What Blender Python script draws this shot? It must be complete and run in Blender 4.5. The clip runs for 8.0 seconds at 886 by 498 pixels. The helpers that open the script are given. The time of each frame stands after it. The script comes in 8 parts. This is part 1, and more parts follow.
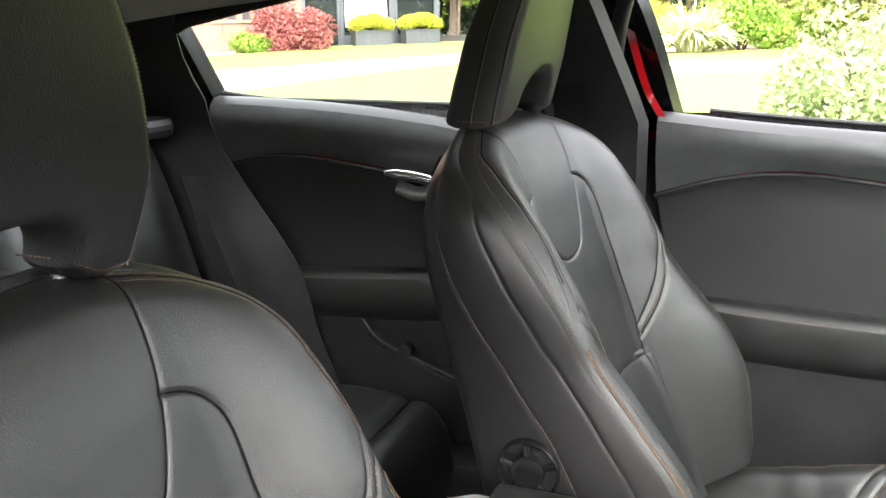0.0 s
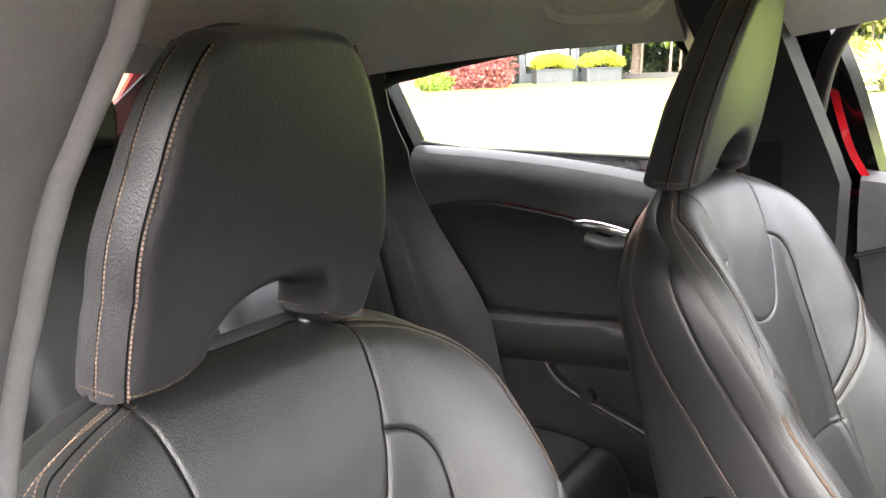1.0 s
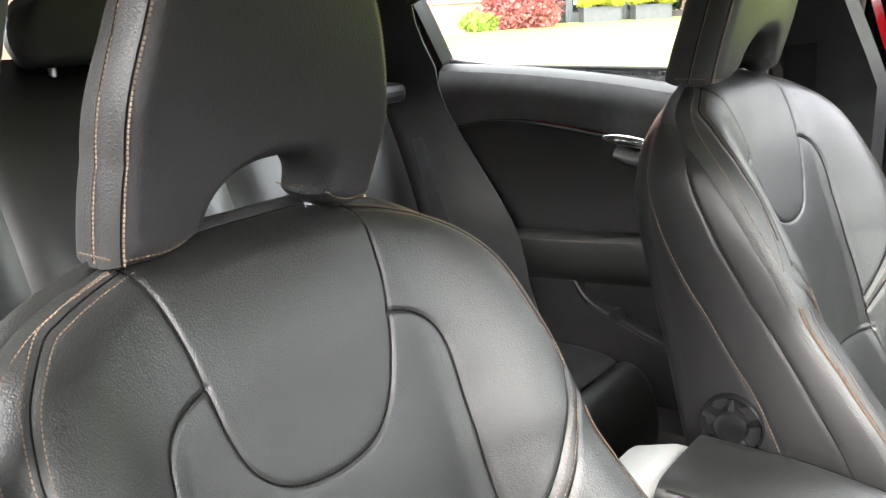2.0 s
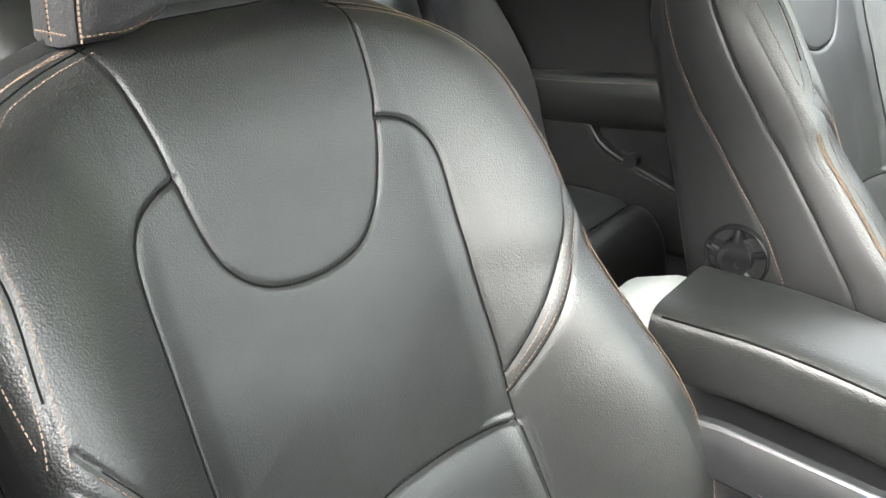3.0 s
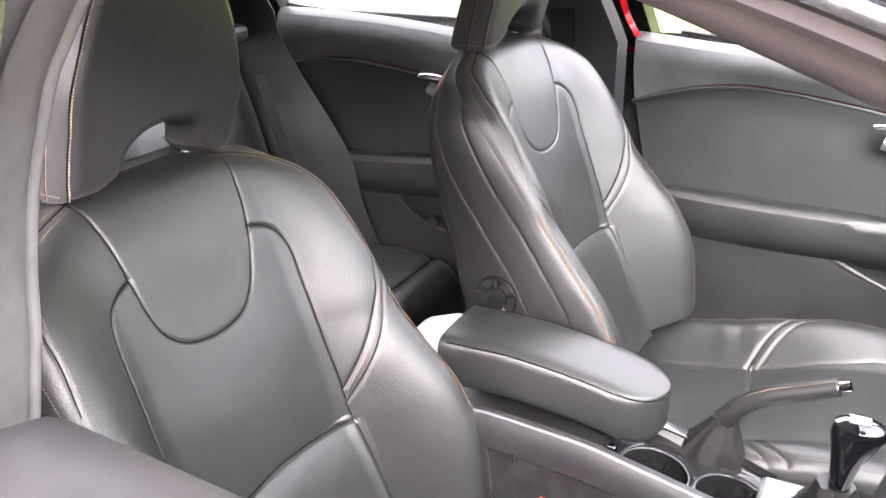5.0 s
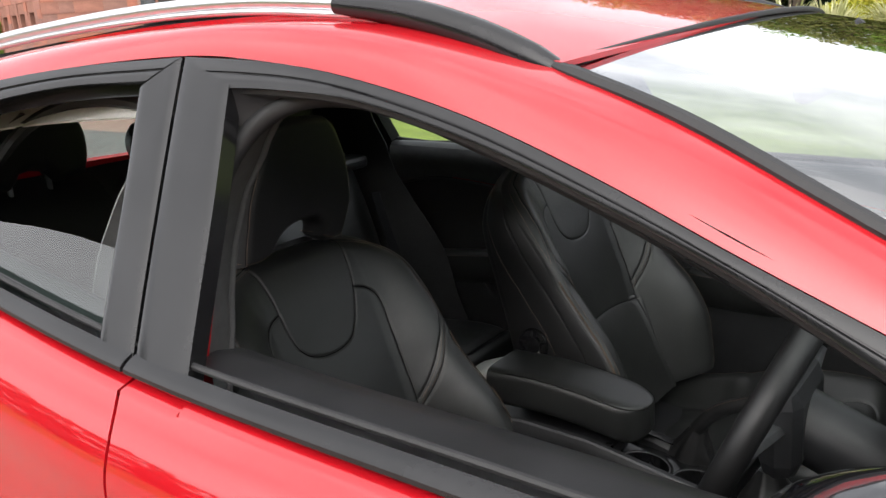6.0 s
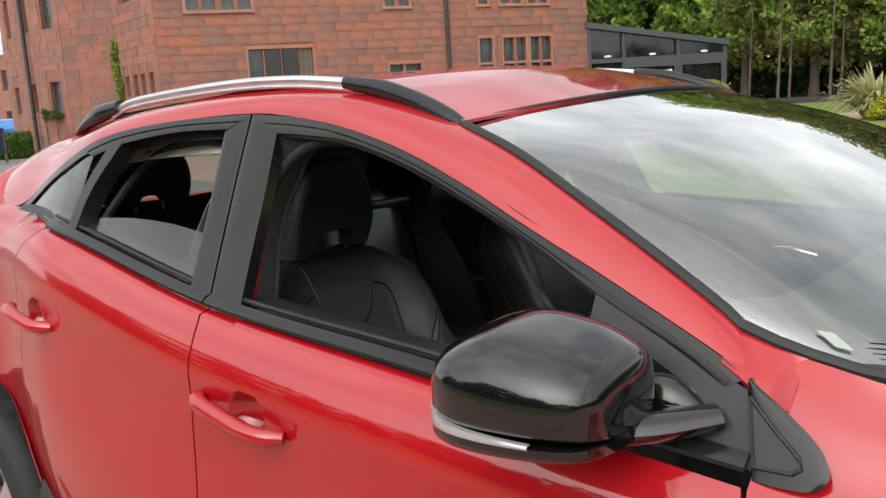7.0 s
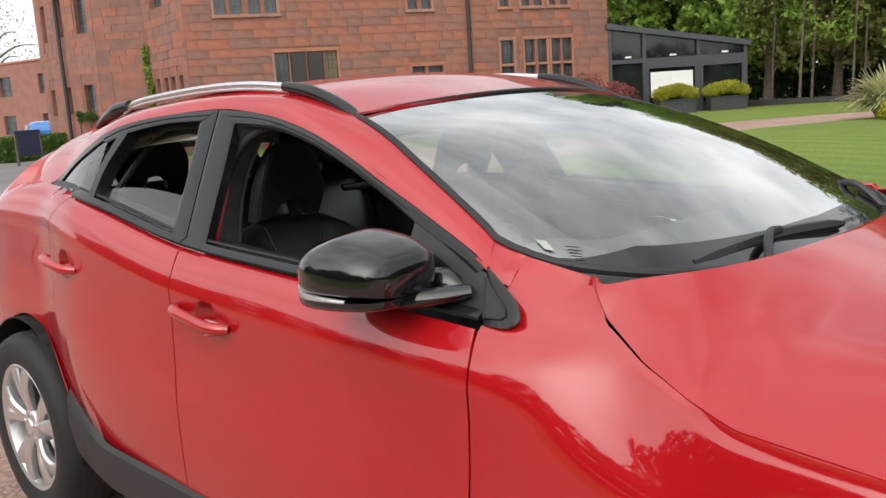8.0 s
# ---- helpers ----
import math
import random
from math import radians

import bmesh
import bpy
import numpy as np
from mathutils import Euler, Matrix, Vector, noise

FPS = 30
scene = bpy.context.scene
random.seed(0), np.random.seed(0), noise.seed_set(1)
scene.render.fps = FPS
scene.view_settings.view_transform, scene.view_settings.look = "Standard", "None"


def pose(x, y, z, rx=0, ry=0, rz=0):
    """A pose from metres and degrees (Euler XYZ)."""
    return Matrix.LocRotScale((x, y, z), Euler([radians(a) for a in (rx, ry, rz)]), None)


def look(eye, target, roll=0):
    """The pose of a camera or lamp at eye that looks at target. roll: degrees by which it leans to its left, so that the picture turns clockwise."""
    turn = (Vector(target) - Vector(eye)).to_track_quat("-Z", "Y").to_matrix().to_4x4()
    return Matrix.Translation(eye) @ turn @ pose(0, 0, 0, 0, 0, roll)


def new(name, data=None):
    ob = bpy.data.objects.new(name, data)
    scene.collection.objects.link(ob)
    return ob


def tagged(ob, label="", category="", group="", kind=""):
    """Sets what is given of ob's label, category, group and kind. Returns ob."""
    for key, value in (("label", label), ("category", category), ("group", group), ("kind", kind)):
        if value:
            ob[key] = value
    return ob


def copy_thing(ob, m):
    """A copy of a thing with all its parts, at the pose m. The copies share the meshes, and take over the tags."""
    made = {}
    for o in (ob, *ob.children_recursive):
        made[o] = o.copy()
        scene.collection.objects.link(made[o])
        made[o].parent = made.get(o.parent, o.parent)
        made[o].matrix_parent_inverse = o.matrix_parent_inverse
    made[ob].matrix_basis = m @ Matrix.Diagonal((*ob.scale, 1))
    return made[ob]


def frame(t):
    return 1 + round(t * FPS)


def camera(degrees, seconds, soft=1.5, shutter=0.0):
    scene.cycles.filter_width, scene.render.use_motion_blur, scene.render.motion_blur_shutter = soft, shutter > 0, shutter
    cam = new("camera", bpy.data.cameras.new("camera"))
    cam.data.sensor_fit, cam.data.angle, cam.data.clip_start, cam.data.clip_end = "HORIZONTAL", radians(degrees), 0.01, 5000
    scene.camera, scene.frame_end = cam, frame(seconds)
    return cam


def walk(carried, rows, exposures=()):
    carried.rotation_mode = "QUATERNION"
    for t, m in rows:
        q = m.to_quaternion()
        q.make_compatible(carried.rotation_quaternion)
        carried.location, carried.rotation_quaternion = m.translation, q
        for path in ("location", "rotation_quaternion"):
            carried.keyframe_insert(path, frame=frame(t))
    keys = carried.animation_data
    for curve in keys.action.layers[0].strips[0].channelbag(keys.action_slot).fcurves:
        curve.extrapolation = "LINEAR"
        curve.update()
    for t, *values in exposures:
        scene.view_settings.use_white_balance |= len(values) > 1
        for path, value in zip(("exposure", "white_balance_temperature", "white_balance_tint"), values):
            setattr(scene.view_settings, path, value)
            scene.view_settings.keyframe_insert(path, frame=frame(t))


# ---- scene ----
cam = camera(54.9, 8.0)
PATH = [
    (0, (-1.316, -0.665, 1.226), (-2.061, 1.118, 0.71), -1.0),
    (0.5, (-1.321, -0.717, 1.255), (-2.327, 0.95, 0.798), -1.4),
    (1, (-1.317, -0.725, 1.26), (-2.423, 0.886, 0.834), -1.4),
    (1.2, (-1.306, -0.723, 1.26), (-2.421, 0.881, 0.834), -1.8),
    (2.3, (-1.283, -0.704, 1.186), (-2.485, 0.761, 0.548), -2.6),
    (2.5, (-1.285, -0.697, 1.179), (-2.478, 0.741, 0.466), -2.0),
    (3, (-1.276, -0.682, 1.15), (-2.437, 0.713, 0.309), -1.8),
    (3.5, (-1.267, -0.674, 1.128), (-2.339, 0.718, 0.173), -1.5),
    (4, (-1.252, -0.707, 1.162), (-2.068, 0.805, 0.139), 0.6),
    (4.5, (-1.224, -0.842, 1.254), (-1.858, 0.816, 0.332), 2.6),
    (4.8, (-1.157, -0.9, 1.294), (-1.851, 0.787, 0.473), 1.1),
    (5, (-1.084, -0.957, 1.325), (-1.932, 0.688, 0.566), -0.6),
    (5.2, (-1.015, -1.017, 1.358), (-1.981, 0.593, 0.67), -2.2),
    (6.3, (-0.549, -1.434, 1.407), (-1.758, 0.102, 0.984), -3.8),
    (6.5, (-0.443, -1.492, 1.395), (-1.703, 0.014, 1.018), -3.4),
    (7, (-0.175, -1.647, 1.404), (-1.503, -0.191, 1.061), -3.5),
    (7.5, (0.128, -1.812, 1.385), (-1.219, -0.373, 1.046), -3.8),
    (8, (0.459, -1.898, 1.378), (-0.919, -0.488, 1.042), -3.7),
]
EXPOSURES = [(0.0, 3.5, 6600, 12), (1.2, 4.1, 6700, 17), (2.3, 4.0, 6600, 10), (3.5, 4.4, 6550, 8), (4.0, 4.4, 6550, 10), (4.4, 4.85, 6600, 20), (4.8, 4.6, 6600, 22), (5.2, 4.1, 6600, 21), (5.6, 2.0, 6550, 15), (6.1, 0.9, 6500, 11), (6.5, 0.58, 6550, 9), (8.0, 0.26, 6550, 8)]
walk(cam, [(t, look(e, g, r)) for t, e, g, r in PATH], EXPOSURES)

# ---- sky and sun: a bright overcast day ----
world = bpy.data.worlds.new("overcast_sky")
scene.world = world
world.use_nodes = True
wn, wl_ = world.node_tree.nodes, world.node_tree.links
sky = wn.new("ShaderNodeTexSky")
sky.sky_type, sky.sun_disc, sky.sun_elevation, sky.sun_rotation = "NISHITA", False, radians(38), radians(159)
sky.dust_density, sky.air_density = 4.0, 1.0
coord = wn.new("ShaderNodeTexCoord")
cloud = wn.new("ShaderNodeTexNoise")
cloud.inputs["Scale"].default_value, cloud.inputs["Detail"].default_value, cloud.inputs["Roughness"].default_value = 2.2, 7, 0.6
squash = wn.new("ShaderNodeMapping")
squash.inputs["Scale"].default_value = (1, 1, 1.5)
ramp = wn.new("ShaderNodeValToRGB")
ramp.color_ramp.elements[0].position, ramp.color_ramp.elements[0].color = 0.36, (5.3, 5.55, 5.9, 1)
ramp.color_ramp.elements[1].position, ramp.color_ramp.elements[1].color = 0.66, (11.6, 11.7, 11.9, 1)
mix = wn.new("ShaderNodeMix")
mix.data_type = "RGBA"
mix.inputs[0].default_value = 0.88
wl_.new(coord.outputs["Generated"], squash.inputs["Vector"])
wl_.new(squash.outputs[0], cloud.inputs["Vector"])
wl_.new(cloud.outputs["Fac"], ramp.inputs[0])
wl_.new(sky.outputs[0], mix.inputs[6])
wl_.new(ramp.outputs[0], mix.inputs[7])
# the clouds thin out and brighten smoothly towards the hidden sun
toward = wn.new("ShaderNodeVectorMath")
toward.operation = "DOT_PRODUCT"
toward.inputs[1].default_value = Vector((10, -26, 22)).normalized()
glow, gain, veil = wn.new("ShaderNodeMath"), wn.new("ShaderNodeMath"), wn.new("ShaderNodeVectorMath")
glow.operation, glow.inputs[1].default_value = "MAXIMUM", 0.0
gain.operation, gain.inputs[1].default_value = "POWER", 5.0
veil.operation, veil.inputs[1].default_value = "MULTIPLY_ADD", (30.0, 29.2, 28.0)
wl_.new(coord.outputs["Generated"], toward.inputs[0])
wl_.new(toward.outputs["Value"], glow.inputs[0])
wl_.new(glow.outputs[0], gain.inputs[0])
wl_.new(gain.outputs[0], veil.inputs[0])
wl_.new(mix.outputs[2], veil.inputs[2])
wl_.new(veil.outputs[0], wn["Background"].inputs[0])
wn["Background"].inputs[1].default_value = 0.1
sun = new("sun", bpy.data.lights.new("sun", "SUN"))
sun.data.energy, sun.data.angle, sun.data.color = 0.6, radians(150), (1, 0.96, 0.9)
sun.matrix_world = look((0, 0, 22), (-10, 26, 0))

# ---- materials ----


def material(name, color, rough=0.5, metal=0.0, coat=0.0, spec=0.5, vary=0.0, scale=8.0, bump=0.0, bump_scale=60.0, kind="noise", vary_to=None, space="Object", per_object=0.0):
    m = bpy.data.materials.new(name)
    m.use_nodes = True
    n, l = m.node_tree.nodes, m.node_tree.links
    b = n["Principled BSDF"]
    b.inputs["Base Color"].default_value = (*color, 1)
    b.inputs["Roughness"].default_value, b.inputs["Metallic"].default_value = rough, metal
    b.inputs["Coat Weight"].default_value, b.inputs["Coat Roughness"].default_value = coat, 0.03
    b.inputs["Specular IOR Level"].default_value = spec
    tc = n.new("ShaderNodeTexCoord")
    last = None
    if vary or vary_to:
        big, fine = n.new("ShaderNodeTexNoise"), n.new("ShaderNodeTexNoise")
        big.inputs["Scale"].default_value, big.inputs["Detail"].default_value = scale, 5
        fine.inputs["Scale"].default_value, fine.inputs["Detail"].default_value = scale * 9, 4
        l.new(tc.outputs[space], big.inputs["Vector"])
        l.new(tc.outputs[space], fine.inputs["Vector"])
        add = n.new("ShaderNodeMath")
        add.operation = "MULTIPLY_ADD"
        add.inputs[1].default_value = 0.4
        l.new(fine.outputs["Fac"], add.inputs[0])
        l.new(big.outputs["Fac"], add.inputs[2])
        r = n.new("ShaderNodeValToRGB")
        lo = [max(0, c * (1 - vary)) for c in color]
        hi = vary_to or [min(1, c * (1 + vary)) for c in color]
        r.color_ramp.elements[0].position, r.color_ramp.elements[0].color = 0.5, (*lo, 1)
        r.color_ramp.elements[1].position, r.color_ramp.elements[1].color = 0.9, (*hi, 1)
        l.new(add.outputs[0], r.inputs[0])
        last = r.outputs[0]
        rr = n.new("ShaderNodeMath")
        rr.operation = "MULTIPLY_ADD"
        rr.inputs[1].default_value, rr.inputs[2].default_value = 0.18, rough - 0.11
        l.new(add.outputs[0], rr.inputs[0])
        if coat == 0 and metal < 0.5:
            l.new(rr.outputs[0], b.inputs["Roughness"])
    if per_object:
        oi = n.new("ShaderNodeObjectInfo")
        hs = n.new("ShaderNodeHueSaturation")
        mr = n.new("ShaderNodeMapRange")
        mr.inputs[3].default_value, mr.inputs[4].default_value = 1 - per_object, 1 + per_object
        l.new(oi.outputs["Random"], mr.inputs[0])
        l.new(mr.outputs[0], hs.inputs["Value"])
        if last:
            l.new(last, hs.inputs["Color"])
        else:
            hs.inputs["Color"].default_value = (*color, 1)
        last = hs.outputs[0]
    if last:
        l.new(last, b.inputs["Base Color"])
    if bump:
        if kind == "voronoi":
            t = n.new("ShaderNodeTexVoronoi")
            t.feature = "SMOOTH_F1"
            out = t.outputs["Distance"]
        elif kind == "wave":
            t = n.new("ShaderNodeTexWave")
            out = t.outputs["Fac"]
        else:
            t = n.new("ShaderNodeTexNoise")
            t.inputs["Detail"].default_value = 6
            out = t.outputs["Fac"]
        t.inputs["Scale"].default_value = bump_scale
        l.new(tc.outputs[space], t.inputs["Vector"])
        bp = n.new("ShaderNodeBump")
        bp.inputs["Strength"].default_value, bp.inputs["Distance"].default_value = bump, 0.4 / bump_scale
        l.new(out, bp.inputs["Height"])
        l.new(bp.outputs[0], b.inputs["Normal"])
    return m


def glass(name, tint, rough=0.0, gloss=1.0):
    """A thin pane: clear with a tint, and a mirror by Fresnel."""
    m = bpy.data.materials.new(name)
    m.use_nodes = True
    n, l = m.node_tree.nodes, m.node_tree.links
    n.remove(n["Principled BSDF"])
    tr, gl = n.new("ShaderNodeBsdfTransparent"), n.new("ShaderNodeBsdfGlossy")
    fr, sh = n.new("ShaderNodeLayerWeight"), n.new("ShaderNodeMixShader")
    fr.inputs["Blend"].default_value = 0.5
    pw, ad = n.new("ShaderNodeMath"), n.new("ShaderNodeMath")
    pw.operation, pw.inputs[1].default_value = "POWER", 4.0
    ad.operation, ad.inputs[1].default_value, ad.inputs[2].default_value = "MULTIPLY_ADD", 0.91, 0.09
    l.new(fr.outputs["Facing"], pw.inputs[0])
    l.new(pw.outputs[0], ad.inputs[0])
    mul = n.new("ShaderNodeMath")
    mul.operation, mul.inputs[1].default_value, mul.use_clamp = "MULTIPLY", gloss, True
    tr.inputs["Color"].default_value = (*tint, 1)
    gl.inputs["Roughness"].default_value = rough
    l.new(ad.outputs[0], mul.inputs[0])
    l.new(mul.outputs[0], sh.inputs[0])
    l.new(tr.outputs[0], sh.inputs[1])
    l.new(gl.outputs[0], sh.inputs[2])
    l.new(sh.outputs[0], n["Material Output"].inputs[0])
    return m


RED = material("red_car_paint", (0.37, 0.005, 0.01), 0.42, coat=1.0, spec=0.06, vary=0.06, scale=3)
RED.node_tree.nodes["Principled BSDF"].inputs["Coat IOR"].default_value = 1.74
BLACK_SATIN = material("black_satin_trim", (0.011, 0.011, 0.012), 0.15, spec=0.4, vary=0.25, scale=14, bump=0.02, bump_scale=900)
BLACK_GLOSS = material("gloss_black_mirror_paint", (0.005, 0.005, 0.006), 0.1, coat=1.0, spec=0.3, vary=0.2, scale=4)
RUBBER = material("black_rubber_seal", (0.015, 0.015, 0.016), 0.6, vary=0.3, scale=20, bump=0.1, bump_scale=400)
TYRE = material("tyre_rubber", (0.013, 0.013, 0.014), 0.72, vary=0.35, scale=12, bump=0.25, bump_scale=220)
CLAD = material("grey_black_cladding", (0.02, 0.02, 0.022), 0.55, vary=0.25, scale=10, bump=0.15, bump_scale=700)
ALU = material("brushed_aluminium_rail", (0.78, 0.78, 0.8), 0.28, metal=1.0, vary=0.06, scale=30)
RIM = material("silver_wheel_alloy", (0.62, 0.62, 0.63), 0.32, metal=0.85, coat=0.4, vary=0.08, scale=10)
CHROME = material("bright_chrome", (0.85, 0.86, 0.88), 0.08, metal=1.0)
SATIN_METAL = material("satin_metal", (0.6, 0.61, 0.63), 0.3, metal=1.0, vary=0.1, scale=40)
LEATHER = material("black_leather", (0.018, 0.0187, 0.0184), 0.38, spec=0.72, vary=0.3, scale=5, bump=0.65, bump_scale=760, kind="voronoi")
BENCH_LEATHER = material("glossy_black_leather", (0.012, 0.0126, 0.0123), 0.3, spec=0.8, vary=0.3, scale=5, bump=0.25, bump_scale=800, kind="voronoi")
HEAD_LEATHER = material("matt_black_leather", (0.023, 0.0223, 0.0234), 0.42, spec=0.55, vary=0.25, scale=6, bump=0.7, bump_scale=700, kind="voronoi")
LEATHER_DARK = material("black_leather_side", (0.012, 0.0118, 0.0124), 0.4, spec=0.5, vary=0.3, scale=6, bump=0.4, bump_scale=1250, kind="voronoi")
THREAD = material("beige_thread", (0.2, 0.138, 0.1), 0.7, vary=0.25, scale=60, bump=0.3, bump_scale=900)
ORANGE_THREAD = material("orange_zip_thread", (0.065, 0.042, 0.026), 0.7, vary=0.4, scale=220, bump=0.3, bump_scale=900)
# near-black: paints the shade in seam creases, also the armrest piping and thread
THREAD_AND_SHADE = material("dark_piping_and_seam_shade", (0.006, 0.006, 0.006), 0.85, spec=0.1, vary=0.3, scale=50)
SOFT_PLASTIC = material("soft_black_door_plastic", (0.12, 0.1225, 0.128), 0.45, spec=0.45, vary=0.2, scale=6, bump=0.2, bump_scale=520)
HARD_PLASTIC = material("hard_black_plastic", (0.022, 0.0222, 0.024), 0.4, spec=0.42, vary=0.25, scale=9, bump=0.12, bump_scale=450)
DOOR_CLOTH = material("door_insert_cloth", (0.033, 0.033, 0.035), 0.7, spec=0.3, vary=0.1, scale=8, bump=0.2, bump_scale=600)
CARPET = material("black_carpet", (0.022, 0.0215, 0.0225), 0.95, spec=0.1, vary=0.4, scale=40, bump=0.8, bump_scale=500)
HEADLINER = material("grey_headliner_cloth", (0.74, 0.72, 0.68), 0.9, spec=0.2, vary=0.08, scale=12, bump=0.25, bump_scale=700)
BELT = material("seat_belt_webbing", (0.014, 0.014, 0.0155), 0.75, spec=0.12, vary=0.2, scale=30, bump=0.4, bump_scale=700, kind="wave")
ORANGE = material("orange_red_buckle_button", (0.85, 0.13, 0.03), 0.4, vary=0.1, scale=30)
PALE = material("pale_grey_console_cover", (0.5, 0.51, 0.5), 0.35, vary=0.08, scale=20)
DASH = material("dark_dashboard_plastic", (0.1, 0.101, 0.104), 0.5, vary=0.2, scale=8, bump=0.25, bump_scale=500)
CLEAR = glass("clear_car_glass", (0.9, 0.94, 0.92))
TINT = glass("green_tinted_door_glass", (0.62, 0.72, 0.68), gloss=1.2)
SCREEN = glass("windscreen_glass", (0.76, 0.81, 0.79), gloss=3.2)
PILLAR = material("grey_pillar_cloth", (0.12, 0.118, 0.118), 0.85, spec=0.2, vary=0.12, scale=40, bump=0.4, bump_scale=600)
EDGE = material("grey_plastic_edge", (0.09, 0.09, 0.095), 0.3, vary=0.2, scale=20)
DARK_GLASS = material("dark_window_glass", (0.02, 0.023, 0.025), 0.06, spec=0.7, vary=0.3, scale=2)
LENS = material("clear_indicator_lens", (0.62, 0.62, 0.64), 0.12, metal=0.5, coat=1.0, bump=0.5, bump_scale=300, kind="wave")
STICKER = material("faded_sticker_paper", (0.34, 0.37, 0.34), 0.6, vary=0.1, scale=40)

# ---- mesh helpers ----


def mesh(name, verts, faces, mat, parent=None, label="", smooth=True):
    me = bpy.data.meshes.new(name)
    me.from_pydata([tuple(map(float, v)) for v in verts], [], [tuple(map(int, f)) for f in faces])
    me.materials.append(mat)
    if smooth:
        me.polygons.foreach_set("use_smooth", [True] * len(me.polygons))
        me.set_sharp_from_angle(angle=radians(38))
    me.update()
    ob = new(name, me)
    if parent:
        ob.parent = parent
    if label:
        ob["label"] = label
    return ob


def thing(name, label, category, group="", at=(0, 0, 0)):
    ob = new(name)
    ob.empty_display_size = 0.1
    ob.location = at
    return tagged(ob, label, category, group)


def part(name, bm, mat, parent=None, label="", smooth=False):
    bmesh.ops.recalc_face_normals(bm, faces=bm.faces)
    me = bpy.data.meshes.new(name)
    bm.to_mesh(me)
    bm.free()
    me.materials.append(mat)
    if smooth:
        me.polygons.foreach_set("use_smooth", [True] * len(me.polygons))
    ob = new(name, me)
    if parent:
        ob.parent = parent
    if label:
        ob["label"] = label
    return ob


def soften(ob, width=0.004, segments=2, angle=35):
    b = ob.modifiers.new("soft_edges", "BEVEL")
    b.width, b.segments, b.limit_method, b.angle_limit = width, segments, "ANGLE", radians(angle)
    return ob


def curve(pts, n):
    """Catmull-Rom through the points, evened to n points."""
    p = np.asarray(pts, float)
    if len(p) > 2:
        q = np.vstack([2 * p[0] - p[1], p, 2 * p[-1] - p[-2]])
        out = []
        for i in range(1, len(q) - 2):
            t = np.linspace(0, 1, 12, endpoint=False)[:, None]
            a, b, c, d = q[i - 1], q[i], q[i + 1], q[i + 2]
            out.append(0.5 * (2 * b + (c - a) * t + (2 * a - 5 * b + 4 * c - d) * t**2 + (3 * b - a - 3 * c + d) * t**3))
        p = np.vstack(out + [p[-1:]])
    s = np.r_[0, np.cumsum(np.linalg.norm(np.diff(p, axis=0), axis=1))]
    k = np.linspace(0, s[-1], n)
    return np.column_stack([np.interp(k, s, p[:, j]) for j in range(p.shape[1])])


def line(pts, n):
    p = np.asarray(pts, float)
    s = np.r_[0, np.cumsum(np.linalg.norm(np.diff(p, axis=0), axis=1))]
    k = np.linspace(0, s[-1], n)
    return np.column_stack([np.interp(k, s, p[:, j]) for j in range(p.shape[1])])


def quads(m, n, close_m=False, close_n=False, flip=False):
    f = []
    for i in range(m if close_m else m - 1):
        for j in range(n if close_n else n - 1):
            a, b = i * n + j, i * n + (j + 1) % n
            c, d = ((i + 1) % m) * n + (j + 1) % n, ((i + 1) % m) * n + j
            f.append((a, d, c, b) if flip else (a, b, c, d))
    return f


def grid(name, P, mat, parent=None, label="", flip=False, thick=0.0, close_n=False):
    """A sheet through an array of points m x n x 3; thick: a second skin behind it and a rim."""
    P = np.asarray(P, float)
    m, n = P.shape[:2]
    f = quads(m, n, close_n=close_n, flip=flip)
    v = P.reshape(-1, 3)
    if thick:
        du = np.gradient(P, axis=0)
        dv = np.gradient(P, axis=1)
        nn = np.cross(dv, du) if flip else np.cross(du, dv)
        nn /= np.linalg.norm(nn, axis=2, keepdims=True) + 1e-12
        B = (P + nn * thick).reshape(-1, 3)
        k = m * n
        f = f + [tuple(k + i for i in reversed(q)) for q in f]
        ring = [j for j in range(n)] + [i * n + n - 1 for i in range(1, m)] + [(m - 1) * n + j for j in range(n - 2, -1, -1)] + [i * n for i in range(m - 2, 0, -1)]
        if not close_n:
            for a, b in zip(ring, ring[1:] + ring[:1]):
                f.append((a, b, k + b, k + a) if flip else (b, a, k + a, k + b))
        v = np.vstack([v, B])
    return mesh(name, v, f, mat, parent, label)


def loft(name, rings, mat, parent=None, label="", cap=True, smooth=True):
    R = np.asarray(rings, float)
    m, n = R.shape[:2]
    f = quads(m, n, close_n=True)
    if cap:
        f += [tuple(range(n - 1, -1, -1)), tuple((m - 1) * n + j for j in range(n))]
    return mesh(name, R.reshape(-1, 3), f, mat, parent, label, smooth)


def tube_rings(pts, radius, sides=8, flat=1.0):
    p = np.asarray(pts, float)
    t = np.gradient(p, axis=0)
    t /= np.linalg.norm(t, axis=1, keepdims=True) + 1e-12
    up = np.array([0.13, 0.21, 0.97])
    rings = []
    r = np.broadcast_to(radius, len(p))
    for k in range(len(p)):
        a = np.cross(t[k], up)
        a /= np.linalg.norm(a) + 1e-12
        b = np.cross(a, t[k])
        w = np.linspace(0, 2 * np.pi, sides, endpoint=False)
        rings.append(p[k] + r[k] * (np.cos(w)[:, None] * a + flat * np.sin(w)[:, None] * b))
    return rings


def tube(name, pts, radius, mat, parent=None, label="", sides=8, flat=1.0):
    return loft(name, tube_rings(pts, radius, sides, flat), mat, parent, label)


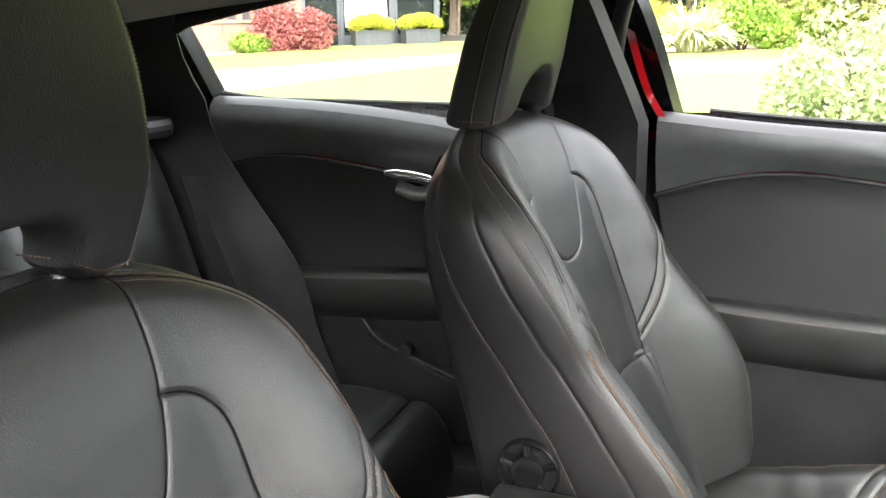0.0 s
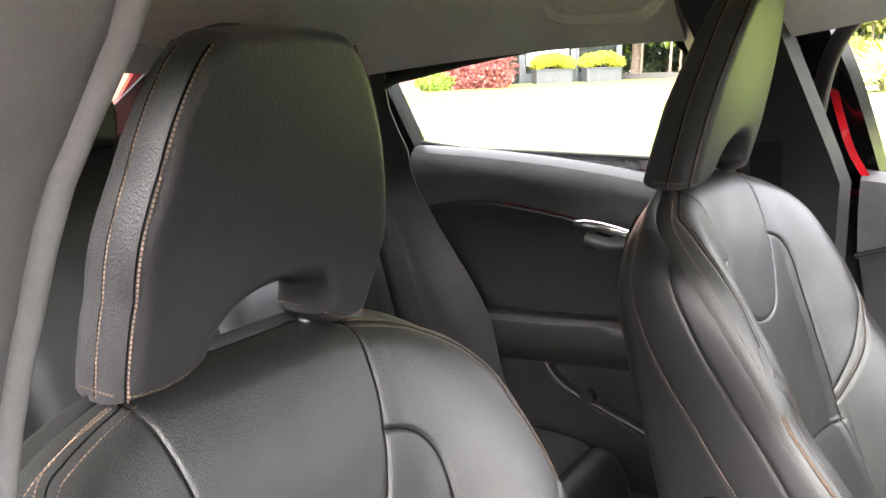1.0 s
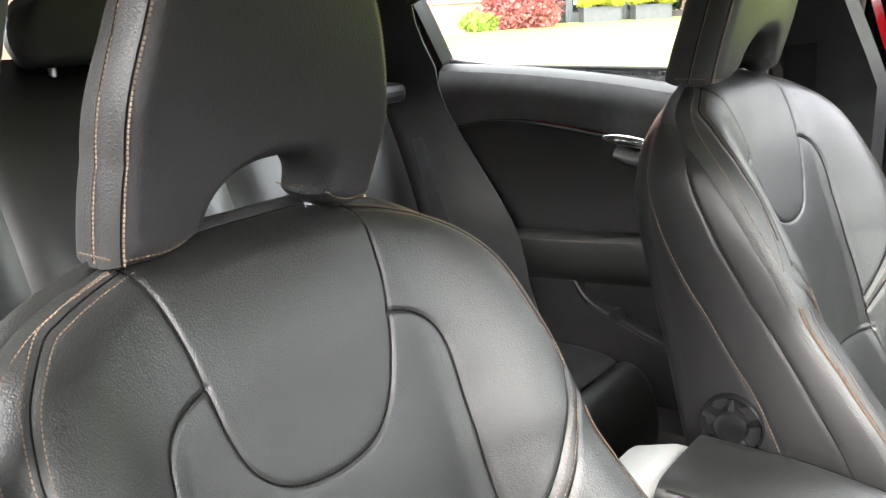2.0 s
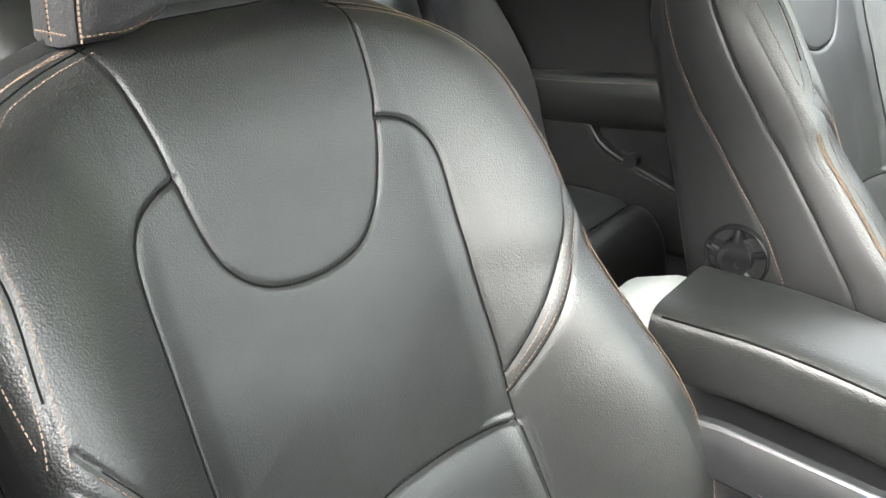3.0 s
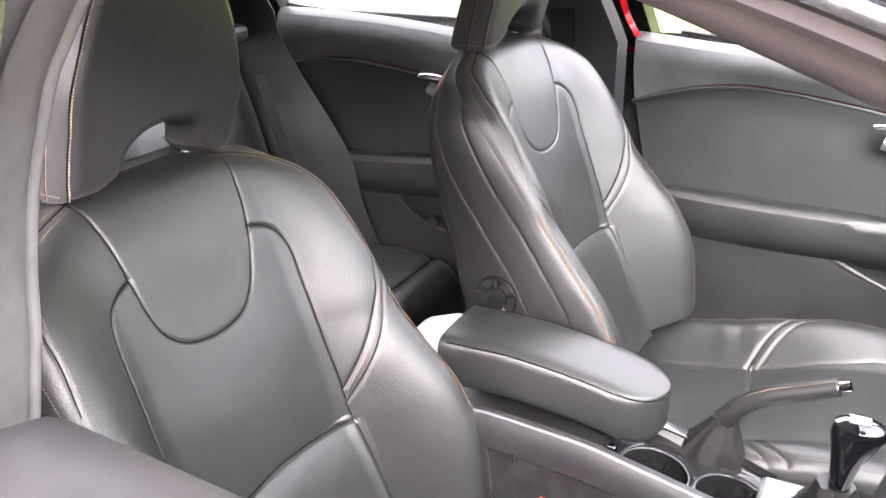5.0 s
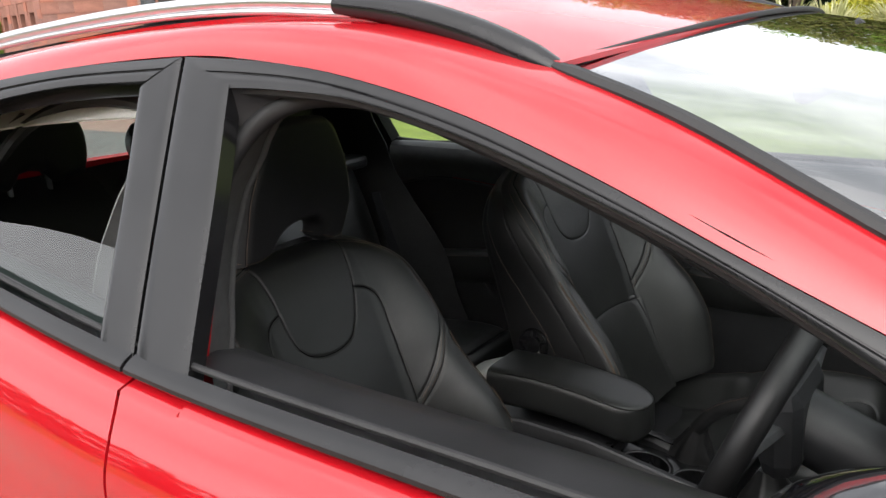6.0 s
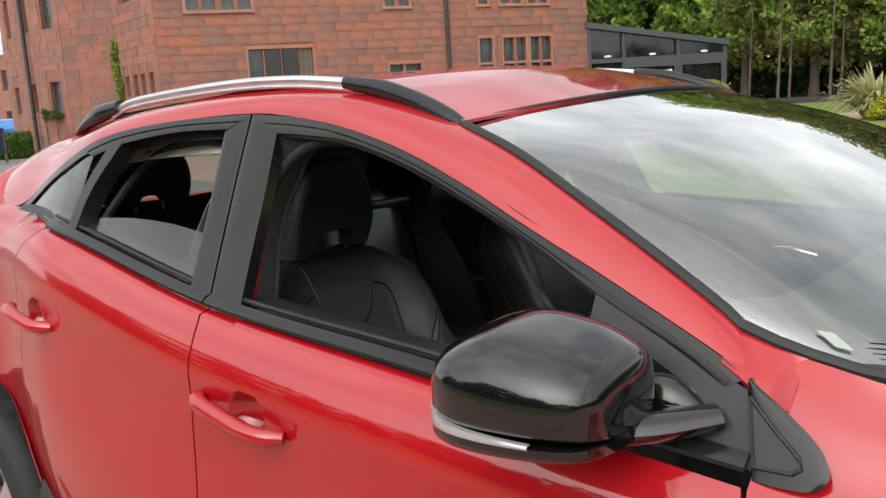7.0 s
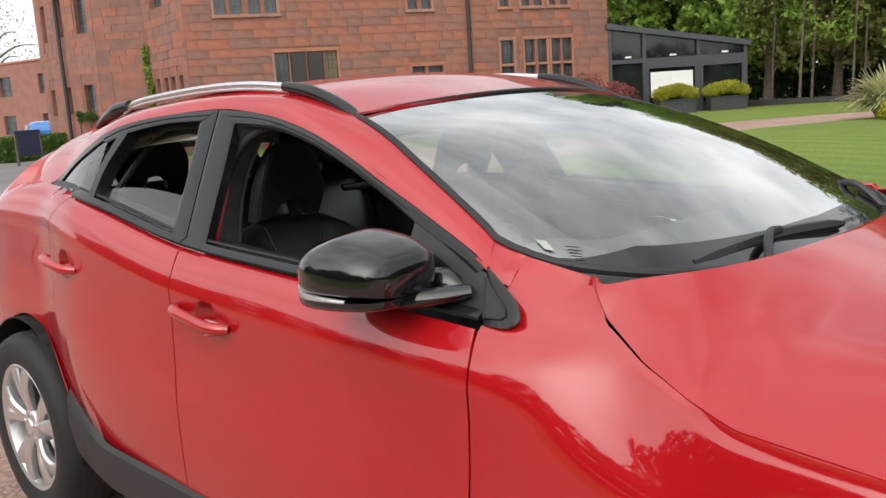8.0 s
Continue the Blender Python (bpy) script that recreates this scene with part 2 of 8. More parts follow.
def box_bm(x0, x1, y0, y1, z0, z1, bm=None):
    bm = bm or bmesh.new()
    v = [bm.verts.new(p) for p in ((x0, y0, z0), (x1, y0, z0), (x1, y1, z0), (x0, y1, z0), (x0, y0, z1), (x1, y0, z1), (x1, y1, z1), (x0, y1, z1))]
    for f in ((0, 3, 2, 1), (4, 5, 6, 7), (0, 1, 5, 4), (1, 2, 6, 5), (2, 3, 7, 6), (3, 0, 4, 7)):
        bm.faces.new([v[i] for i in f])
    return bm


def box(name, x0, x1, y0, y1, z0, z1, mat, parent=None, label="", bevel=0.004):
    ob = part(name, box_bm(x0, x1, y0, y1, z0, z1), mat, parent, label)
    return soften(ob, bevel) if bevel else ob


def coons(bottom, top, left, right, nu, nv):
    """Fills four boundary lines (in any dimension): bottom and top run from left to right, left and right upward."""
    B, T = curve(bottom, nu), curve(top, nu)
    L, R = curve(left, nv), curve(right, nv)
    u, v = np.linspace(0, 1, nu)[None, :, None], np.linspace(0, 1, nv)[:, None, None]
    c = (1 - v) * B[None] + v * T[None] + (1 - u) * L[:, None] + u * R[:, None]
    return c - ((1 - u) * (1 - v) * B[0] + u * (1 - v) * B[-1] + (1 - u) * v * T[0] + u * v * T[-1])


def stitches(name, pts, mat, parent, label="", length=0.0036, gap=0.001, r=0.0007, step=None):
    """A row of separate thread stitches along a line of points."""
    p = np.asarray(pts, float)
    total = np.linalg.norm(np.diff(p, axis=0), axis=1).sum()
    n = max(2, int(total / (length + gap)))
    q = line(p, 2 * n)
    v, f = [], []
    for k in range(n):
        a, b = q[2 * k], q[2 * k + 1]
        a, b = a + (a - b) * 0.3, b + (b - a) * 0.3
        d = (b - a) / (np.linalg.norm(b - a) + 1e-9)
        s = np.cross(d, (0.3, 0.2, 0.93))
        s /= np.linalg.norm(s)
        t = np.cross(d, s)
        i = len(v)
        v.append(a)
        for c in (a * 0.82 + b * 0.18, a * 0.18 + b * 0.82):
            v += [c + r * t, c + r * (0.87 * s - 0.5 * t), c - r * (0.87 * s + 0.5 * t)]
        v.append(b)
        for j in range(3):
            m = (j + 1) % 3
            f += [(i, i + 1 + j, i + 1 + m), (i + 1 + j, i + 4 + j, i + 4 + m, i + 1 + m), (i + 7, i + 4 + m, i + 4 + j)]
    return mesh(name, v, f, mat, parent, label)

# ---- the car: x forward, right-hand side at negative y ----
car = thing("car", "red five-door hatchback with black trim, open front window, parked on gravel", "car")

BELT_X, BELT_Z = [-3.4, -2.9, -2.46, -2.05, -1.53, -1.0, -0.458, -0.3, 0.2], [1.1, 1.2, 1.194, 1.158, 1.071, 1.035, 1.0, 1.0, 0.95]
WAIST_X, WAIST_Y = [-3.45, -3.3, -2.9, -2.6, -2.46, -2.25, -2.05, -1.53, -0.9, -0.458, 0], [0.5, 0.57, 0.655, 0.705, 0.727, 0.775, 0.8, 0.807, 0.807, 0.8, 0.8]


SMOOTHED = {}


def smooth_interp(x, xs, ys):
    key = (*xs, *ys)
    if key not in SMOOTHED:
        SMOOTHED[key] = curve(np.column_stack([xs, ys]), 160)
    c = SMOOTHED[key]
    return np.interp(x, c[:, 0], c[:, 1])


def belt_z(x):
    return smooth_interp(x, BELT_X, BELT_Z)


def waist(x):
    return smooth_interp(x, WAIST_X, WAIST_Y)


def upper_y(x, z):
    """Half width of the side above the belt line: the windows lean in."""
    d = z - belt_z(x)
    return waist(x) - 0.5 * d - 0.16 * d * d


def lower_y(x, z):
    """Half width of the doors and rear quarter below the belt line."""
    d = belt_z(x) - z
    rel = smooth_interp(d, [-0.2, 0, 0.015, 0.05, 0.1, 0.17, 0.28, 0.42, 0.6, 0.8], [-0.01, 0.006, 0.028, 0.062, 0.08, 0.079, 0.083, 0.094, 0.088, 0.06])
    tail = smooth_interp(x, [-3.6, -3.45, -3.2, -2.9, -2.5, -2.2, -1.9, -1.0], [1.8, 1.82, 1.9, 1.75, 1.18, 1.0, 1.0, 1.0])
    return waist(x) + rel * tail


HOOD_X = [-0.70, -0.60, -0.5, -0.42, -0.346, -0.33, -0.3, -0.21, -0.12, -0.04, 0.15, 0.4, 0.62, 0.78, 0.86]
HOOD_Y = [0.67, 0.692, 0.703, 0.71, 0.716, 0.733, 0.752, 0.79, 0.82, 0.842, 0.855, 0.83, 0.75, 0.62, 0.5]
HOOD_Z = [1.18, 1.125, 1.1, 1.086, 1.074, 1.05, 1.015, 0.965, 0.932, 0.912, 0.898, 0.865, 0.81, 0.74, 0.68]


def hood_edge(x):
    return np.interp(x, HOOD_X, HOOD_Y), np.interp(x, HOOD_X, HOOD_Z)


# crest of the front wing: a flowing line that the bonnet's shut line leaves at its rear corner
CREST_X = [-0.7, -0.6, -0.5, -0.42, -0.346, -0.3, -0.21, -0.12, -0.04, 0.15, 0.4, 0.62, 0.78, 0.86]
CREST_Y = [0.67, 0.692, 0.703, 0.709, 0.714, 0.724, 0.774, 0.813, 0.841, 0.855, 0.83, 0.75, 0.62, 0.5]
CREST_Z = [1.18, 1.125, 1.1, 1.083, 1.06, 1.04, 0.985, 0.945, 0.914, 0.898, 0.865, 0.81, 0.74, 0.68]


def fender_y(x, z):
    reach = x + np.clip((float(smooth_interp(x, CREST_X, CREST_Z)) - z) * 0.9 - 0.006, 0.0005, 0.16) * np.linspace(-1, 1, 11)
    y, top = float(np.mean(smooth_interp(reach, CREST_X, CREST_Y))), float(np.mean(smooth_interp(reach, CREST_X, CREST_Z)))
    d = top - z
    full = np.interp(x, [-0.55, -0.3, 0, 0.4, 0.7, 0.86], [0.892, 0.892, 0.9, 0.9, 0.85, 0.66])
    wide = y + (full - y) * smooth_interp(d, [-0.1, 0, 0.03, 0.08, 0.13, 0.2, 0.32, 0.6, 0.9], [0, 0.0, 0.2, 0.42, 0.62, 0.86, 0.97, 1.0, 0.97])
    # flush with the door at the shut line
    k = float(np.clip((-0.2 - x) / 0.3, 0, 1) * np.clip((1.05 - z) / 0.1, 0, 1))
    k = k * k * (3 - 2 * k)
    return wide * (1 - k) + float(lower_y(x, z)) * k


def far_side(X, Z):
    """The left side's rear window reaches further back and sits lower."""
    X2 = np.interp(X, [-3.5, -2.52, -2.05, -1.6, 1.0], [-3.5, -2.82, -2.36, -1.6, 1.0])
    dz = np.interp(X, [-3.3, -2.9, -2.3, -2.0, -1.62, -1.45], [0, -0.04, -0.085, -0.085, -0.02, 0])
    return X2, Z + dz * np.clip((Z - 0.8) / 0.25, 0, 1)


HANDLES = {"front_door": ((-1.456, 0.925), (-1.222, 0.9)), "rear_door": ((-2.28, 0.984), (-2.065, 0.96))}


def door_y(x, z):
    """The door skin, with a round hollow behind each handle."""
    y = lower_y(x, z)
    for (x0, z0), (x1, z1) in HANDLES.values():
        r2 = ((x - (x0 + x1) / 2 - 0.012) / 0.05) ** 2 + ((z - (z0 + z1) / 2 + 0.002) / 0.042) ** 2
        if r2 < 1:
            y = y - 0.042 * (1 - r2) ** 0.6
    return y


def side_panel(name, s, xz, surf, mat, parent, label="", lift=0.0, thick=0.012):
    """A skin of the car's side: an m x n x 2 sheet of (x, z) laid on the body, s -1 right, +1 left."""
    X, Z = xz[..., 0], xz[..., 1]
    Y = s * (np.vectorize(surf)(X, Z) + lift)
    if s > 0:
        X, Z = far_side(X, Z)
    P = np.stack([X, Y, Z], axis=-1)
    return grid(name, P, mat, parent, label, flip=s > 0, thick=thick)


def arc(cx, cz, r, a0, a1, n=14):
    a = np.radians(np.linspace(a0, a1, n))
    return [(cx + r * math.cos(t), cz + r * math.sin(t)) for t in a]


AXLE_R, AXLE_F, WHEEL_R = -2.65, 0.0, 0.338
MID_CUT = [(-1.52, 0.35), (-1.511, 0.407), (-1.497, 0.536), (-1.496, 0.689), (-1.499, 0.837), (-1.492, 0.96), (-1.495, 1.02), (-1.52, 1.06)]
FRONT_CUT = [(-0.545, 0.35), (-0.525, 0.45), (-0.508, 0.65), (-0.501, 0.83), (-0.5, 0.928), (-0.505, 0.96), (-0.516, 0.986)]
REAR_CUT = [(-2.14, 0.35), (-2.15, 0.45), (-2.19, 0.56), (-2.24, 0.64), (-2.3, 0.76), (-2.33, 0.9), (-2.32, 1.01), (-2.28, 1.1), (-2.2, 1.17)]
G = 0.0025


def shifted(pts, dx, dz=0.0):
    return [(a + dx, b + dz) for a, b in pts]


def belt_pts(x0, x1, dz=-0.002, n=9):
    return [(x, float(belt_z(x)) + dz) for x in np.linspace(x0, x1, n)]


# frame outlines above the belt (x, z)
FRAME_TOP = [(-2.5, 1.197), (-2.365, 1.27), (-2.162, 1.347), (-2.017, 1.378), (-1.808, 1.396), (-1.584, 1.401), (-1.445, 1.388), (-1.319, 1.368), (-1.163, 1.33), (-1.016, 1.28), (-0.884, 1.227), (-0.766, 1.181), (-0.664, 1.139), (-0.572, 1.1), (-0.54, 1.082)]
# upper edge of the painted side rail: the roof rail's foot, then the windscreen's edge
RAIL_EDGE = [(-2.9, 0.5, 1.315), (-2.6, 0.53, 1.365), (-2.3, 0.54, 1.402), (-2.0, 0.545, 1.428), (-1.65, 0.548, 1.438), (-1.35, 0.55, 1.424), (-1.109, 0.563, 1.366), (-0.967, 0.596, 1.317), (-0.832, 0.633, 1.256), (-0.715, 0.662, 1.199), (-0.609, 0.688, 1.144), (-0.575, 0.695, 1.121)]


# a window frame in section: an inner lip, a narrow groove and a proud outer band
STRIP_AT = np.array([0, 0.2, 0.4, 0.45, 0.5, 0.56, 0.75, 1])
STRIP_LIFT = np.array([0.003, 0.005, 0.0053, 0.0035, 0.0035, 0.006, 0.0058, 0.003])[:, None]


def window_strip(outer, inner, n=40):
    a, b = curve(outer, n), curve(inner, n)
    t = STRIP_AT[:, None, None]
    return b[None] * (1 - t) + a[None] * t


for s in (-1, 1):
    right = s < 0
    # doors
    fd = side_panel("front_door", s, coons([MID_CUT[0], (-1.0, 0.35), FRONT_CUT[0]], shifted(belt_pts(-1.517, -0.518), 0, 0), shifted(MID_CUT, G), shifted(FRONT_CUT, -G), 190, 130), door_y, RED, car, "red front door with its window open" if right else "red front door", thick=0.03)
    rd = side_panel("rear_door", s, coons([REAR_CUT[0], (-1.8, 0.35), MID_CUT[0]], belt_pts(-2.2, -1.523), shifted(REAR_CUT, G), shifted(MID_CUT, -G), 130, 130), door_y, RED, car, "red rear door with its window half down" if right else "red rear door", thick=0.03)
    # rear quarter with the wheel arch
    crown = arc(AXLE_R, 0.345, 0.405, 80, 79, 2)[0]
    bottom = [(-3.42, 0.42), (-3.2, 0.38), (-3.06, 0.37)] + arc(AXLE_R, 0.345, 0.405, 176, 80, 10)
    behind = coons(bottom, [(-3.36, 0.98), (-3.2, 1.08), (-2.95, 1.165), (-2.7, 1.195), (-2.5, 1.19)], [(-3.42, 0.42), (-3.46, 0.62), (-3.44, 0.82), (-3.36, 0.98)], [crown, (-2.5, 1.19)], 40, 40)
    cut = shifted(REAR_CUT, -G)
    ahead = coons(arc(AXLE_R, 0.345, 0.405, 80, 40, 9) + [(-2.295, 0.615), cut[3]], [(-2.5, 1.19), (-2.36, 1.186), (-2.202, 1.171)], [crown, (-2.5, 1.19)], cut[3:], 60, 40)
    quarter = np.concatenate([behind, ahead[:, 1:]], axis=1)
    foot = coons(arc(AXLE_R, 0.345, 0.405, 46, 14, 9), [(-2.247 - G, 0.655)] + cut[3:0:-1], [arc(AXLE_R, 0.345, 0.405, 46, 14, 2)[0], (-2.247 - G, 0.655)], [(-2.257, 0.443), cut[1]], 30, 8)
    side_panel("rear_quarter_panel", s, foot, lower_y, RED, car, "red rear wing panel ahead of the wheel", lift=-0.0008, thick=0.02)
    side_panel("rear_quarter_panel", s, quarter, lower_y, RED, car, "red rear wing panel over the wheel", thick=0.02)
    # front wing with its arch
    fb = [(-0.52, 0.35), (-0.47, 0.36)] + arc(AXLE_F, 0.345, 0.405, 166, 8, 14) + [(0.55, 0.38), (0.86, 0.42)]
    ft = [(-0.51, 1.098)] + [(x, float(hood_edge(x)[1]) - 0.003) for x in [-0.42, -0.36] + list(np.linspace(-0.346, 0.858, 70))]
    wing = coons(fb, ft, [(-0.52, 0.35)] + shifted(FRONT_CUT[1:], G) + [(-0.512, 1.03), (-0.51, 1.098)], [(0.86, 0.42), (0.92, 0.5), (0.9, 0.6), (0.858, 0.683)], 110, 40)
    side_panel("front_wing", s, wing, fender_y, RED, car, "red front wing panel", thick=0.015)
    # painted rail from the windscreen pillar along the roof to the tailgate
    lowc = np.array([(x, upper_y(x, z), z) for x, z in curve([(-3.36, 0.98), (-3.1, 1.09), (-2.8, 1.178), (-2.55, 1.197)] + FRAME_TOP[1:], 90)])
    lowc[:16, 1] = [lower_y(x, z) for x, _, z in lowc[:16]]
    if s > 0:
        lowc[:, 0], lowc[:, 2] = far_side(lowc[:, 0], lowc[:, 2])
    upc = curve([(-3.3, 0.52, 1.03), (-3.1, 0.505, 1.17)] + RAIL_EDGE, 90)
    t = np.linspace(0, 1, 11)[:, None, None]
    P = lowc[None] * (1 - t) + upc[None] * t
    bulge = np.sin(np.pi * t) * np.interp(np.linspace(0, 1, 90), [0, 0.25, 0.5, 0.75, 1], [0.012, 0.03, 0.02, 0.017, 0.004])[None, :, None]
    P = P + bulge * np.array([0, 0.75, 0.66])
    P[..., 1] *= s
    grid("roof_side_rail", P, RED, car, "red painted pillar and roof edge", flip=s > 0, thick=0.008)
    # painted corner between pillar joint, windscreen and wing
    cx = coons([(-0.57, 1.096), (-0.537, 1.078), (-0.495, 1.05)], [(-0.575, 1.1205), (-0.54, 1.1105), (-0.495, 1.0975)], [(-0.57, 1.096), (-0.575, 1.1205)], [(-0.495, 1.05), (-0.495, 1.0975)], 30, 20)
    flush = (1 - np.linspace(0, 1, 20)[:, None]) * np.clip((-0.495 - cx[..., 0]) / 0.02, 0, 1)
    wy = np.vectorize(fender_y)(cx[..., 0], cx[..., 1]) * (1 - flush) + (np.vectorize(upper_y)(cx[..., 0], cx[..., 1]) + 0.006) * flush
    P = np.stack([cx[..., 0], s * (wy + 0.0008), cx[..., 1]], -1)
    grid("wing_corner", P, RED, car, flip=s > 0, thick=0.006)

    # black window frames: outer edge on the painted rail, inner edge round the glass
    inner_front = [(-1.5, 1.362), (-1.422, 1.358), (-1.302, 1.345), (-1.143, 1.306), (-0.996, 1.256), (-0.87, 1.207), (-0.744, 1.148), (-0.64, 1.105), (-0.565, 1.07)]
    outer_front = [p for p in FRAME_TOP if p[0] > -1.6] 
    side_panel("front_window_frame", s, window_strip([(-1.585, 1.4)] + outer_front[1:], inner_front, 50), upper_y, BLACK_SATIN, fd, "satin black window frame", lift=STRIP_LIFT, thick=0.02)
    # B pillar covers, one on each door
    back = 0.0 if right else -0.06
    for own, x_lo, x_hi in ((fd, (-1.517, -1.43), (-1.58, -1.49)), (rd, (-1.585, -1.523), (-1.645, -1.586))):
        bot = [(x + back, 1.066) for x in x_lo]
        top = [(x + 1.5 * back, 1.399 if abs(x + 1.583) < 0.01 else 1.366) for x in x_hi]
        mids = [((p[0] + q[0]) / 2 + 0.002, 1.235) for p, q in zip(bot, top)]
        side_panel("pillar_cover", s, coons(bot, top, [bot[0], mids[0], top[0]], [bot[1], mids[1], top[1]], 12, 16), upper_y, BLACK_SATIN, own, "satin black pillar cover", lift=0.0045 + 0.003 * (1 - np.linspace(-1, 1, 12)[None] ** 6), thick=0.03)
    inner_rear = [(-2.1, 1.325), (-1.99, 1.351), (-1.813, 1.371), (-1.64, 1.374)]
    side_panel("rear_window_frame", s, window_strip([(-2.16, 1.346), (-2.017, 1.378), (-1.808, 1.396), (-1.588, 1.4)], inner_rear, 30), upper_y, BLACK_SATIN, rd, "satin black window frame", lift=STRIP_LIFT, thick=0.04)
    bar_l, bar_r = ([(-2.092, 1.15), (-2.085, 1.25), (-2.04, 1.348)], [(-2.055, 1.145), (-2.045, 1.25), (-1.985, 1.36)]) if right else ([(-2.14, 1.152), (-2.16, 1.25), (-2.17, 1.345)], [(-2.085, 1.147), (-2.1, 1.25), (-2.115, 1.35)])
    side_panel("division_bar", s, coons([bar_l[0], bar_r[0]], [bar_l[-1], bar_r[-1]], bar_l, bar_r, 6, 14), upper_y, BLACK_SATIN, rd, "satin black window bar", lift=0.005, thick=0.04)
    side_panel("quarter_window_frame", s, window_strip([(-2.07 if right else -2.13, 1.146), (-2.3, 1.168), (-2.515, 1.19), (-2.5, 1.205), (-2.365, 1.27), (-2.162, 1.346), (-2.1 if right else -2.155, 1.36)], [(-2.09 if right else -2.15, 1.165), (-2.25, 1.178), (-2.46, 1.197), (-2.455, 1.203), (-2.34, 1.258), (-2.155 if right else -2.2, 1.325), (-2.11 if right else -2.18, 1.335)], 44), upper_y, BLACK_SATIN, car, "satin black quarter window frame", lift=0.003, thick=0.03)
    # belt trims
    for a, b, own in ((-1.52, -0.52, fd), (-2.2, -1.526, rd)):
        side_panel("belt_trim", s, np.stack([np.array(belt_pts(a, b, dz, 40)) for dz in (-0.005, 0.0, 0.006, 0.011)]), lambda x, z: upper_y(x, z), BLACK_SATIN, own, "satin black belt line strip", lift=np.array([0.017, 0.019, 0.015, 0.006])[:, None], thick=0.02)
        run = np.array([(x, s * (float(upper_y(x, z)) - 0.004), z) for x, z in belt_pts(a + 0.07 if own is fd else a, b, 0.0155, 40)])
        if s > 0:
            run[:, 0], run[:, 2] = far_side(run[:, 0], run[:, 2])
        tube("belt_seal", run, 0.0045, RUBBER, own, "black rubber lip along the window", 8)
    # corner pieces at the mirror
    side_panel("mirror_sail", s, coons([(-0.745, 1.03), (-0.63, 1.012), (-0.5165, 0.996)], [(-0.745, 1.157), (-0.64, 1.115), (-0.536, 1.0715)], [(-0.745, 1.03), (-0.745, 1.157)], [(-0.5165, 0.996), (-0.524, 1.03), (-0.536, 1.0715)], 16, 10), upper_y, HARD_PLASTIC, fd, "satin grey-black mirror base panel", lift=0.004, thick=0.02)
    side_panel("sail_inset", s, coons([(-0.7, 1.068), (-0.602, 1.05)], [(-0.704, 1.112), (-0.593, 1.064)], [(-0.7, 1.068), (-0.704, 1.112)], [(-0.602, 1.05), (-0.59, 1.055), (-0.593, 1.064)], 10, 8), upper_y, BLACK_GLOSS, fd, "gloss black inset of the mirror base", lift=0.0065, thick=0.004)
    side_panel("wing_triangle", s, coons([(-0.512, 0.991), (-0.465, 0.9915), (-0.446, 0.995)], [(-0.5345, 1.0855), (-0.531, 1.084)], [(-0.512, 0.991), (-0.5175, 1.03), (-0.5345, 1.0855)], [(-0.446, 0.995), (-0.4375, 1.005), (-0.439, 1.016), (-0.452, 1.034), (-0.485, 1.057), (-0.531, 1.084)], 16, 18), upper_y, BLACK_SATIN, car, "satin black triangle beside the mirror", lift=0.012 + 0.003 * np.sin(np.linspace(0, np.pi, 16))[None] ** 0.5, thick=0.006)
    pane_edge = [(-0.473, 1.006), (-0.465, 1.011), (-0.467, 1.02), (-0.499, 1.045), (-0.526, 1.068)]
    tri_pane = coons([(-0.511, 1.005), (-0.473, 1.006)], [(-0.528, 1.069), (-0.526, 1.068)], [(-0.511, 1.005), (-0.528, 1.069)], pane_edge, 8, 10)
    side_panel("triangle_pane", s, tri_pane, upper_y, HARD_PLASTIC, car, "satin grey triangle panel", lift=0.0165, thick=0.004)
    edge_line = np.vstack([tri_pane[0], tri_pane[1:, -1], tri_pane[-1, ::-1][1:], tri_pane[::-1, 0][1:]])
    tube("triangle_bead", np.array([(x, s * (float(upper_y(x, z)) + 0.0165), z) for x, z in edge_line]), 0.0024, RUBBER, car, "black rubber bead round the triangle", 6)
    # glass
    side_panel("quarter_window", s, coons([(-2.46, 1.196), (-2.25, 1.177), (-2.09, 1.163)], [(-2.455, 1.202), (-2.34, 1.257), (-2.11, 1.336)], [(-2.46, 1.196), (-2.455, 1.202)], [(-2.09, 1.163), (-2.11, 1.336)], 16, 8), upper_y, TINT, car, "tinted quarter window", lift=-0.003, thick=0.0)
    if right:
        pane = coons([(-2.06, 1.145), (-1.8, 1.11), (-1.582, 1.08)], [(-2.05, 1.19), (-1.9, 1.196), (-1.75, 1.19), (-1.6, 1.172)], [(-2.06, 1.145), (-2.05, 1.19)], [(-1.582, 1.08), (-1.6, 1.172)], 20, 8)
    else:
        pane = coons([(-2.09, 1.147), (-1.8, 1.11), (-1.582, 1.08)], [(-2.11, 1.345), (-1.813, 1.372), (-1.64, 1.375)], [(-2.09, 1.147), (-2.1, 1.25), (-2.11, 1.345)], [(-1.582, 1.08), (-1.64, 1.375)], 20, 12)
    ob = side_panel("rear_door_glass", s, pane, upper_y, TINT if right else CLEAR, rd, "half-lowered tinted window glass" if right else "clear door glass", lift=-0.022, thick=0.0)
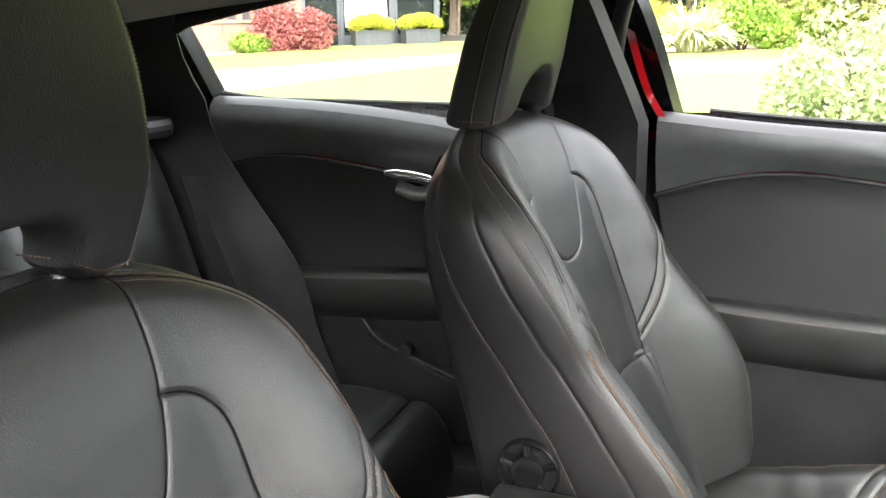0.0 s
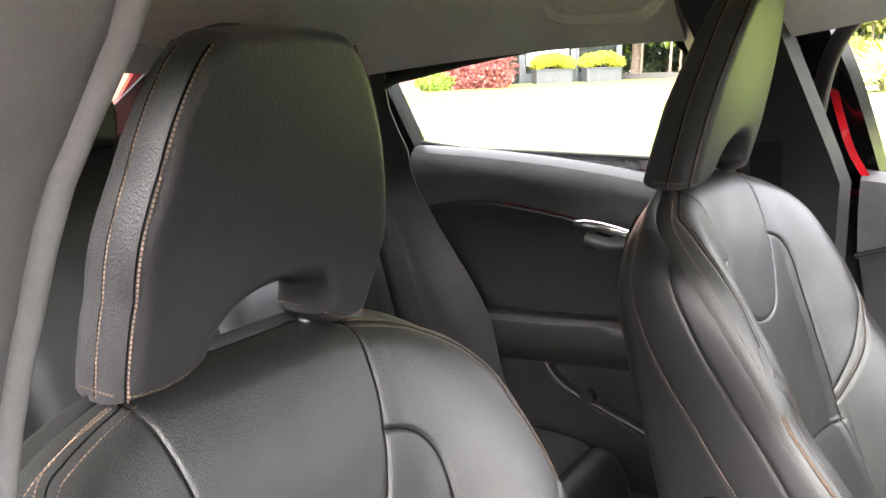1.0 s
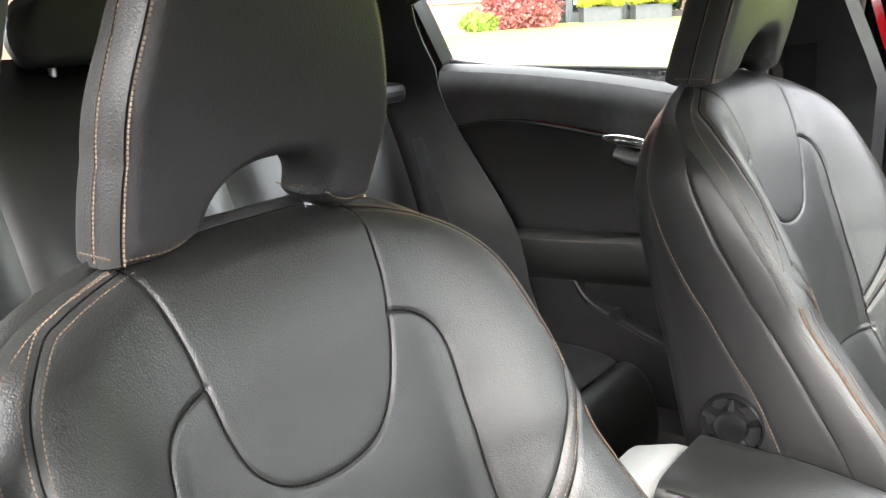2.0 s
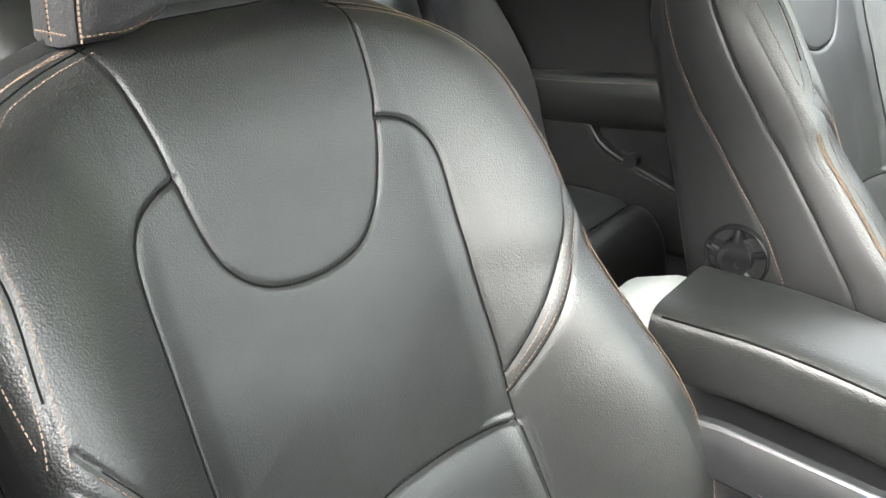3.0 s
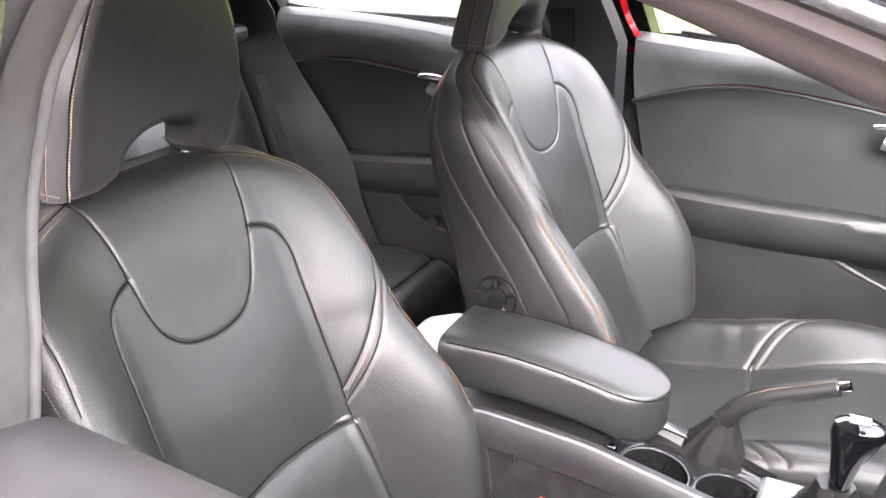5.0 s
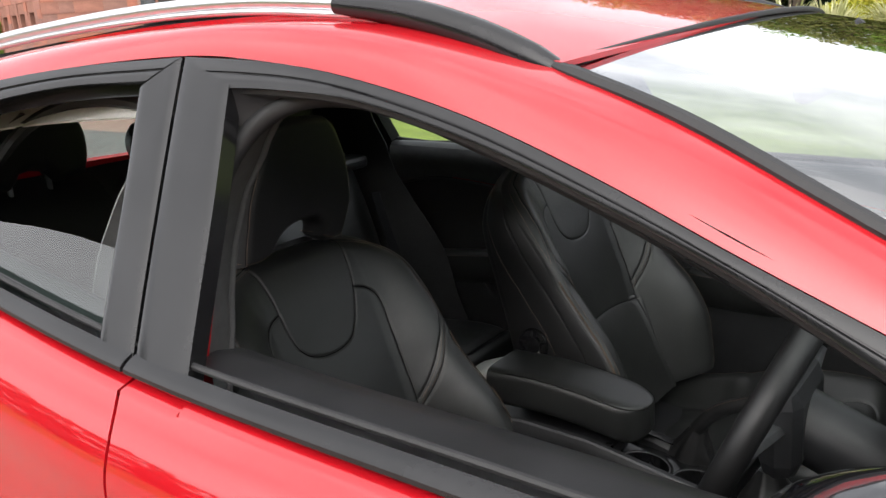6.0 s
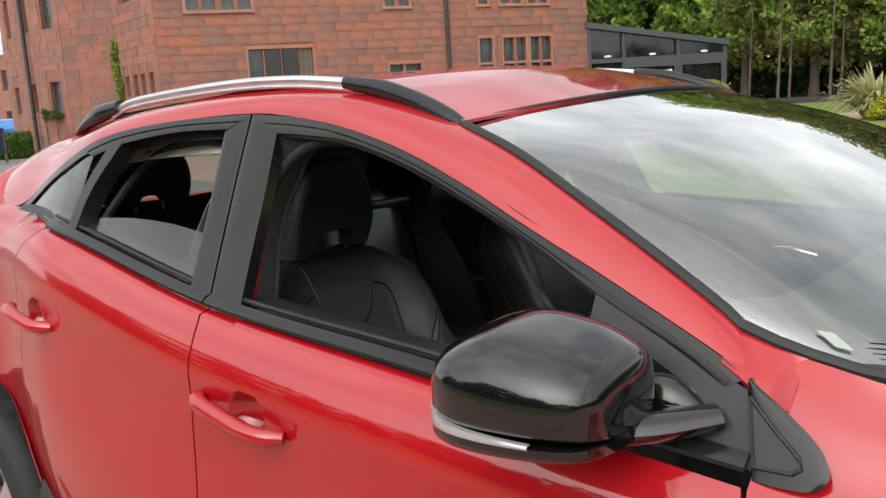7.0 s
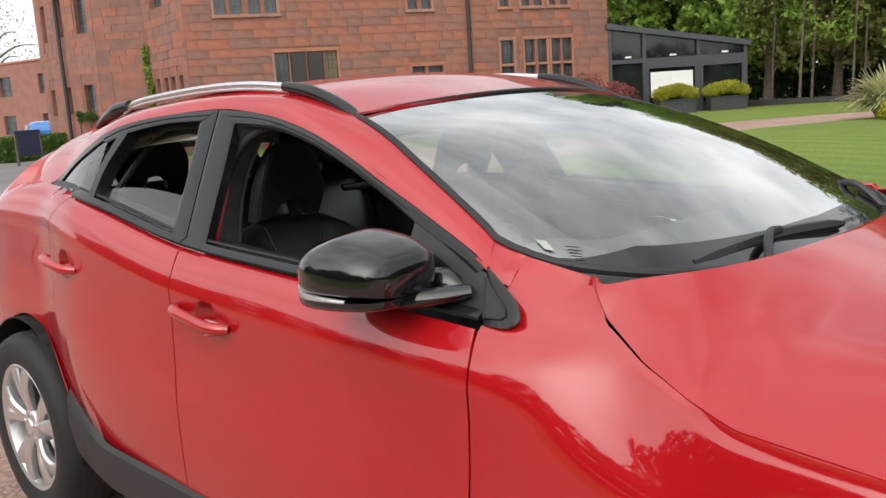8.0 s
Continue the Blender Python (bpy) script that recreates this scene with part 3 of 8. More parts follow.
    # door handles with their cups
    for own, ((x0, z0), (x1, z1)) in ((fd, HANDLES["front_door"]), (rd, HANDLES["rear_door"])):
        yc = float(lower_y((x0 + x1) / 2, (z0 + z1) / 2))
        p = curve([(x0, yc + 0.004, z0), (x0 + 0.03, yc + 0.026, z0 - 0.002), ((x0 + x1) / 2, yc + 0.034, (z0 + z1) / 2 + 0.001), (x1 - 0.04, yc + 0.03, z1 + 0.003), (x1, yc + 0.006, z1)], 22) * (1, s, 1)
        r = np.interp(np.linspace(0, 1, 22), [0, 0.06, 0.5, 0.92, 1], [0.011, 0.016, 0.0145, 0.0145, 0.01])
        h = tube("door_handle", p, r, RED, own, "body-coloured door handle", 12, 1.0)
    # cladding along the sill and round the arches
    xs = np.linspace(-2.2, -0.45, 40)
    sill = []
    for k, (dz, dy) in enumerate(((0.435, 0.002), (0.425, 0.016), (0.37, 0.02), (0.3, 0.005), (0.25, -0.06), (0.22, -0.15))):
        sill.append([(x, s * (0.888 + dy), dz + 0.13 * max(0.0, (-1.95 - x) / 0.25) ** 1.6 * (1 - k / 6) - 0.012 * (x + 1.5) * (k < 3)) for x in xs])
    grid("sill_cladding", np.array(sill), CLAD, car, "dark grey plastic sill cladding", flip=s < 0, thick=0.0)
    for cx, surf, a0, a1 in ((AXLE_R, lower_y, 4, 176), (AXLE_F, fender_y, 4, 176)):
        ring = []
        for rr, lift in ((0.407, 0.001), (0.402, 0.002), (0.396, 0.0), (0.39, -0.012), (0.386, -0.08), (0.37, -0.22)):
            ring.append([(cx + rr * math.cos(t), s * (min(0.9, float(surf(cx + 0.44 * math.cos(t), 0.36 + 0.44 * math.sin(t)))) + lift), 0.345 + rr * math.sin(t)) for t in np.radians(np.linspace(a0, a1, 40))])
        grid("arch_lip", np.array(ring[:4]), RED, car, "red rolled wheel arch lip", flip=s > 0)
        grid("arch_liner", np.array(ring[3:]), CLAD, car, "dark plastic wheel arch liner", flip=s > 0)
    # roof rail
    tube("window_seal", np.array([(x, s * (float(upper_y(x, z)) - 0.012), z - 0.004) for x, z in curve(inner_front, 50)]), 0.007, RUBBER, fd, "black rubber window seal", 8)
    rp = [(-2.3, 0.545, 1.424), (-2.2, 0.545, 1.446), (-1.971, 0.544, 1.46), (-1.729, 0.544, 1.466), (-1.542, 0.544, 1.461), (-1.378, 0.544, 1.446)]
    bar = tube("roof_rail", curve(rp, 40) * (1, s, 1), 0.0085, ALU, car, "brushed aluminium roof rail", 12, 1.1)
    tube("rail_lower_band", curve(rp, 40) * (1, s, 1) + (0, s * 0.004, -0.0125), 0.0048, ALU, bar, "narrow lower aluminium band", 10, 1.0)
    tube("rail_core", curve(rp, 40) * (1, s, 1) + (0, -s * 0.002, -0.008), 0.006, BLACK_SATIN, bar, "dark groove between the bands", 8, 1.0)
    foot = curve([(-1.40, 0.544, 1.447), (-1.3, 0.546, 1.43), (-1.2, 0.55, 1.4), (-1.12, 0.556, 1.366), (-1.07, 0.562, 1.346)], 16) * (1, s, 1)
    tube("rail_foot", foot, np.interp(np.linspace(0, 1, 16), [0, 0.3, 0.8, 1], [0.0145, 0.0185, 0.017, 0.006]), BLACK_SATIN, bar, "grey plastic rail end", 12, 0.95)
    foot = curve([(-2.27, 0.545, 1.436), (-2.38, 0.545, 1.422), (-2.47, 0.544, 1.398), (-2.53, 0.543, 1.372)], 12) * (1, s, 1)
    tube("rail_foot", foot, np.interp(np.linspace(0, 1, 12), [0, 0.4, 1], [0.015, 0.02, 0.006]), BLACK_SATIN, bar, "grey plastic rail end", 12, 1.25)
    skirt = [(x, 0.546, np.interp(x, [-2.3, -1.65, -1.36], [1.404, 1.44, 1.426])) for x in np.linspace(-2.3, -1.37, 24)]
    web = np.array([[(x, s * y, z) for x, y, z in skirt], [(x, s * y, z + 0.014) for x, y, z in skirt]])
    grid("rail_seal", web, BLACK_SATIN, bar, "black rail base strip", thick=0.004)

# roof skin between the rails
RE = curve(RAIL_EDGE, 200)
xs = np.linspace(-2.86, -1.10, 46)
v = np.linspace(-1, 1, 31)
roof = []
for x in xs:
    ye, ze = np.interp(x, RE[:, 0], RE[:, 1]), np.interp(x, RE[:, 0], RE[:, 2])
    crown = np.interp(x, [-2.86, -2.4, -1.7, -1.1], [0.035, 0.04, 0.036, 0.04])
    front = max(0.0, (x + 1.2) / 0.1) * 0.075
    roof.append([(x + front * (1 - t * t), t * ye, ze + crown * (1 - t * t) - 0.012 * max(0, (x + 1.2) / 0.1) * (1 - t * t)) for t in v])
grid("roof_panel", roof, RED, car, "red roof panel", thick=0.006)
fin = []
for q in np.linspace(0, 1, 10):
    fx = -2.62 + 0.13 * q
    fz = np.interp(fx, RE[:, 0], RE[:, 2]) + 0.036 + np.array([0, 0.7, 1.0, 0.7]) * 0.03 * (1 - q) ** 0.7
    fin.append(np.column_stack([np.full(4, fx), np.array([-1, -0.5, 0, 0.5]) * 0.02 * math.sin(math.pi * (0.1 + 0.85 * q)), fz]))
loft("antenna_fin", fin, RED, car, "small red roof antenna fin")
# tailgate with its spoiler and glass
tail = []
for x, z, hw in ((-2.86, 1.352, 0.5), (-2.92, 1.325, 0.5), (-2.9, 1.3, 0.5), (-2.87, 1.295, 0.5)):
    tail.append([(x + 0.06 * t * t, t * hw, z - 0.035 * t * t) for t in v])
grid("tail_spoiler", tail, RED, car, "red tailgate spoiler", thick=0.004)
glassy = [[(x + 0.07 * t * t, t * hw, z - 0.02 * t * t) for t in v] for x, z, hw in ((-2.87, 1.29, 0.5), (-3.05, 1.2, 0.505), (-3.22, 1.1, 0.51))]
ob = grid("rear_window", glassy, TINT, car, "sloping tailgate window")
ob.visible_shadow = False
lower = [[(x + 0.09 * t * t, t * hw, z) for t in v] for x, z, hw in ((-3.22, 1.1, 0.512), (-3.32, 1.03, 0.55), (-3.41, 0.9, 0.68), (-3.47, 0.75, 0.78), (-3.5, 0.6, 0.8), (-3.47, 0.42, 0.78), (-3.4, 0.3, 0.7))]
grid("tailgate", lower, RED, car, "red tailgate and bumper", thick=0.01)

# bonnet
rows = []
for u in np.linspace(0, 1, 80) ** 1.5:
    row = []
    for t in np.sin(np.linspace(-1, 1, 61) * math.pi / 2):
        xr = -0.15 - 0.196 * abs(t) ** 3.2
        x = xr + u * (0.86 - 0.09 * t * t - xr)
        ye, ze = hood_edge(x)
        if x < -0.346 + 0.001:
            ye, ze = 0.716, 1.074
        lift = np.interp(x, [-0.35, -0.2, 0.1, 0.4, 0.7, 0.86], [0.0, 0.1, 0.125, 0.11, 0.09, 0.06])
        ridge = 0.010 * math.exp(-((abs(t) - 0.74) / 0.12) ** 2)
        z = ze + 1.08 * lift * (1 - abs(t) ** 2.2) + ridge * min(1, u * 4) * (abs(t) < 0.99)
        w = math.exp(-(x - xr) / 0.06) * (1 - abs(t) ** 30)
        z = z * (1 - w) + 1.07 * w
        row.append((x, t * (ye - 0.003), min(z, 1.068 + 0.006 * abs(t)) if x < -0.1 else z))
    rows.append(row)
grid("bonnet", rows, RED, car, "red bonnet with a crease along each side", flip=True, thick=0.006)
nose = [[(x - 0.25 * abs(t) ** 2.5, t * hw, z) for t in v] for x, z, hw in ((0.86, 0.74, 0.72), (0.93, 0.66, 0.78), (0.95, 0.52, 0.84), (0.93, 0.38, 0.86), (0.86, 0.25, 0.84))]
grid("front_bumper", nose, RED, car, "red front bumper", flip=False, thick=0.01)

# windscreen, its black border and the scuttle
N = 41
t = np.linspace(-1, 1, N)
top = np.column_stack([-1.115 + 0.085 * (1 - t * t), 0.562 * t, 1.366 + 0.036 * (1 - t * t)])
base_r = curve([(-0.175, 0, 1.035), (-0.195, 0.3, 1.04), (-0.27, 0.54, 1.053), (-0.4, 0.672, 1.076), (-0.5, 0.698, 1.098), (-0.575, 0.695, 1.12)], 21)
base = np.vstack([base_r[::-1] * (1, -1, 1), base_r[1:]])
side_r = np.array([p for p in RAIL_EDGE if p[0] > -1.12])
S = curve(side_r, 24)
left_edge, right_edge = S * (1, -1, 1), S
g = np.zeros((24, N, 3))
for k in range(24):
    w = k / 23
    lin = top * (1 - w) + base * w
    fix0, fix1 = left_edge[k] - lin[0], right_edge[k] - lin[-1]
    g[k] = lin + (1 - t)[:, None] / 2 * fix0 + (1 + t)[:, None] / 2 * fix1
    g[k, :, 2] += 0.035 * math.sin(math.pi * w) * (1 - t * t)
    g[k, :, 0] += 0.02 * math.sin(math.pi * w) * (1 - t * t)
ob = grid("windscreen", g - (0, 0, 0.004), SCREEN, car, "sloping windscreen reflecting the clouds")
rim = np.vstack([g[:, 0], g[-1, 1:], g[::-1, -1][1:], g[0, ::-1][1:-1]])
tube("windscreen_seal", np.vstack([rim, rim[:1]]), np.r_[0.005, np.full(86, 0.009), np.full(40, 0.004)], RUBBER, car, "black windscreen seal", 8)
narrow = np.clip((0.715 - np.abs(base[:, 1])) / 0.13, 0.06, 1)[:, None]
band = np.stack([g[-1], g[-1] * (1 - narrow) + g[-3] * narrow])
grid("windscreen_border", band + (0, 0, 0.0015), BLACK_GLOSS, car, "black border of the windscreen", thick=0.001)
scut = [[(p[0] + dx, p[1] * (1 - 0.02 * dx), p[2] + dz) for p in base[7:-7]] for dx, dz in ((-0.06, -0.02), (0.0, -0.018), (0.04, -0.024), (0.07, -0.05))]
grid("scuttle_panel", scut, HARD_PLASTIC, car, "black plastic panel under the wipers", flip=True, thick=0.004)
for nm, a, b, arm0 in (("wiper", (-0.275, -0.5, 1.064), (-0.195, 0.02, 1.066), (-0.18, -0.4, 1.05)), ("wiper", (-0.25, 0.1, 1.072), (-0.43, 0.64, 1.095), (-0.21, 0.36, 1.05))):
    wp = thing("wiper", "", "")
    wp.parent = car
    blade = curve([a, ((a[0] + b[0]) / 2, (a[1] + b[1]) / 2, (a[2] + b[2]) / 2 + 0.012), b], 20)
    tube("wiper_blade", blade, np.interp(np.linspace(0, 1, 20), [0, 0.1, 0.9, 1], [0.006, 0.011, 0.011, 0.005]), HARD_PLASTIC, wp, "black wiper blade", 6, 1.3)
    mid = blade[10]
    tube("wiper_arm", curve([arm0, ((arm0[0] + mid[0]) / 2 - 0.01, (arm0[1] + mid[1]) / 2, mid[2] + 0.016), mid + (0, 0, 0.01)], 10), 0.009, HARD_PLASTIC, wp, "black wiper arm", 8)
    tube("wiper_pivot", [(arm0[0], arm0[1], arm0[2] - 0.02), (arm0[0], arm0[1], arm0[2] + 0.014)], 0.016, HARD_PLASTIC, wp, "wiper pivot cap", 12)


def on_screen(u, w):
    """A point on the windscreen: u -1..1 across, w 0 (top) to 1 (base)."""
    k, j = w * 23, (u + 1) / 2 * (N - 1)
    i, m = min(int(k), 22), min(int(j), N - 2)
    a, b = k - i, j - m
    return (g[i, m] * (1 - a) * (1 - b) + g[i + 1, m] * a * (1 - b) + g[i, m + 1] * (1 - a) * b + g[i + 1, m + 1] * a * b)


stick = np.array([[on_screen(-0.856 + 0.011 * i, 0.915 + 0.02 * j) for i in range(3)] for j in range(3)]) + (0, 0, 0.002)
grid("windscreen_sticker", stick, STICKER, car, "small pale paper sticker")
for k in range(5):
    a = np.array([[on_screen(-0.8 + (0.03 if k < 2 else 0.018) * i, 0.925 + 0.012 * k + 0.004 * m) for i in range(2)] for m in range(2)]) + (0, 0, 0.0015)
    grid("glass_marking", a, BLACK_SATIN, car)
sens = np.array([[on_screen(-0.1 + 0.2 * i / 6, 0.03 + 0.12 * j / 5) for i in range(7)] for j in range(6)]) + (-0.02, 0, -0.05)
grid("camera_housing", sens, HARD_PLASTIC, car, "black sensor housing behind the windscreen", thick=0.02)

# door mirror on the right-hand door, and its twin
for s in (-1, 1):
    mir = thing("door_mirror", "", "")
    mir.parent = car
    rings, tray, lens = [], [], []
    ang = np.linspace(0, 2 * np.pi, 56, endpoint=False)
    ca, sa = np.cos(ang), np.sin(ang)
    for q in np.linspace(0, 1, 40):
        x = -0.824 + 0.208 * q
        wide = 0.1 * float(smooth_interp(q, [0, 0.03, 0.1, 0.25, 0.45, 0.7, 0.86, 0.95, 1], [0.5, 0.66, 0.82, 0.95, 1.0, 0.97, 0.88, 0.75, 0.5]))
        high = 0.075 * float(smooth_interp(q, [0, 0.03, 0.1, 0.25, 0.42, 0.7, 0.88, 0.96, 1], [0.5, 0.64, 0.8, 0.95, 1.0, 0.86, 0.66, 0.5, 0.2]))
        cy, cz = 0.91 - 0.025 * q, 1.08
        wy = np.sign(ca) * np.abs(ca) ** np.where(sa > 0, 0.66, 0.25)
        zz = np.where(sa > 0, cz + (high - 0.011 * wy * high / 0.075) * np.abs(sa) ** 0.72, cz - 0.031 * np.abs(sa) ** 0.5)
        rings.append(np.column_stack([np.full(56, x), s * (cy + wide * wy), zz]))
        under = np.where(sa > 0, 1.0475, 1.0475 - (0.03 - 0.008 * q) * (wide / 0.1) ** 0.5 * np.abs(sa) ** 0.6)
        wt = np.sign(ca) * np.abs(ca) ** np.where(sa > 0, 0.25, 0.5)
        tray.append(np.column_stack([np.full(56, x), s * (cy + (wide + 0.0015) * wt), under]))
        if q < 0.72:
            tall = float(np.interp(q, [0, 0.06, 0.2, 0.72], [0.024, 0.021, 0.011, 0.005]))
            lens.append([(x, s * (cy + wide + d), 1.0465 + tall * b) for b, d in ((0, -0.004), (0.04, 0.0025), (0.5, 0.0035), (0.96, 0.0022), (1, -0.004))])
    loft("mirror_shell", rings, BLACK_GLOSS, mir, "gloss black mirror housing")
    loft("mirror_tray", tray, BLACK_GLOSS, mir, "gloss black mirror underside")
    grid("mirror_indicator", np.array(lens), LENS, mir, "clear indicator strip", flip=s > 0)
    face = [[(-0.8235, s * (0.91 + 0.036 * a), 1.087 + 0.026 * b) for a in (-1, -0.5, 0, 0.5, 1)] for b in (-1, 0, 1)]
    grid("mirror_glass", face, CHROME, mir, "mirror glass", thick=0.001)
    tube("mirror_arm", curve([(-0.68, 0.89, 1.034), (-0.62, 0.84, 1.034), (-0.565, 0.785, 1.04)], 12) * (1, s, 1), np.interp(np.linspace(0, 1, 12), [0, 0.6, 1], [0.034, 0.029, 0.024]), BLACK_GLOSS, mir, "gloss black mirror foot", 14, 0.6)
    tube("mirror_base", curve([(-0.68, 0.775, 1.05), (-0.62, 0.785, 1.048), (-0.57, 0.78, 1.03)], 12) * (1, s, 1), np.interp(np.linspace(0, 1, 12), [0, 0.5, 1], [0.022, 0.03, 0.01]), BLACK_GLOSS, mir, "gloss black mirror socket", 10)


# wheels
def wheel(cx, s):
    w = thing("wheel", "", "")
    w.parent = car
    w.location = (cx, s * 0.78, WHEEL_R)
    prof = [(0.225, -0.105), (0.26, -0.112), (0.3, -0.112), (0.325, -0.098), (0.337, -0.07), (0.338, 0), (0.337, 0.07), (0.325, 0.098), (0.3, 0.112), (0.26, 0.112), (0.225, 0.1)]
    ang = np.linspace(0, 2 * np.pi, 64, endpoint=False)
    loft("tyre", [np.column_stack([r * np.cos(ang), np.full(64, s * y), r * np.sin(ang)]) for r, y in prof], TYRE, w, "black tyre", cap=False)
    for y in (-0.05, -0.017, 0.017, 0.05):
        loft("tyre_groove", [np.column_stack([r * np.cos(ang), np.full(64, s * yy), r * np.sin(ang)]) for r, yy in ((0.3372, y - 0.004), (0.3386, y - 0.003), (0.3386, y + 0.003), (0.3372, y + 0.004))], RUBBER, w, cap=False)
    barrel = [(0.229, 0.095), (0.235, 0.1), (0.228, 0.104), (0.216, 0.098), (0.205, 0.06), (0.2, -0.06), (0.22, -0.1)]
    loft("rim", [np.column_stack([r * np.cos(ang), np.full(64, s * y), r * np.sin(ang)]) for r, y in barrel], RIM, w, "silver alloy rim", cap=False)
    disc = [(0.02, 0.0), (0.15, 0.0), (0.155, -0.012), (0.02, -0.012)]
    loft("brake_disc", [np.column_stack([r * np.cos(ang), np.full(64, s * y), r * np.sin(ang)]) for r, y in disc], SATIN_METAL, w, "steel brake disc", cap=True)
    for k in range(5):
        a0 = k * 2 * np.pi / 5 + 0.3
        for off in (-0.15, 0.15):
            rings = []
            for q in np.linspace(0, 1, 12):
                r = 0.05 + 0.165 * q
                a = a0 + off * (0.35 + 1.25 * q) + 0.12 * q
                wd = 0.02 + 0.012 * q * q
                y = 0.075 + 0.018 * math.sin(q * 2.4)
                c, e = np.array([math.cos(a), math.sin(a)]), np.array([-math.sin(a), math.cos(a)])
                ring = []
                for dw, dy in ((-1, -0.012), (-1, 0.004), (-0.6, 0.012), (0.6, 0.012), (1, 0.004), (1, -0.012)):
                    p = c * r + e * dw * wd
                    ring.append((p[0], s * (y + dy), p[1]))
                rings.append(ring)
            loft("spoke", rings, RIM, w)
    hub = [(0.0005, 0.1), (0.028, 0.1), (0.032, 0.095), (0.06, 0.09), (0.066, 0.08), (0.066, 0.03)]
    loft("hub_cap", [np.column_stack([r * np.cos(ang), np.full(64, s * y), r * np.sin(ang)]) for r, y in hub], RIM, w, "silver hub cap", cap=False)
    for k in range(5):
        a = k * 2 * np.pi / 5 + 0.3
        tube("wheel_nut", [(0.046 * math.cos(a), s * 0.085, 0.046 * math.sin(a)), (0.046 * math.cos(a), s * 0.098, 0.046 * math.sin(a))], 0.009, SATIN_METAL, w, sides=6)


for cx in (AXLE_R, AXLE_F):
    for s in (-1, 1):
        wheel(cx, s)
# dark wheel housings and underbody
for cx in (AXLE_R, AXLE_F):
    for s in (-1, 1):
        ang = np.radians(np.linspace(-10, 190, 26))
        hs = [[(cx + 0.385 * math.cos(t), s * y, 0.345 + 0.385 * math.sin(t)) for t in ang] for y in (0.86, 0.5)]
        grid("wheel_housing", hs, CARPET, car, "dark wheel housing", thick=0.004)
box("underbody", -3.35, 0.85, -0.7, 0.7, 0.2, 0.26, CARPET, car, "dark underbody")
# ---- seats ----
RECLINE = math.atan(0.33)
CA, SA = math.cos(RECLINE), math.sin(RECLINE)


def near_line(U, V, pts):
    """Distance of every (U, V) from a polyline."""
    p = np.asarray(pts, float)
    best = np.full(U.shape, 9.0)
    for a, b in zip(p[:-1], p[1:]):
        d = b - a
        t = np.clip(((U - a[0]) * d[0] + (V - a[1]) * d[1]) / (d @ d + 1e-12), 0, 1)
        best = np.minimum(best, np.hypot(U - a[0] - t * d[0], V - a[1] - t * d[1]))
    return best


SEAT_V = [-0.08, 0.05, 0.15, 0.25, 0.31, 0.38, 0.43, 0.46, 0.49, 0.51, 0.525, 0.536, 0.545]
SEAT_W = [0.258, 0.262, 0.258, 0.248, 0.247, 0.248, 0.244, 0.236, 0.216, 0.19, 0.158, 0.12, 0.08]
# height of the side bolsters' ridge
RIDGE_V = [-0.08, -0.05, 0.05, 0.13, 0.2, 0.265, 0.31, 0.38, 0.44, 0.48, 0.51, 0.545]
RIDGE_N = [0.098, 0.108, 0.126, 0.117, 0.092, 0.067, 0.062, 0.048, 0.031, 0.016, 0.004, 0.0]


def seat_w(v):
    """Half width of the backrest."""
    return smooth_interp(v, SEAT_V, SEAT_W)


U_SEAM = curve([(-0.104, 0.545), (-0.105, 0.532), (-0.098, 0.5), (-0.093, 0.468), (-0.09, 0.44), (-0.085, 0.402), (-0.073, 0.37), (-0.045, 0.349), (0, 0.342), (0.04, 0.349), (0.066, 0.37), (0.083, 0.402), (0.095, 0.436), (0.103, 0.468), (0.108, 0.5), (0.112, 0.53), (0.11, 0.545)], 90)
PANEL = curve([(0.0955, 0.438), (0.118, 0.43), (0.134, 0.415), (0.142, 0.39), (0.142, 0.34), (0.141, 0.273), (0.141, 0.219), (0.14, 0.155), (0.142, 0.09), (0.15, -0.02), (0.153, -0.08)], 70)
PANEL_OUTER = curve([(-0.0895, 0.441), (-0.11, 0.434), (-0.128, 0.42), (-0.139, 0.395), (-0.143, 0.34), (-0.148, 0.28), (-0.151, 0.219), (-0.15, 0.155), (-0.149, 0.09), (-0.15, -0.02), (-0.153, -0.08)], 70)
CROSS = curve([(-0.15, 0.144), (-0.07, 0.156), (0, 0.16), (0.07, 0.157), (0.14, 0.148)], 30)
BAND_A = curve([(0.142, 0.193), (0.162, 0.22), (0.185, 0.256), (0.208, 0.294), (0.23, 0.332)], 30)
BAND_B = curve([(0.141, 0.174), (0.165, 0.204), (0.19, 0.241), (0.214, 0.279), (0.238, 0.317)], 30)
half_v = np.r_[np.linspace(-0.08, 0.47, 90), np.linspace(0.474, 0.545, 60)]
OUTLINE = np.vstack([np.column_stack([seat_w(half_v), half_v]), np.column_stack([np.linspace(0.078, -0.078, 30), np.full(30, 0.5455)]), np.column_stack([-seat_w(half_v), half_v])[::-1]])
EDGE_IN = curve([(float(seat_w(v)) - d, v) for v, d in ((0.305, 0.003), (0.325, 0.008), (0.345, 0.013), (0.38, 0.019), (0.41, 0.022), (0.44, 0.021))] + [(0.207, 0.474), (0.179, 0.504), (0.16, 0.5145), (0.138, 0.523), (0.114, 0.53), (0.101, 0.5335)], 75)
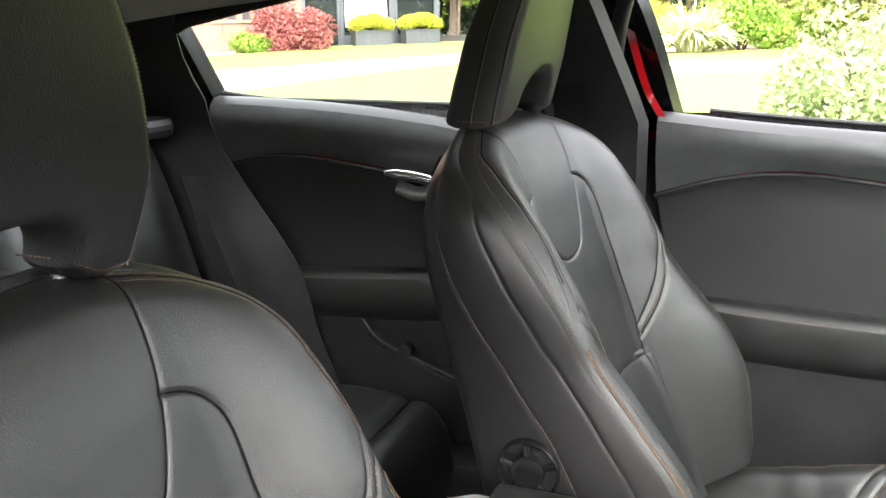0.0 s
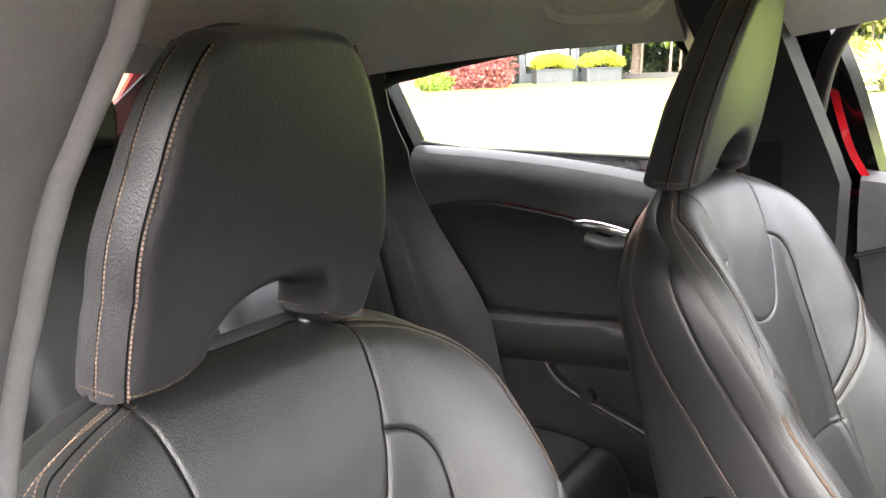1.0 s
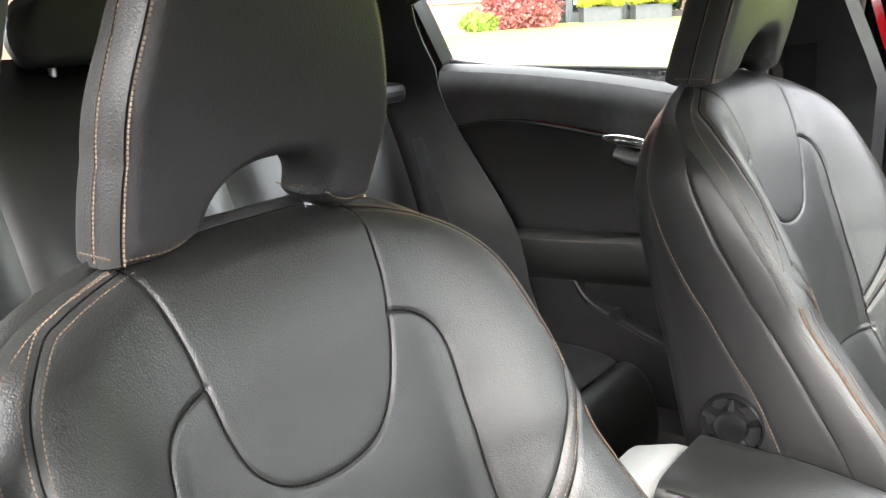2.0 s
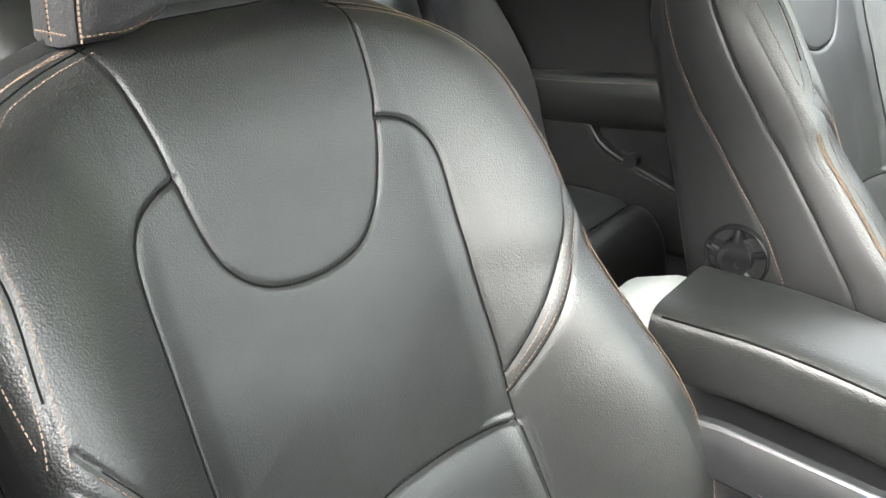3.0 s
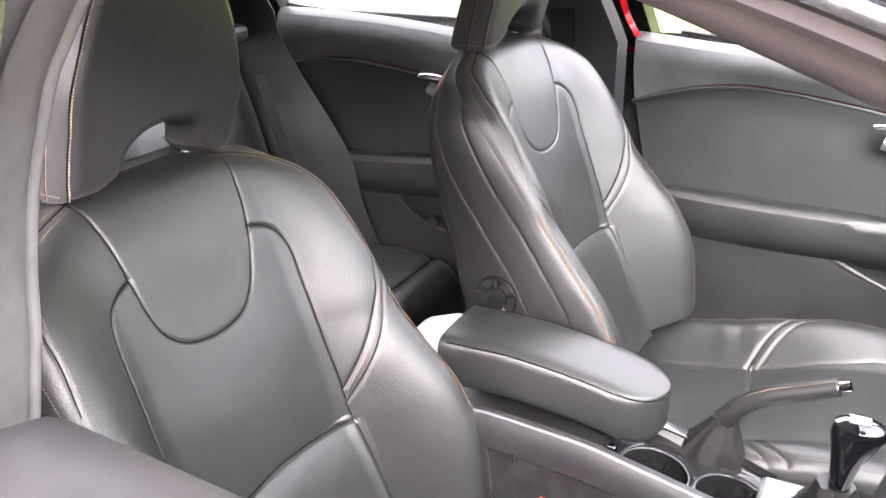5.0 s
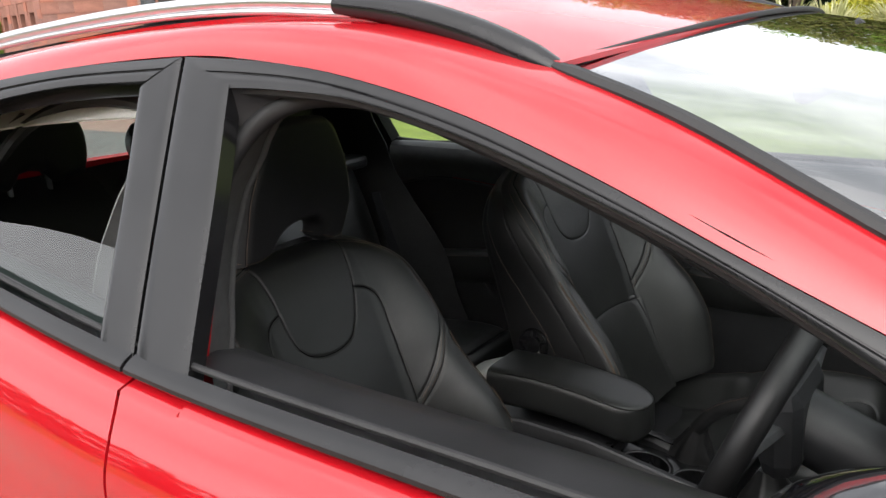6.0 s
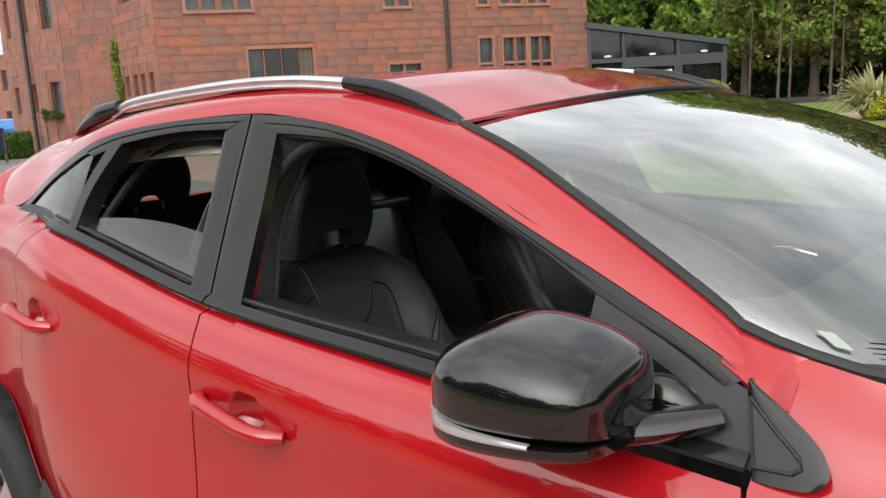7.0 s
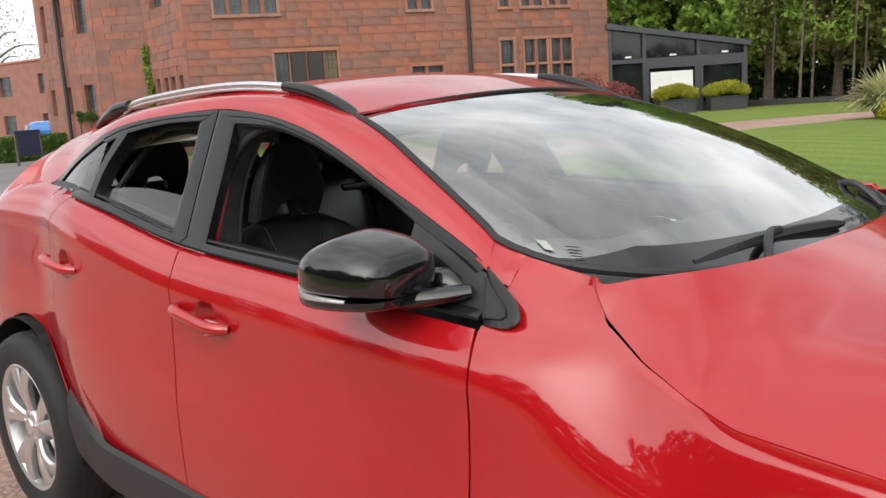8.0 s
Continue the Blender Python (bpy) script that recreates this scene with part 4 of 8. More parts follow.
SEAMS = ((U_SEAM, 0.0028), (PANEL, 0.0026), (PANEL_OUTER, 0.0026), (CROSS, 0.0036), (BAND_A, 0.0026), (BAND_A * (-1, 1), 0.0026), (BAND_B, 0.0026), (BAND_B * (-1, 1), 0.0026), (EDGE_IN, 0.0013), (EDGE_IN * (-1, 1), 0.0013))


def seat_front(U, V):
    """Height of the backrest's face above its plane."""
    a = np.abs(U)
    W = seat_w(V)
    hb = smooth_interp(V, RIDGE_V, RIDGE_N)
    q = np.clip((a - 0.118) / np.maximum(W - 0.03 - 0.118, 0.03), 0, 1)
    n = hb * (q * q * (3 - 2 * q)) - 0.006 * (1 - np.clip(a / 0.13, 0, 1) ** 2)
    mid = np.clip(1.25 - a / 0.155, 0, 1)
    # the lumbar cushion swells below its seam
    low = np.clip(0.158 - V, 0, 0.3)
    n = n + (0.014 * (1 - np.exp(-low / 0.03)) + 0.1 * low) * np.clip((0.149 - a) / 0.016, 0, 1)
    n = n + 0.008 * np.exp(-((V - 0.24) / 0.09) ** 2) * mid
    n = n - 0.02 * np.clip((V - 0.42) / 0.12, 0, 1) ** 2
    # rolled rim
    r = np.interp(V, [0.25, 0.36, 0.5], [0.017, 0.026, 0.034])
    e = np.clip(1 - near_line(U, V, OUTLINE) / r, 0, 1)
    n = n - r * (1 - np.sqrt(1 - 0.995 * e * e))
    # the panels are stuffed: a narrow crease with a soft shoulder on both sides
    for seam, depth in SEAMS:
        d = near_line(U, V, seam)
        fade = np.clip((V - 0.325) / 0.05, 0, 1) if len(seam) == len(EDGE_IN) else np.clip((W - a - 0.006) / 0.014, 0, 1)
        n = n - fade * depth * (0.72 * np.exp(-((d / 0.0023) ** 2)) + 0.28 * np.exp(-d / 0.006))
    # slack in the leather
    n = n + 0.0004 * np.sin(31 * U + 17 * V) * np.sin(43 * V - 9 * U + 1.3) + 0.0002 * np.sin(83 * U - 37 * V) * np.sin(71 * V + 22 * U)
    return n


def seat_xyz(u, v, n):
    return np.stack([-SA * v + CA * n, u, CA * v + SA * n], axis=-1)


def on_seat(pts, lift=0.0):
    p = np.asarray(pts, float)
    return seat_xyz(p[:, 0], p[:, 1], seat_front(p[:, 0], p[:, 1]) + lift)


def beside(pts, off):
    """A line shifted sideways by off within its plane."""
    p = np.asarray(pts, float)
    t = np.gradient(p, axis=0)
    t /= np.linalg.norm(t, axis=1, keepdims=True) + 1e-12
    return p + off * np.column_stack([-t[:, 1], t[:, 0]])


def pillow(name, U, V, base, thick_f, thick_b, r, edge, mat, parent, label, place):
    """A stuffed shape over a sheet of (U, V): edge is the distance to the outline, r the rounding."""
    p = np.sqrt(1 - (1 - np.clip(edge / r, 0, 1)) ** 2)
    F, B = base + thick_f * p, base - thick_b * p
    m, n = U.shape
    vf, vb = place(U, V, F).reshape(-1, 3), place(U, V, B).reshape(-1, 3)
    f = quads(m, n) + [tuple(m * n + i for i in reversed(q)) for q in quads(m, n)]
    return mesh(name, np.vstack([vf, vb]), f, mat, parent, label)


BACK_V, BACK_N = [-0.08, 0.2, 0.3, 0.44, 0.5, 0.545], [-0.092, -0.087, -0.083, -0.073, -0.062, -0.052]
# seams along the side panel: distance above the backrest's plane by height
SIDE_SEAMS = (("brown", [-0.08, 0.13, 0.2, 0.283, 0.345, 0.4, 0.458, 0.52], [0.05, 0.011, -0.006, -0.033, -0.052, -0.064, -0.068, -0.05]), ("dark", [-0.08, 0.09, 0.15, 0.223, 0.314, 0.37, 0.43, 0.49, 0.53], [0.085, 0.074, 0.064, 0.04, 0.011, -0.004, -0.016, -0.02, -0.02]))
# headrest outline: half width by height above its foot
HEAD_Z, HEAD_W = [0, 0.03, 0.07, 0.11, 0.15, 0.18, 0.205, 0.222, 0.234, 0.24], [0.121, 0.126, 0.129, 0.124, 0.112, 0.1, 0.087, 0.075, 0.06, 0.042]
HEAD_FOOT, HEAD_TOP, ARCH = 0.498, 0.24, 0.056


def head_half(z):
    return smooth_interp(z, HEAD_Z, HEAD_W)


def headrest(seat):
    """A tall shield-shaped headrest with an arched notch between its two legs."""
    k = 0.5 - 0.5 * np.cos(np.linspace(0, np.pi, 26))
    arch_u = ARCH * np.sin(np.linspace(-np.pi / 2, np.pi / 2, 41))
    leg = ARCH + (head_half(0.0) - ARCH) * k[1:]
    su = np.r_[-leg[::-1], arch_u, leg]
    bot = np.where(np.abs(su) < ARCH, 0.016 + 0.04 * np.clip(1 - (np.abs(su) / ARCH) ** 2.6, 0, 1) ** 0.5, 0.016 * np.clip(1 - (np.abs(su) - ARCH) / 0.04, 0, 1) ** 2)
    top = HEAD_TOP - 0.004 * (np.abs(su) / 0.12) ** 2
    T = (0.5 - 0.5 * np.cos(np.linspace(0, np.pi, 60)))[:, None]
    Z = bot[None] + T * (top - bot)[None]
    U = su[None] * head_half(Z) / head_half(0.0)
    loop = np.vstack([np.column_stack([U[0], Z[0]]), np.column_stack([U[:, -1], Z[:, -1]]), np.column_stack([U[-1, ::-1], Z[-1, ::-1]]), np.column_stack([U[::-1, 0], Z[::-1, 0]])])
    keep = np.r_[True, np.linalg.norm(np.diff(loop, axis=0), axis=1) > 1e-6]
    loop = loop[keep]

    def full(edge, r=0.017):
        return (1 - (1 - np.clip(edge / r, 0, 1)) ** 2.6) ** (1 / 2.6)

    def middle(u, z):
        return -0.203 + 0.21 * z - 0.7 * u**2

    def sway(z):
        return np.interp(z, [0, 0.07, 0.15, 0.24], [0.005, 0.018, 0.013, 0.0])

    tf, tb = 0.031, np.interp(Z, [0, 0.1, 0.24], [0.038, 0.034, 0.02])
    p = full(near_line(U, Z, loop))
    F, B = middle(U, Z) + tf * p, middle(U, Z) - tb * p
    m, n = U.shape
    v = np.vstack([np.stack([F, U + sway(Z), Z + HEAD_FOOT], -1).reshape(-1, 3), np.stack([B, U + sway(Z), Z + HEAD_FOOT], -1).reshape(-1, 3)])
    f = [tuple(reversed(q)) for q in quads(m, n)] + [tuple(m * n + i for i in q) for q in quads(m, n)]
    hr = mesh("headrest", v, f, HEAD_LEATHER, seat, "black leather shield headrest with an arched notch")
    zz = np.linspace(0.004, 0.226, 90)

    def rim(sg, level):
        """A line along the headrest's side wall; level 1 is the front face, 0 the middle, -1 the back."""
        e = 0.017 * (1 - (1 - abs(level) ** 2.6) ** (1 / 2.6))
        w = (head_half(zz) - e) * sg
        return np.column_stack([middle(w, zz) + (tf if level > 0 else 0.03) * level, w + sg * 0.0006 + sway(zz), zz + HEAD_FOOT])

    for sg in (-1, 1):
        for level in (0.86, 0.05):
            stitches("stitching", rim(sg, level), THREAD, hr, "beige headrest seam", 0.0026, 0.0008, 0.0009 if level > 0.5 else 0.0007)
            tube("seam_thread", rim(sg, level - 0.07) - (0, sg * 0.0006, 0), 0.0007, THREAD_AND_SHADE, hr, "crease shade drawn as a dark line", 5)
        uu = np.linspace(ARCH + 0.006, head_half(0.0) - 0.004, 30)
        zh = 0.008 + 0.016 * np.clip(1 - (uu - ARCH) / 0.04, 0, 1) ** 2
        ed = near_line(uu, zh, loop)
        stitches("stitching", np.column_stack([middle(uu, zh) + tf * full(ed) + 0.0006, sg * uu + 0.006, HEAD_FOOT + zh]), THREAD, hr, "beige headrest hem", 0.0028, 0.0008, 0.0008)
        lv = np.linspace(-0.6, 0.6, 20)
        stitches("stitching", np.column_stack([-0.2 - 0.7 * 0.0146 + 0.03 * lv, np.full(20, sg * (head_half(0.009) + 0.0004) + 0.0065), np.full(20, HEAD_FOOT + 0.009)]), THREAD, hr, "beige headrest hem", 0.0028, 0.0008, 0.0008)
        stitches("stitching", np.column_stack([-0.212 + 0.026 * lv, np.full(20, sg * (ARCH - 0.0006) + 0.0065), np.full(20, HEAD_FOOT + 0.024)]), THREAD, hr, "beige headrest hem", 0.0028, 0.0008, 0.0008)
        tube("headrest_post", [(-0.215, sg * 0.085, 0.46), (-0.215, sg * 0.085, 0.51)], 0.006, SATIN_METAL, seat, "steel headrest post", 10)


def front_seat(at, label):
    seat = thing("bucket_seat", label, "seat", "front seats", at)
    # backrest face
    vs = np.r_[np.arange(-0.08, 0.49, 0.0012), np.linspace(0.49, 0.545, 50)]
    s = np.linspace(-1, 1, 441)
    U, V = np.outer(seat_w(vs), s), np.repeat(vs[:, None], len(s), 1)
    N = seat_front(U, V)
    grid("backrest", seat_xyz(U, V, N), LEATHER, seat, "black leather backrest with a U-shaped shoulder panel", flip=True)
    # sides, top roll and back: swept back from the face's outline
    ol = curve(OUTLINE, 420)
    t = np.gradient(ol, axis=0)
    t /= np.linalg.norm(t, axis=1, keepdims=True)
    out = np.column_stack([t[:, 1], -t[:, 0]])
    n0, nb = seat_front(ol[:, 0], ol[:, 1]), np.interp(ol[:, 1], BACK_V, BACK_N)
    q = np.linspace(0, 1, 64)[None]
    n_side = n0[:, None] + (nb - n0)[:, None] * q
    push = 0.009 * np.sin(np.pi * q) ** 0.8 + 0 * n_side
    for _, sv, sn in SIDE_SEAMS:
        d = np.abs(n_side - np.interp(ol[:, 1], sv, sn)[:, None])
        push = push - (0.0009 * np.exp(-((d / 0.002) ** 2)) + 0.0002 * np.exp(-d / 0.005)) * (ol[:, 1] < 0.5)[:, None]
    a = np.linspace(0.1, 1, 8)[None] * np.pi / 2
    n_back = nb[:, None] - 0.024 * np.sin(a)
    push_back = -0.03 * (1 - np.cos(a)) + 0 * n_back
    n_all, p_all = np.hstack([n_side, n_back]), np.hstack([push, push_back])
    R = np.stack([ol[:, :1] + out[:, :1] * p_all, ol[:, 1:] + out[:, 1:] * p_all, n_all], -1)
    X = seat_xyz(R[..., 0], R[..., 1], R[..., 2])
    high = int(np.argmax(ol[:, 1] > 0.5))
    grid("side_panel", X[: high + 1], LEATHER_DARK, seat, "black leather side panel with seams", flip=False)
    grid("side_panel", X[-high - 1 :], LEATHER_DARK, seat, "black leather side panel with seams", flip=False)
    grid("top_edge", X[high:-high], LEATHER, seat, "rolled leather top edge", flip=False)
    bv = np.linspace(-0.08, 0.52, 40)
    bs = np.linspace(-1, 1, 21)
    bw = np.minimum(seat_w(bv) - 0.028, 0.225)
    bn = np.interp(bv, BACK_V, BACK_N)[:, None] - 0.0235 - 0.012 * (1 - bs[None] ** 2)
    grid("back_panel", seat_xyz(np.outer(bw, bs), np.repeat(bv[:, None], 21, 1), bn), LEATHER_DARK, seat, "black back panel")
    for sg in (-1, 1):
        rows = range(4, high - 6)
        side = (lambda i: i) if sg > 0 else (lambda i: len(ol) - 1 - i)
        for nm, sv, sn in SIDE_SEAMS:
            pts = []
            for i in rows:
                j = side(i)
                c = int(np.abs(n_side[j] - np.interp(ol[j, 1], sv, sn)).argmin())
                pts.append(X[j, c] + np.array([0, sg * 0.0007, 0]))
            if nm == "brown":
                stitches("stitching", curve(pts[::6], 160), THREAD, seat, "beige stitched seam", 0.0032, 0.0012, 0.0005)
            else:
                tube("seam_thread", curve(pts[::6], 120), 0.0008, THREAD_AND_SHADE, seat, "crease shade drawn as a dark line", 5)
        # woven zip along the lower front edge
        zv = np.linspace(-0.07, 0.29, 110)
        za, zb = (on_seat(np.column_stack([sg * (seat_w(zv) - e), zv]), 0.0012) for e in (0.0052, 0.0026))
        grid("side_zip", np.array([za, zb]), ORANGE_THREAD, seat, "orange-brown woven zip band", thick=0.001, flip=sg < 0)
        stitches("zip_teeth", (za + zb) / 2 + (0.0004, sg * 0.0003, 0.0006), THREAD, seat, "pale zip teeth", 0.0014, 0.0012, 0.0007)
        stitches("stitching", on_seat(np.column_stack([sg * (seat_w(zv) - 0.0125), zv]), 0.0005), THREAD, seat, "beige stitched edge", 0.0034, 0.0012, 0.00045)
        # double seam round the shoulder
        for off in (-0.0042, 0.0042):
            stitches("stitching", on_seat(beside(EDGE_IN, off)[6:] * (sg, 1), 0.0005), THREAD, seat, "beige double seam", 0.003, 0.001, 0.0005)
        tube("seam_thread", on_seat(EDGE_IN[14:] * (sg, 1), 0.0), 0.0008, THREAD_AND_SHADE, seat, "crease shade drawn as a dark line", 5)
        ev = np.linspace(0.34, 0.5405, 90)
        rim_line = np.column_stack([seat_w(ev), ev])
        rim_in = min(beside(rim_line, -0.0045), beside(rim_line, 0.0045), key=lambda p: p[:, 0].sum())
        stitches("stitching", on_seat(rim_in * (sg, 1), 0.0006), THREAD, seat, "beige stitched edge", 0.003, 0.001, 0.0005)
        for band, off in ((BAND_A, -0.0034), (BAND_B, 0.0034)):
            stitches("stitching", on_seat(beside(band, off)[:-3] * (sg, 1), 0.0005), THREAD, seat, "beige double seam", 0.0034, 0.0012, 0.00045)
            tube("seam_thread", on_seat(band[:-3] * (sg, 1), -0.0002), 0.0008, THREAD_AND_SHADE, seat, "crease shade drawn as a dark line", 5)
    # dark tubes sunk in the creases paint their shade
    for sm in (PANEL, PANEL_OUTER, U_SEAM[1:-1], CROSS):
        tube("seam_thread", on_seat(sm, 0.0001), 0.0012, THREAD_AND_SHADE, seat, "crease shade drawn as a dark line", 5)
    headrest(seat)
    # cushion: a hollow middle between bolsters that rise towards the front
    s, t = np.linspace(-1, 1, 221), np.linspace(0, 1, 201)
    S, T = np.meshgrid(s, t)
    hw = smooth_interp(T, [0, 0.2, 0.6, 0.85, 1], [0.24, 0.25, 0.253, 0.248, 0.232])
    CU, CX = S * hw, -0.03 + 0.57 * T
    a = np.abs(CU)
    zb = smooth_interp(CX, [-0.03, 0.05, 0.18, 0.28, 0.37, 0.46, 0.54], [-0.092, -0.072, -0.046, -0.022, -0.004, -0.002, -0.012])
    q = np.clip((a - 0.115) / 0.1, 0, 1)
    z = zb - 0.056 * (1 - q * q * (3 - 2 * q)) * np.interp(CX, [0, 0.3, 0.5], [1, 1, 0.55])
    cs = [curve([(0.135, -0.03), (0.135, 0.15), (0.131, 0.27), (0.14, 0.4), (0.15, 0.46), (0.13, 0.5), (0, 0.505), (-0.13, 0.5), (-0.15, 0.46), (-0.14, 0.4), (-0.131, 0.27), (-0.135, 0.15), (-0.135, -0.03)], 130)]
    cs += [curve([(-0.132, 0.252), (0, 0.262), (0.132, 0.252)], 20)]
    bands = [curve([(0.132, 0.262), (0.17, 0.283), (0.21, 0.315), (0.245, 0.35)], 24), curve([(0.133, 0.243), (0.173, 0.262), (0.215, 0.292), (0.25, 0.326)], 24)]
    cs += bands + [b * (-1, 1) for b in bands]
    for c in cs:
        d = near_line(CU, CX, c)
        z = z - 0.0026 * np.exp(-((d / 0.0026) ** 2)) - 0.0024 * np.exp(-d / 0.008)
    # creases in the leather of the bolsters
    z = z + 0.0016 * np.sin(CX * 95 + 14 * CU) * np.exp(-((CX - 0.2) / 0.05) ** 2) * np.clip((a - 0.13) / 0.05, 0, 1)
    z = z + 0.0008 * np.sin(CU * 60 + 6 * CX) * np.exp(-((CX - 0.1) / 0.12) ** 2)
    e = np.clip((a - (hw - 0.03)) / 0.03, 0, 1)
    z = z - 0.03 * (1 - np.sqrt(1 - 0.999 * e * e))
    f = np.clip((T - 0.88) / 0.12, 0, 1)
    z = z - 0.07 * (1 - np.sqrt(1 - 0.999 * f * f))
    rng = np.stack([CX, CU, z], axis=-1)
    grid("seat_cushion", rng, LEATHER, seat, "black leather seat cushion with side bolsters", flip=True)

    def on_cushion(p):
        i = np.clip(np.round((p[:, 1] + 0.03) / 0.57 * 200), 0, 200).astype(int)
        j = [int(np.abs(CU[k] - u).argmin()) for k, u in zip(i, p[:, 0])]
        return curve(np.column_stack([p[:, 1], p[:, 0], z[i, j] + 0.0012])[::3], 60)

    for sg in (-1, 1):
        col = rng[:, -1 if sg > 0 else 0]
        wall = np.array([col + (0, 0, -h * 1.0) + (0, sg * b, 0) for h, b in ((0, 0), (0.015, 0.004), (0.06, 0.004), (0.12, -0.004), (0.17, -0.02))])
        grid("cushion_side", wall, LEATHER_DARK, seat, "black cushion side", flip=sg > 0)
        tube("side_zip", col[12:182:2] + (0, sg * 0.004, -0.012), 0.0032, ORANGE_THREAD, seat, "orange-brown woven zip edge", 6)
        stitches("zip_teeth", col[12:182] + (0, sg * 0.0072, -0.012), THREAD, seat, "pale zip teeth", 0.0022, 0.0012, 0.0011)
        stitches("stitching", rng[8:180, 213 if sg > 0 else 7] + (0, 0, 0.0008), THREAD, seat, "beige stitched edge")
        for band, off in zip(bands, (0.0034, -0.0034)):
            stitches("stitching", on_cushion(beside(band, off) * (sg, 1)), THREAD, seat, "beige double seam")
    fr = rng[-1]
    grid("cushion_front", np.array([fr, fr + (0.004, 0, -0.05), fr + (-0.03, 0, -0.1)]), LEATHER_DARK, seat, "black cushion front")
    box("seat_base", -0.02, 0.4, -0.22, 0.22, -0.36, -0.12, HARD_PLASTIC, seat, "black seat base and rails", 0.01)
    # recliner wheels on both sides: a shallow round cup with a three-armed grip
    for sg in (-1, 1):
        c = np.array(seat_xyz(np.array([sg * 0.2665]), np.array([0.178]), np.array([-0.038]))[0])
        kn = thing("recliner_wheel", "", "")
        kn.parent = seat
        ang = np.linspace(0, 2 * np.pi, 48, endpoint=False)

        def ring(r, y):
            return np.column_stack([c[0] + r * np.cos(ang), np.full(48, c[1] + sg * y), c[2] + r * np.sin(ang)])

        loft("wheel_body", [ring(r, y) for r, y in ((0.0345, -0.016), (0.035, 0.001), (0.0335, 0.0035), (0.0315, 0.002), (0.0305, -0.004), (0.006, -0.005))], BLACK_SATIN, kn, "black plastic recliner cup")
        loft("wheel_cap", [ring(r, y) for r, y in ((0.0185, -0.006), (0.0185, 0.004), (0.0175, 0.0062), (0.015, 0.0068), (0.0005, 0.0068))], BLACK_SATIN, kn, "round centre cap")
        for k in range(5):
            b = 0.35 + k * np.pi * 2 / 5
            p = [(c[0] + r * math.cos(b), c[1] + sg * 0.001, c[2] + r * math.sin(b)) for r in (0.015, 0.0315)]
            tube("wheel_rib", p, 0.0042, BLACK_SATIN, kn, "raised grip arm", 8)
    return seat


driver_seat = front_seat((-1.5911, -0.306, 0.55), "black leather driver seat with beige stitching and a shield headrest")
passenger_seat = copy_thing(driver_seat, pose(-1.459, 0.388, 0.605))
tagged(passenger_seat, "black leather passenger seat with beige stitching and orange side zips")

# ---- rear bench ----
bench = thing("rear_bench", "black leather rear bench with creased cushions and headrests", "bench", at=(-2.2, 0.0, 0.4))
ROLLS = np.vstack([curve([(-0.28, 0.235), (-0.1, 0.213), (0.1, 0.211), (0.22, 0.217), (0.29, 0.213), (0.313, 0.203)], 40), curve([(0.316, 0.201), (0.33, 0.208), (0.356, 0.2), (0.38, 0.17), (0.392, 0.125), (0.393, 0.08), (0.38, 0.03), (0.35, -0.01)], 36)])
for y0, y1 in ((-0.62, -0.2), (-0.19, 0.15), (0.16, 0.575)):
    s = np.sin(np.linspace(-1, 1, 61) * np.pi / 2)
    hw = (y1 - y0) / 2
    S, X = np.meshgrid(s, ROLLS[:, 0], indexing="xy")
    Z = np.repeat(ROLLS[:, 1:], 61, 1)
    X = X - (0.1 if y0 < 0.1 else 0.0) * np.clip((X + 0.28) / 0.66, 0, 1)
    e = np.clip((np.abs(S) - 0.78) / 0.22, 0, 1)
    r = 1 - np.sqrt(1 - 0.999 * e * e)
    X, Z = X - 0.05 * r * np.clip((X + 0.1) / 0.4, 0, 1), Z - 0.045 * r
    # slack creases running back from the front roll
    Z = Z + 0.0003 * np.sin(S * 17 + X * 25) * np.exp(-((X - 0.2) / 0.09) ** 2) + 0.0002 * np.sin(S * 31 - X * 40) * np.exp(-((X - 0.3) / 0.06) ** 2)
    U = S * hw + (y0 + y1) / 2
    P = np.stack([X, U, Z], -1)
    grid("bench_cushion", P, BENCH_LEATHER, bench, "creased black leather bench cushion with a rolled front", flip=True)
    tube("seam_thread", P[39] + (0.001, 0, 0.0004), 0.001, THREAD_AND_SHADE, bench, "cushion crease shade drawn as a dark line", 5)
    s = np.linspace(-1, 1, 41)
    bz = np.linspace(0.2, 0.68, 30)
    BZ, BS = np.meshgrid(bz, s, indexing="ij")
    bx = -0.18 - 0.35 * (BZ - 0.2) + 0.02 * np.sin(np.pi * (BZ - 0.2) / 0.5) - 0.03 * np.clip((np.abs(BS) - 0.7) / 0.3, 0, 1) ** 2 - 0.05 * np.clip((BZ - 0.62) / 0.06, 0, 1) ** 2
    grid("bench_back", np.stack([bx, BS * hw + (y0 + y1) / 2, BZ], -1), BENCH_LEATHER, bench, "black leather bench back", flip=True, thick=0.09)
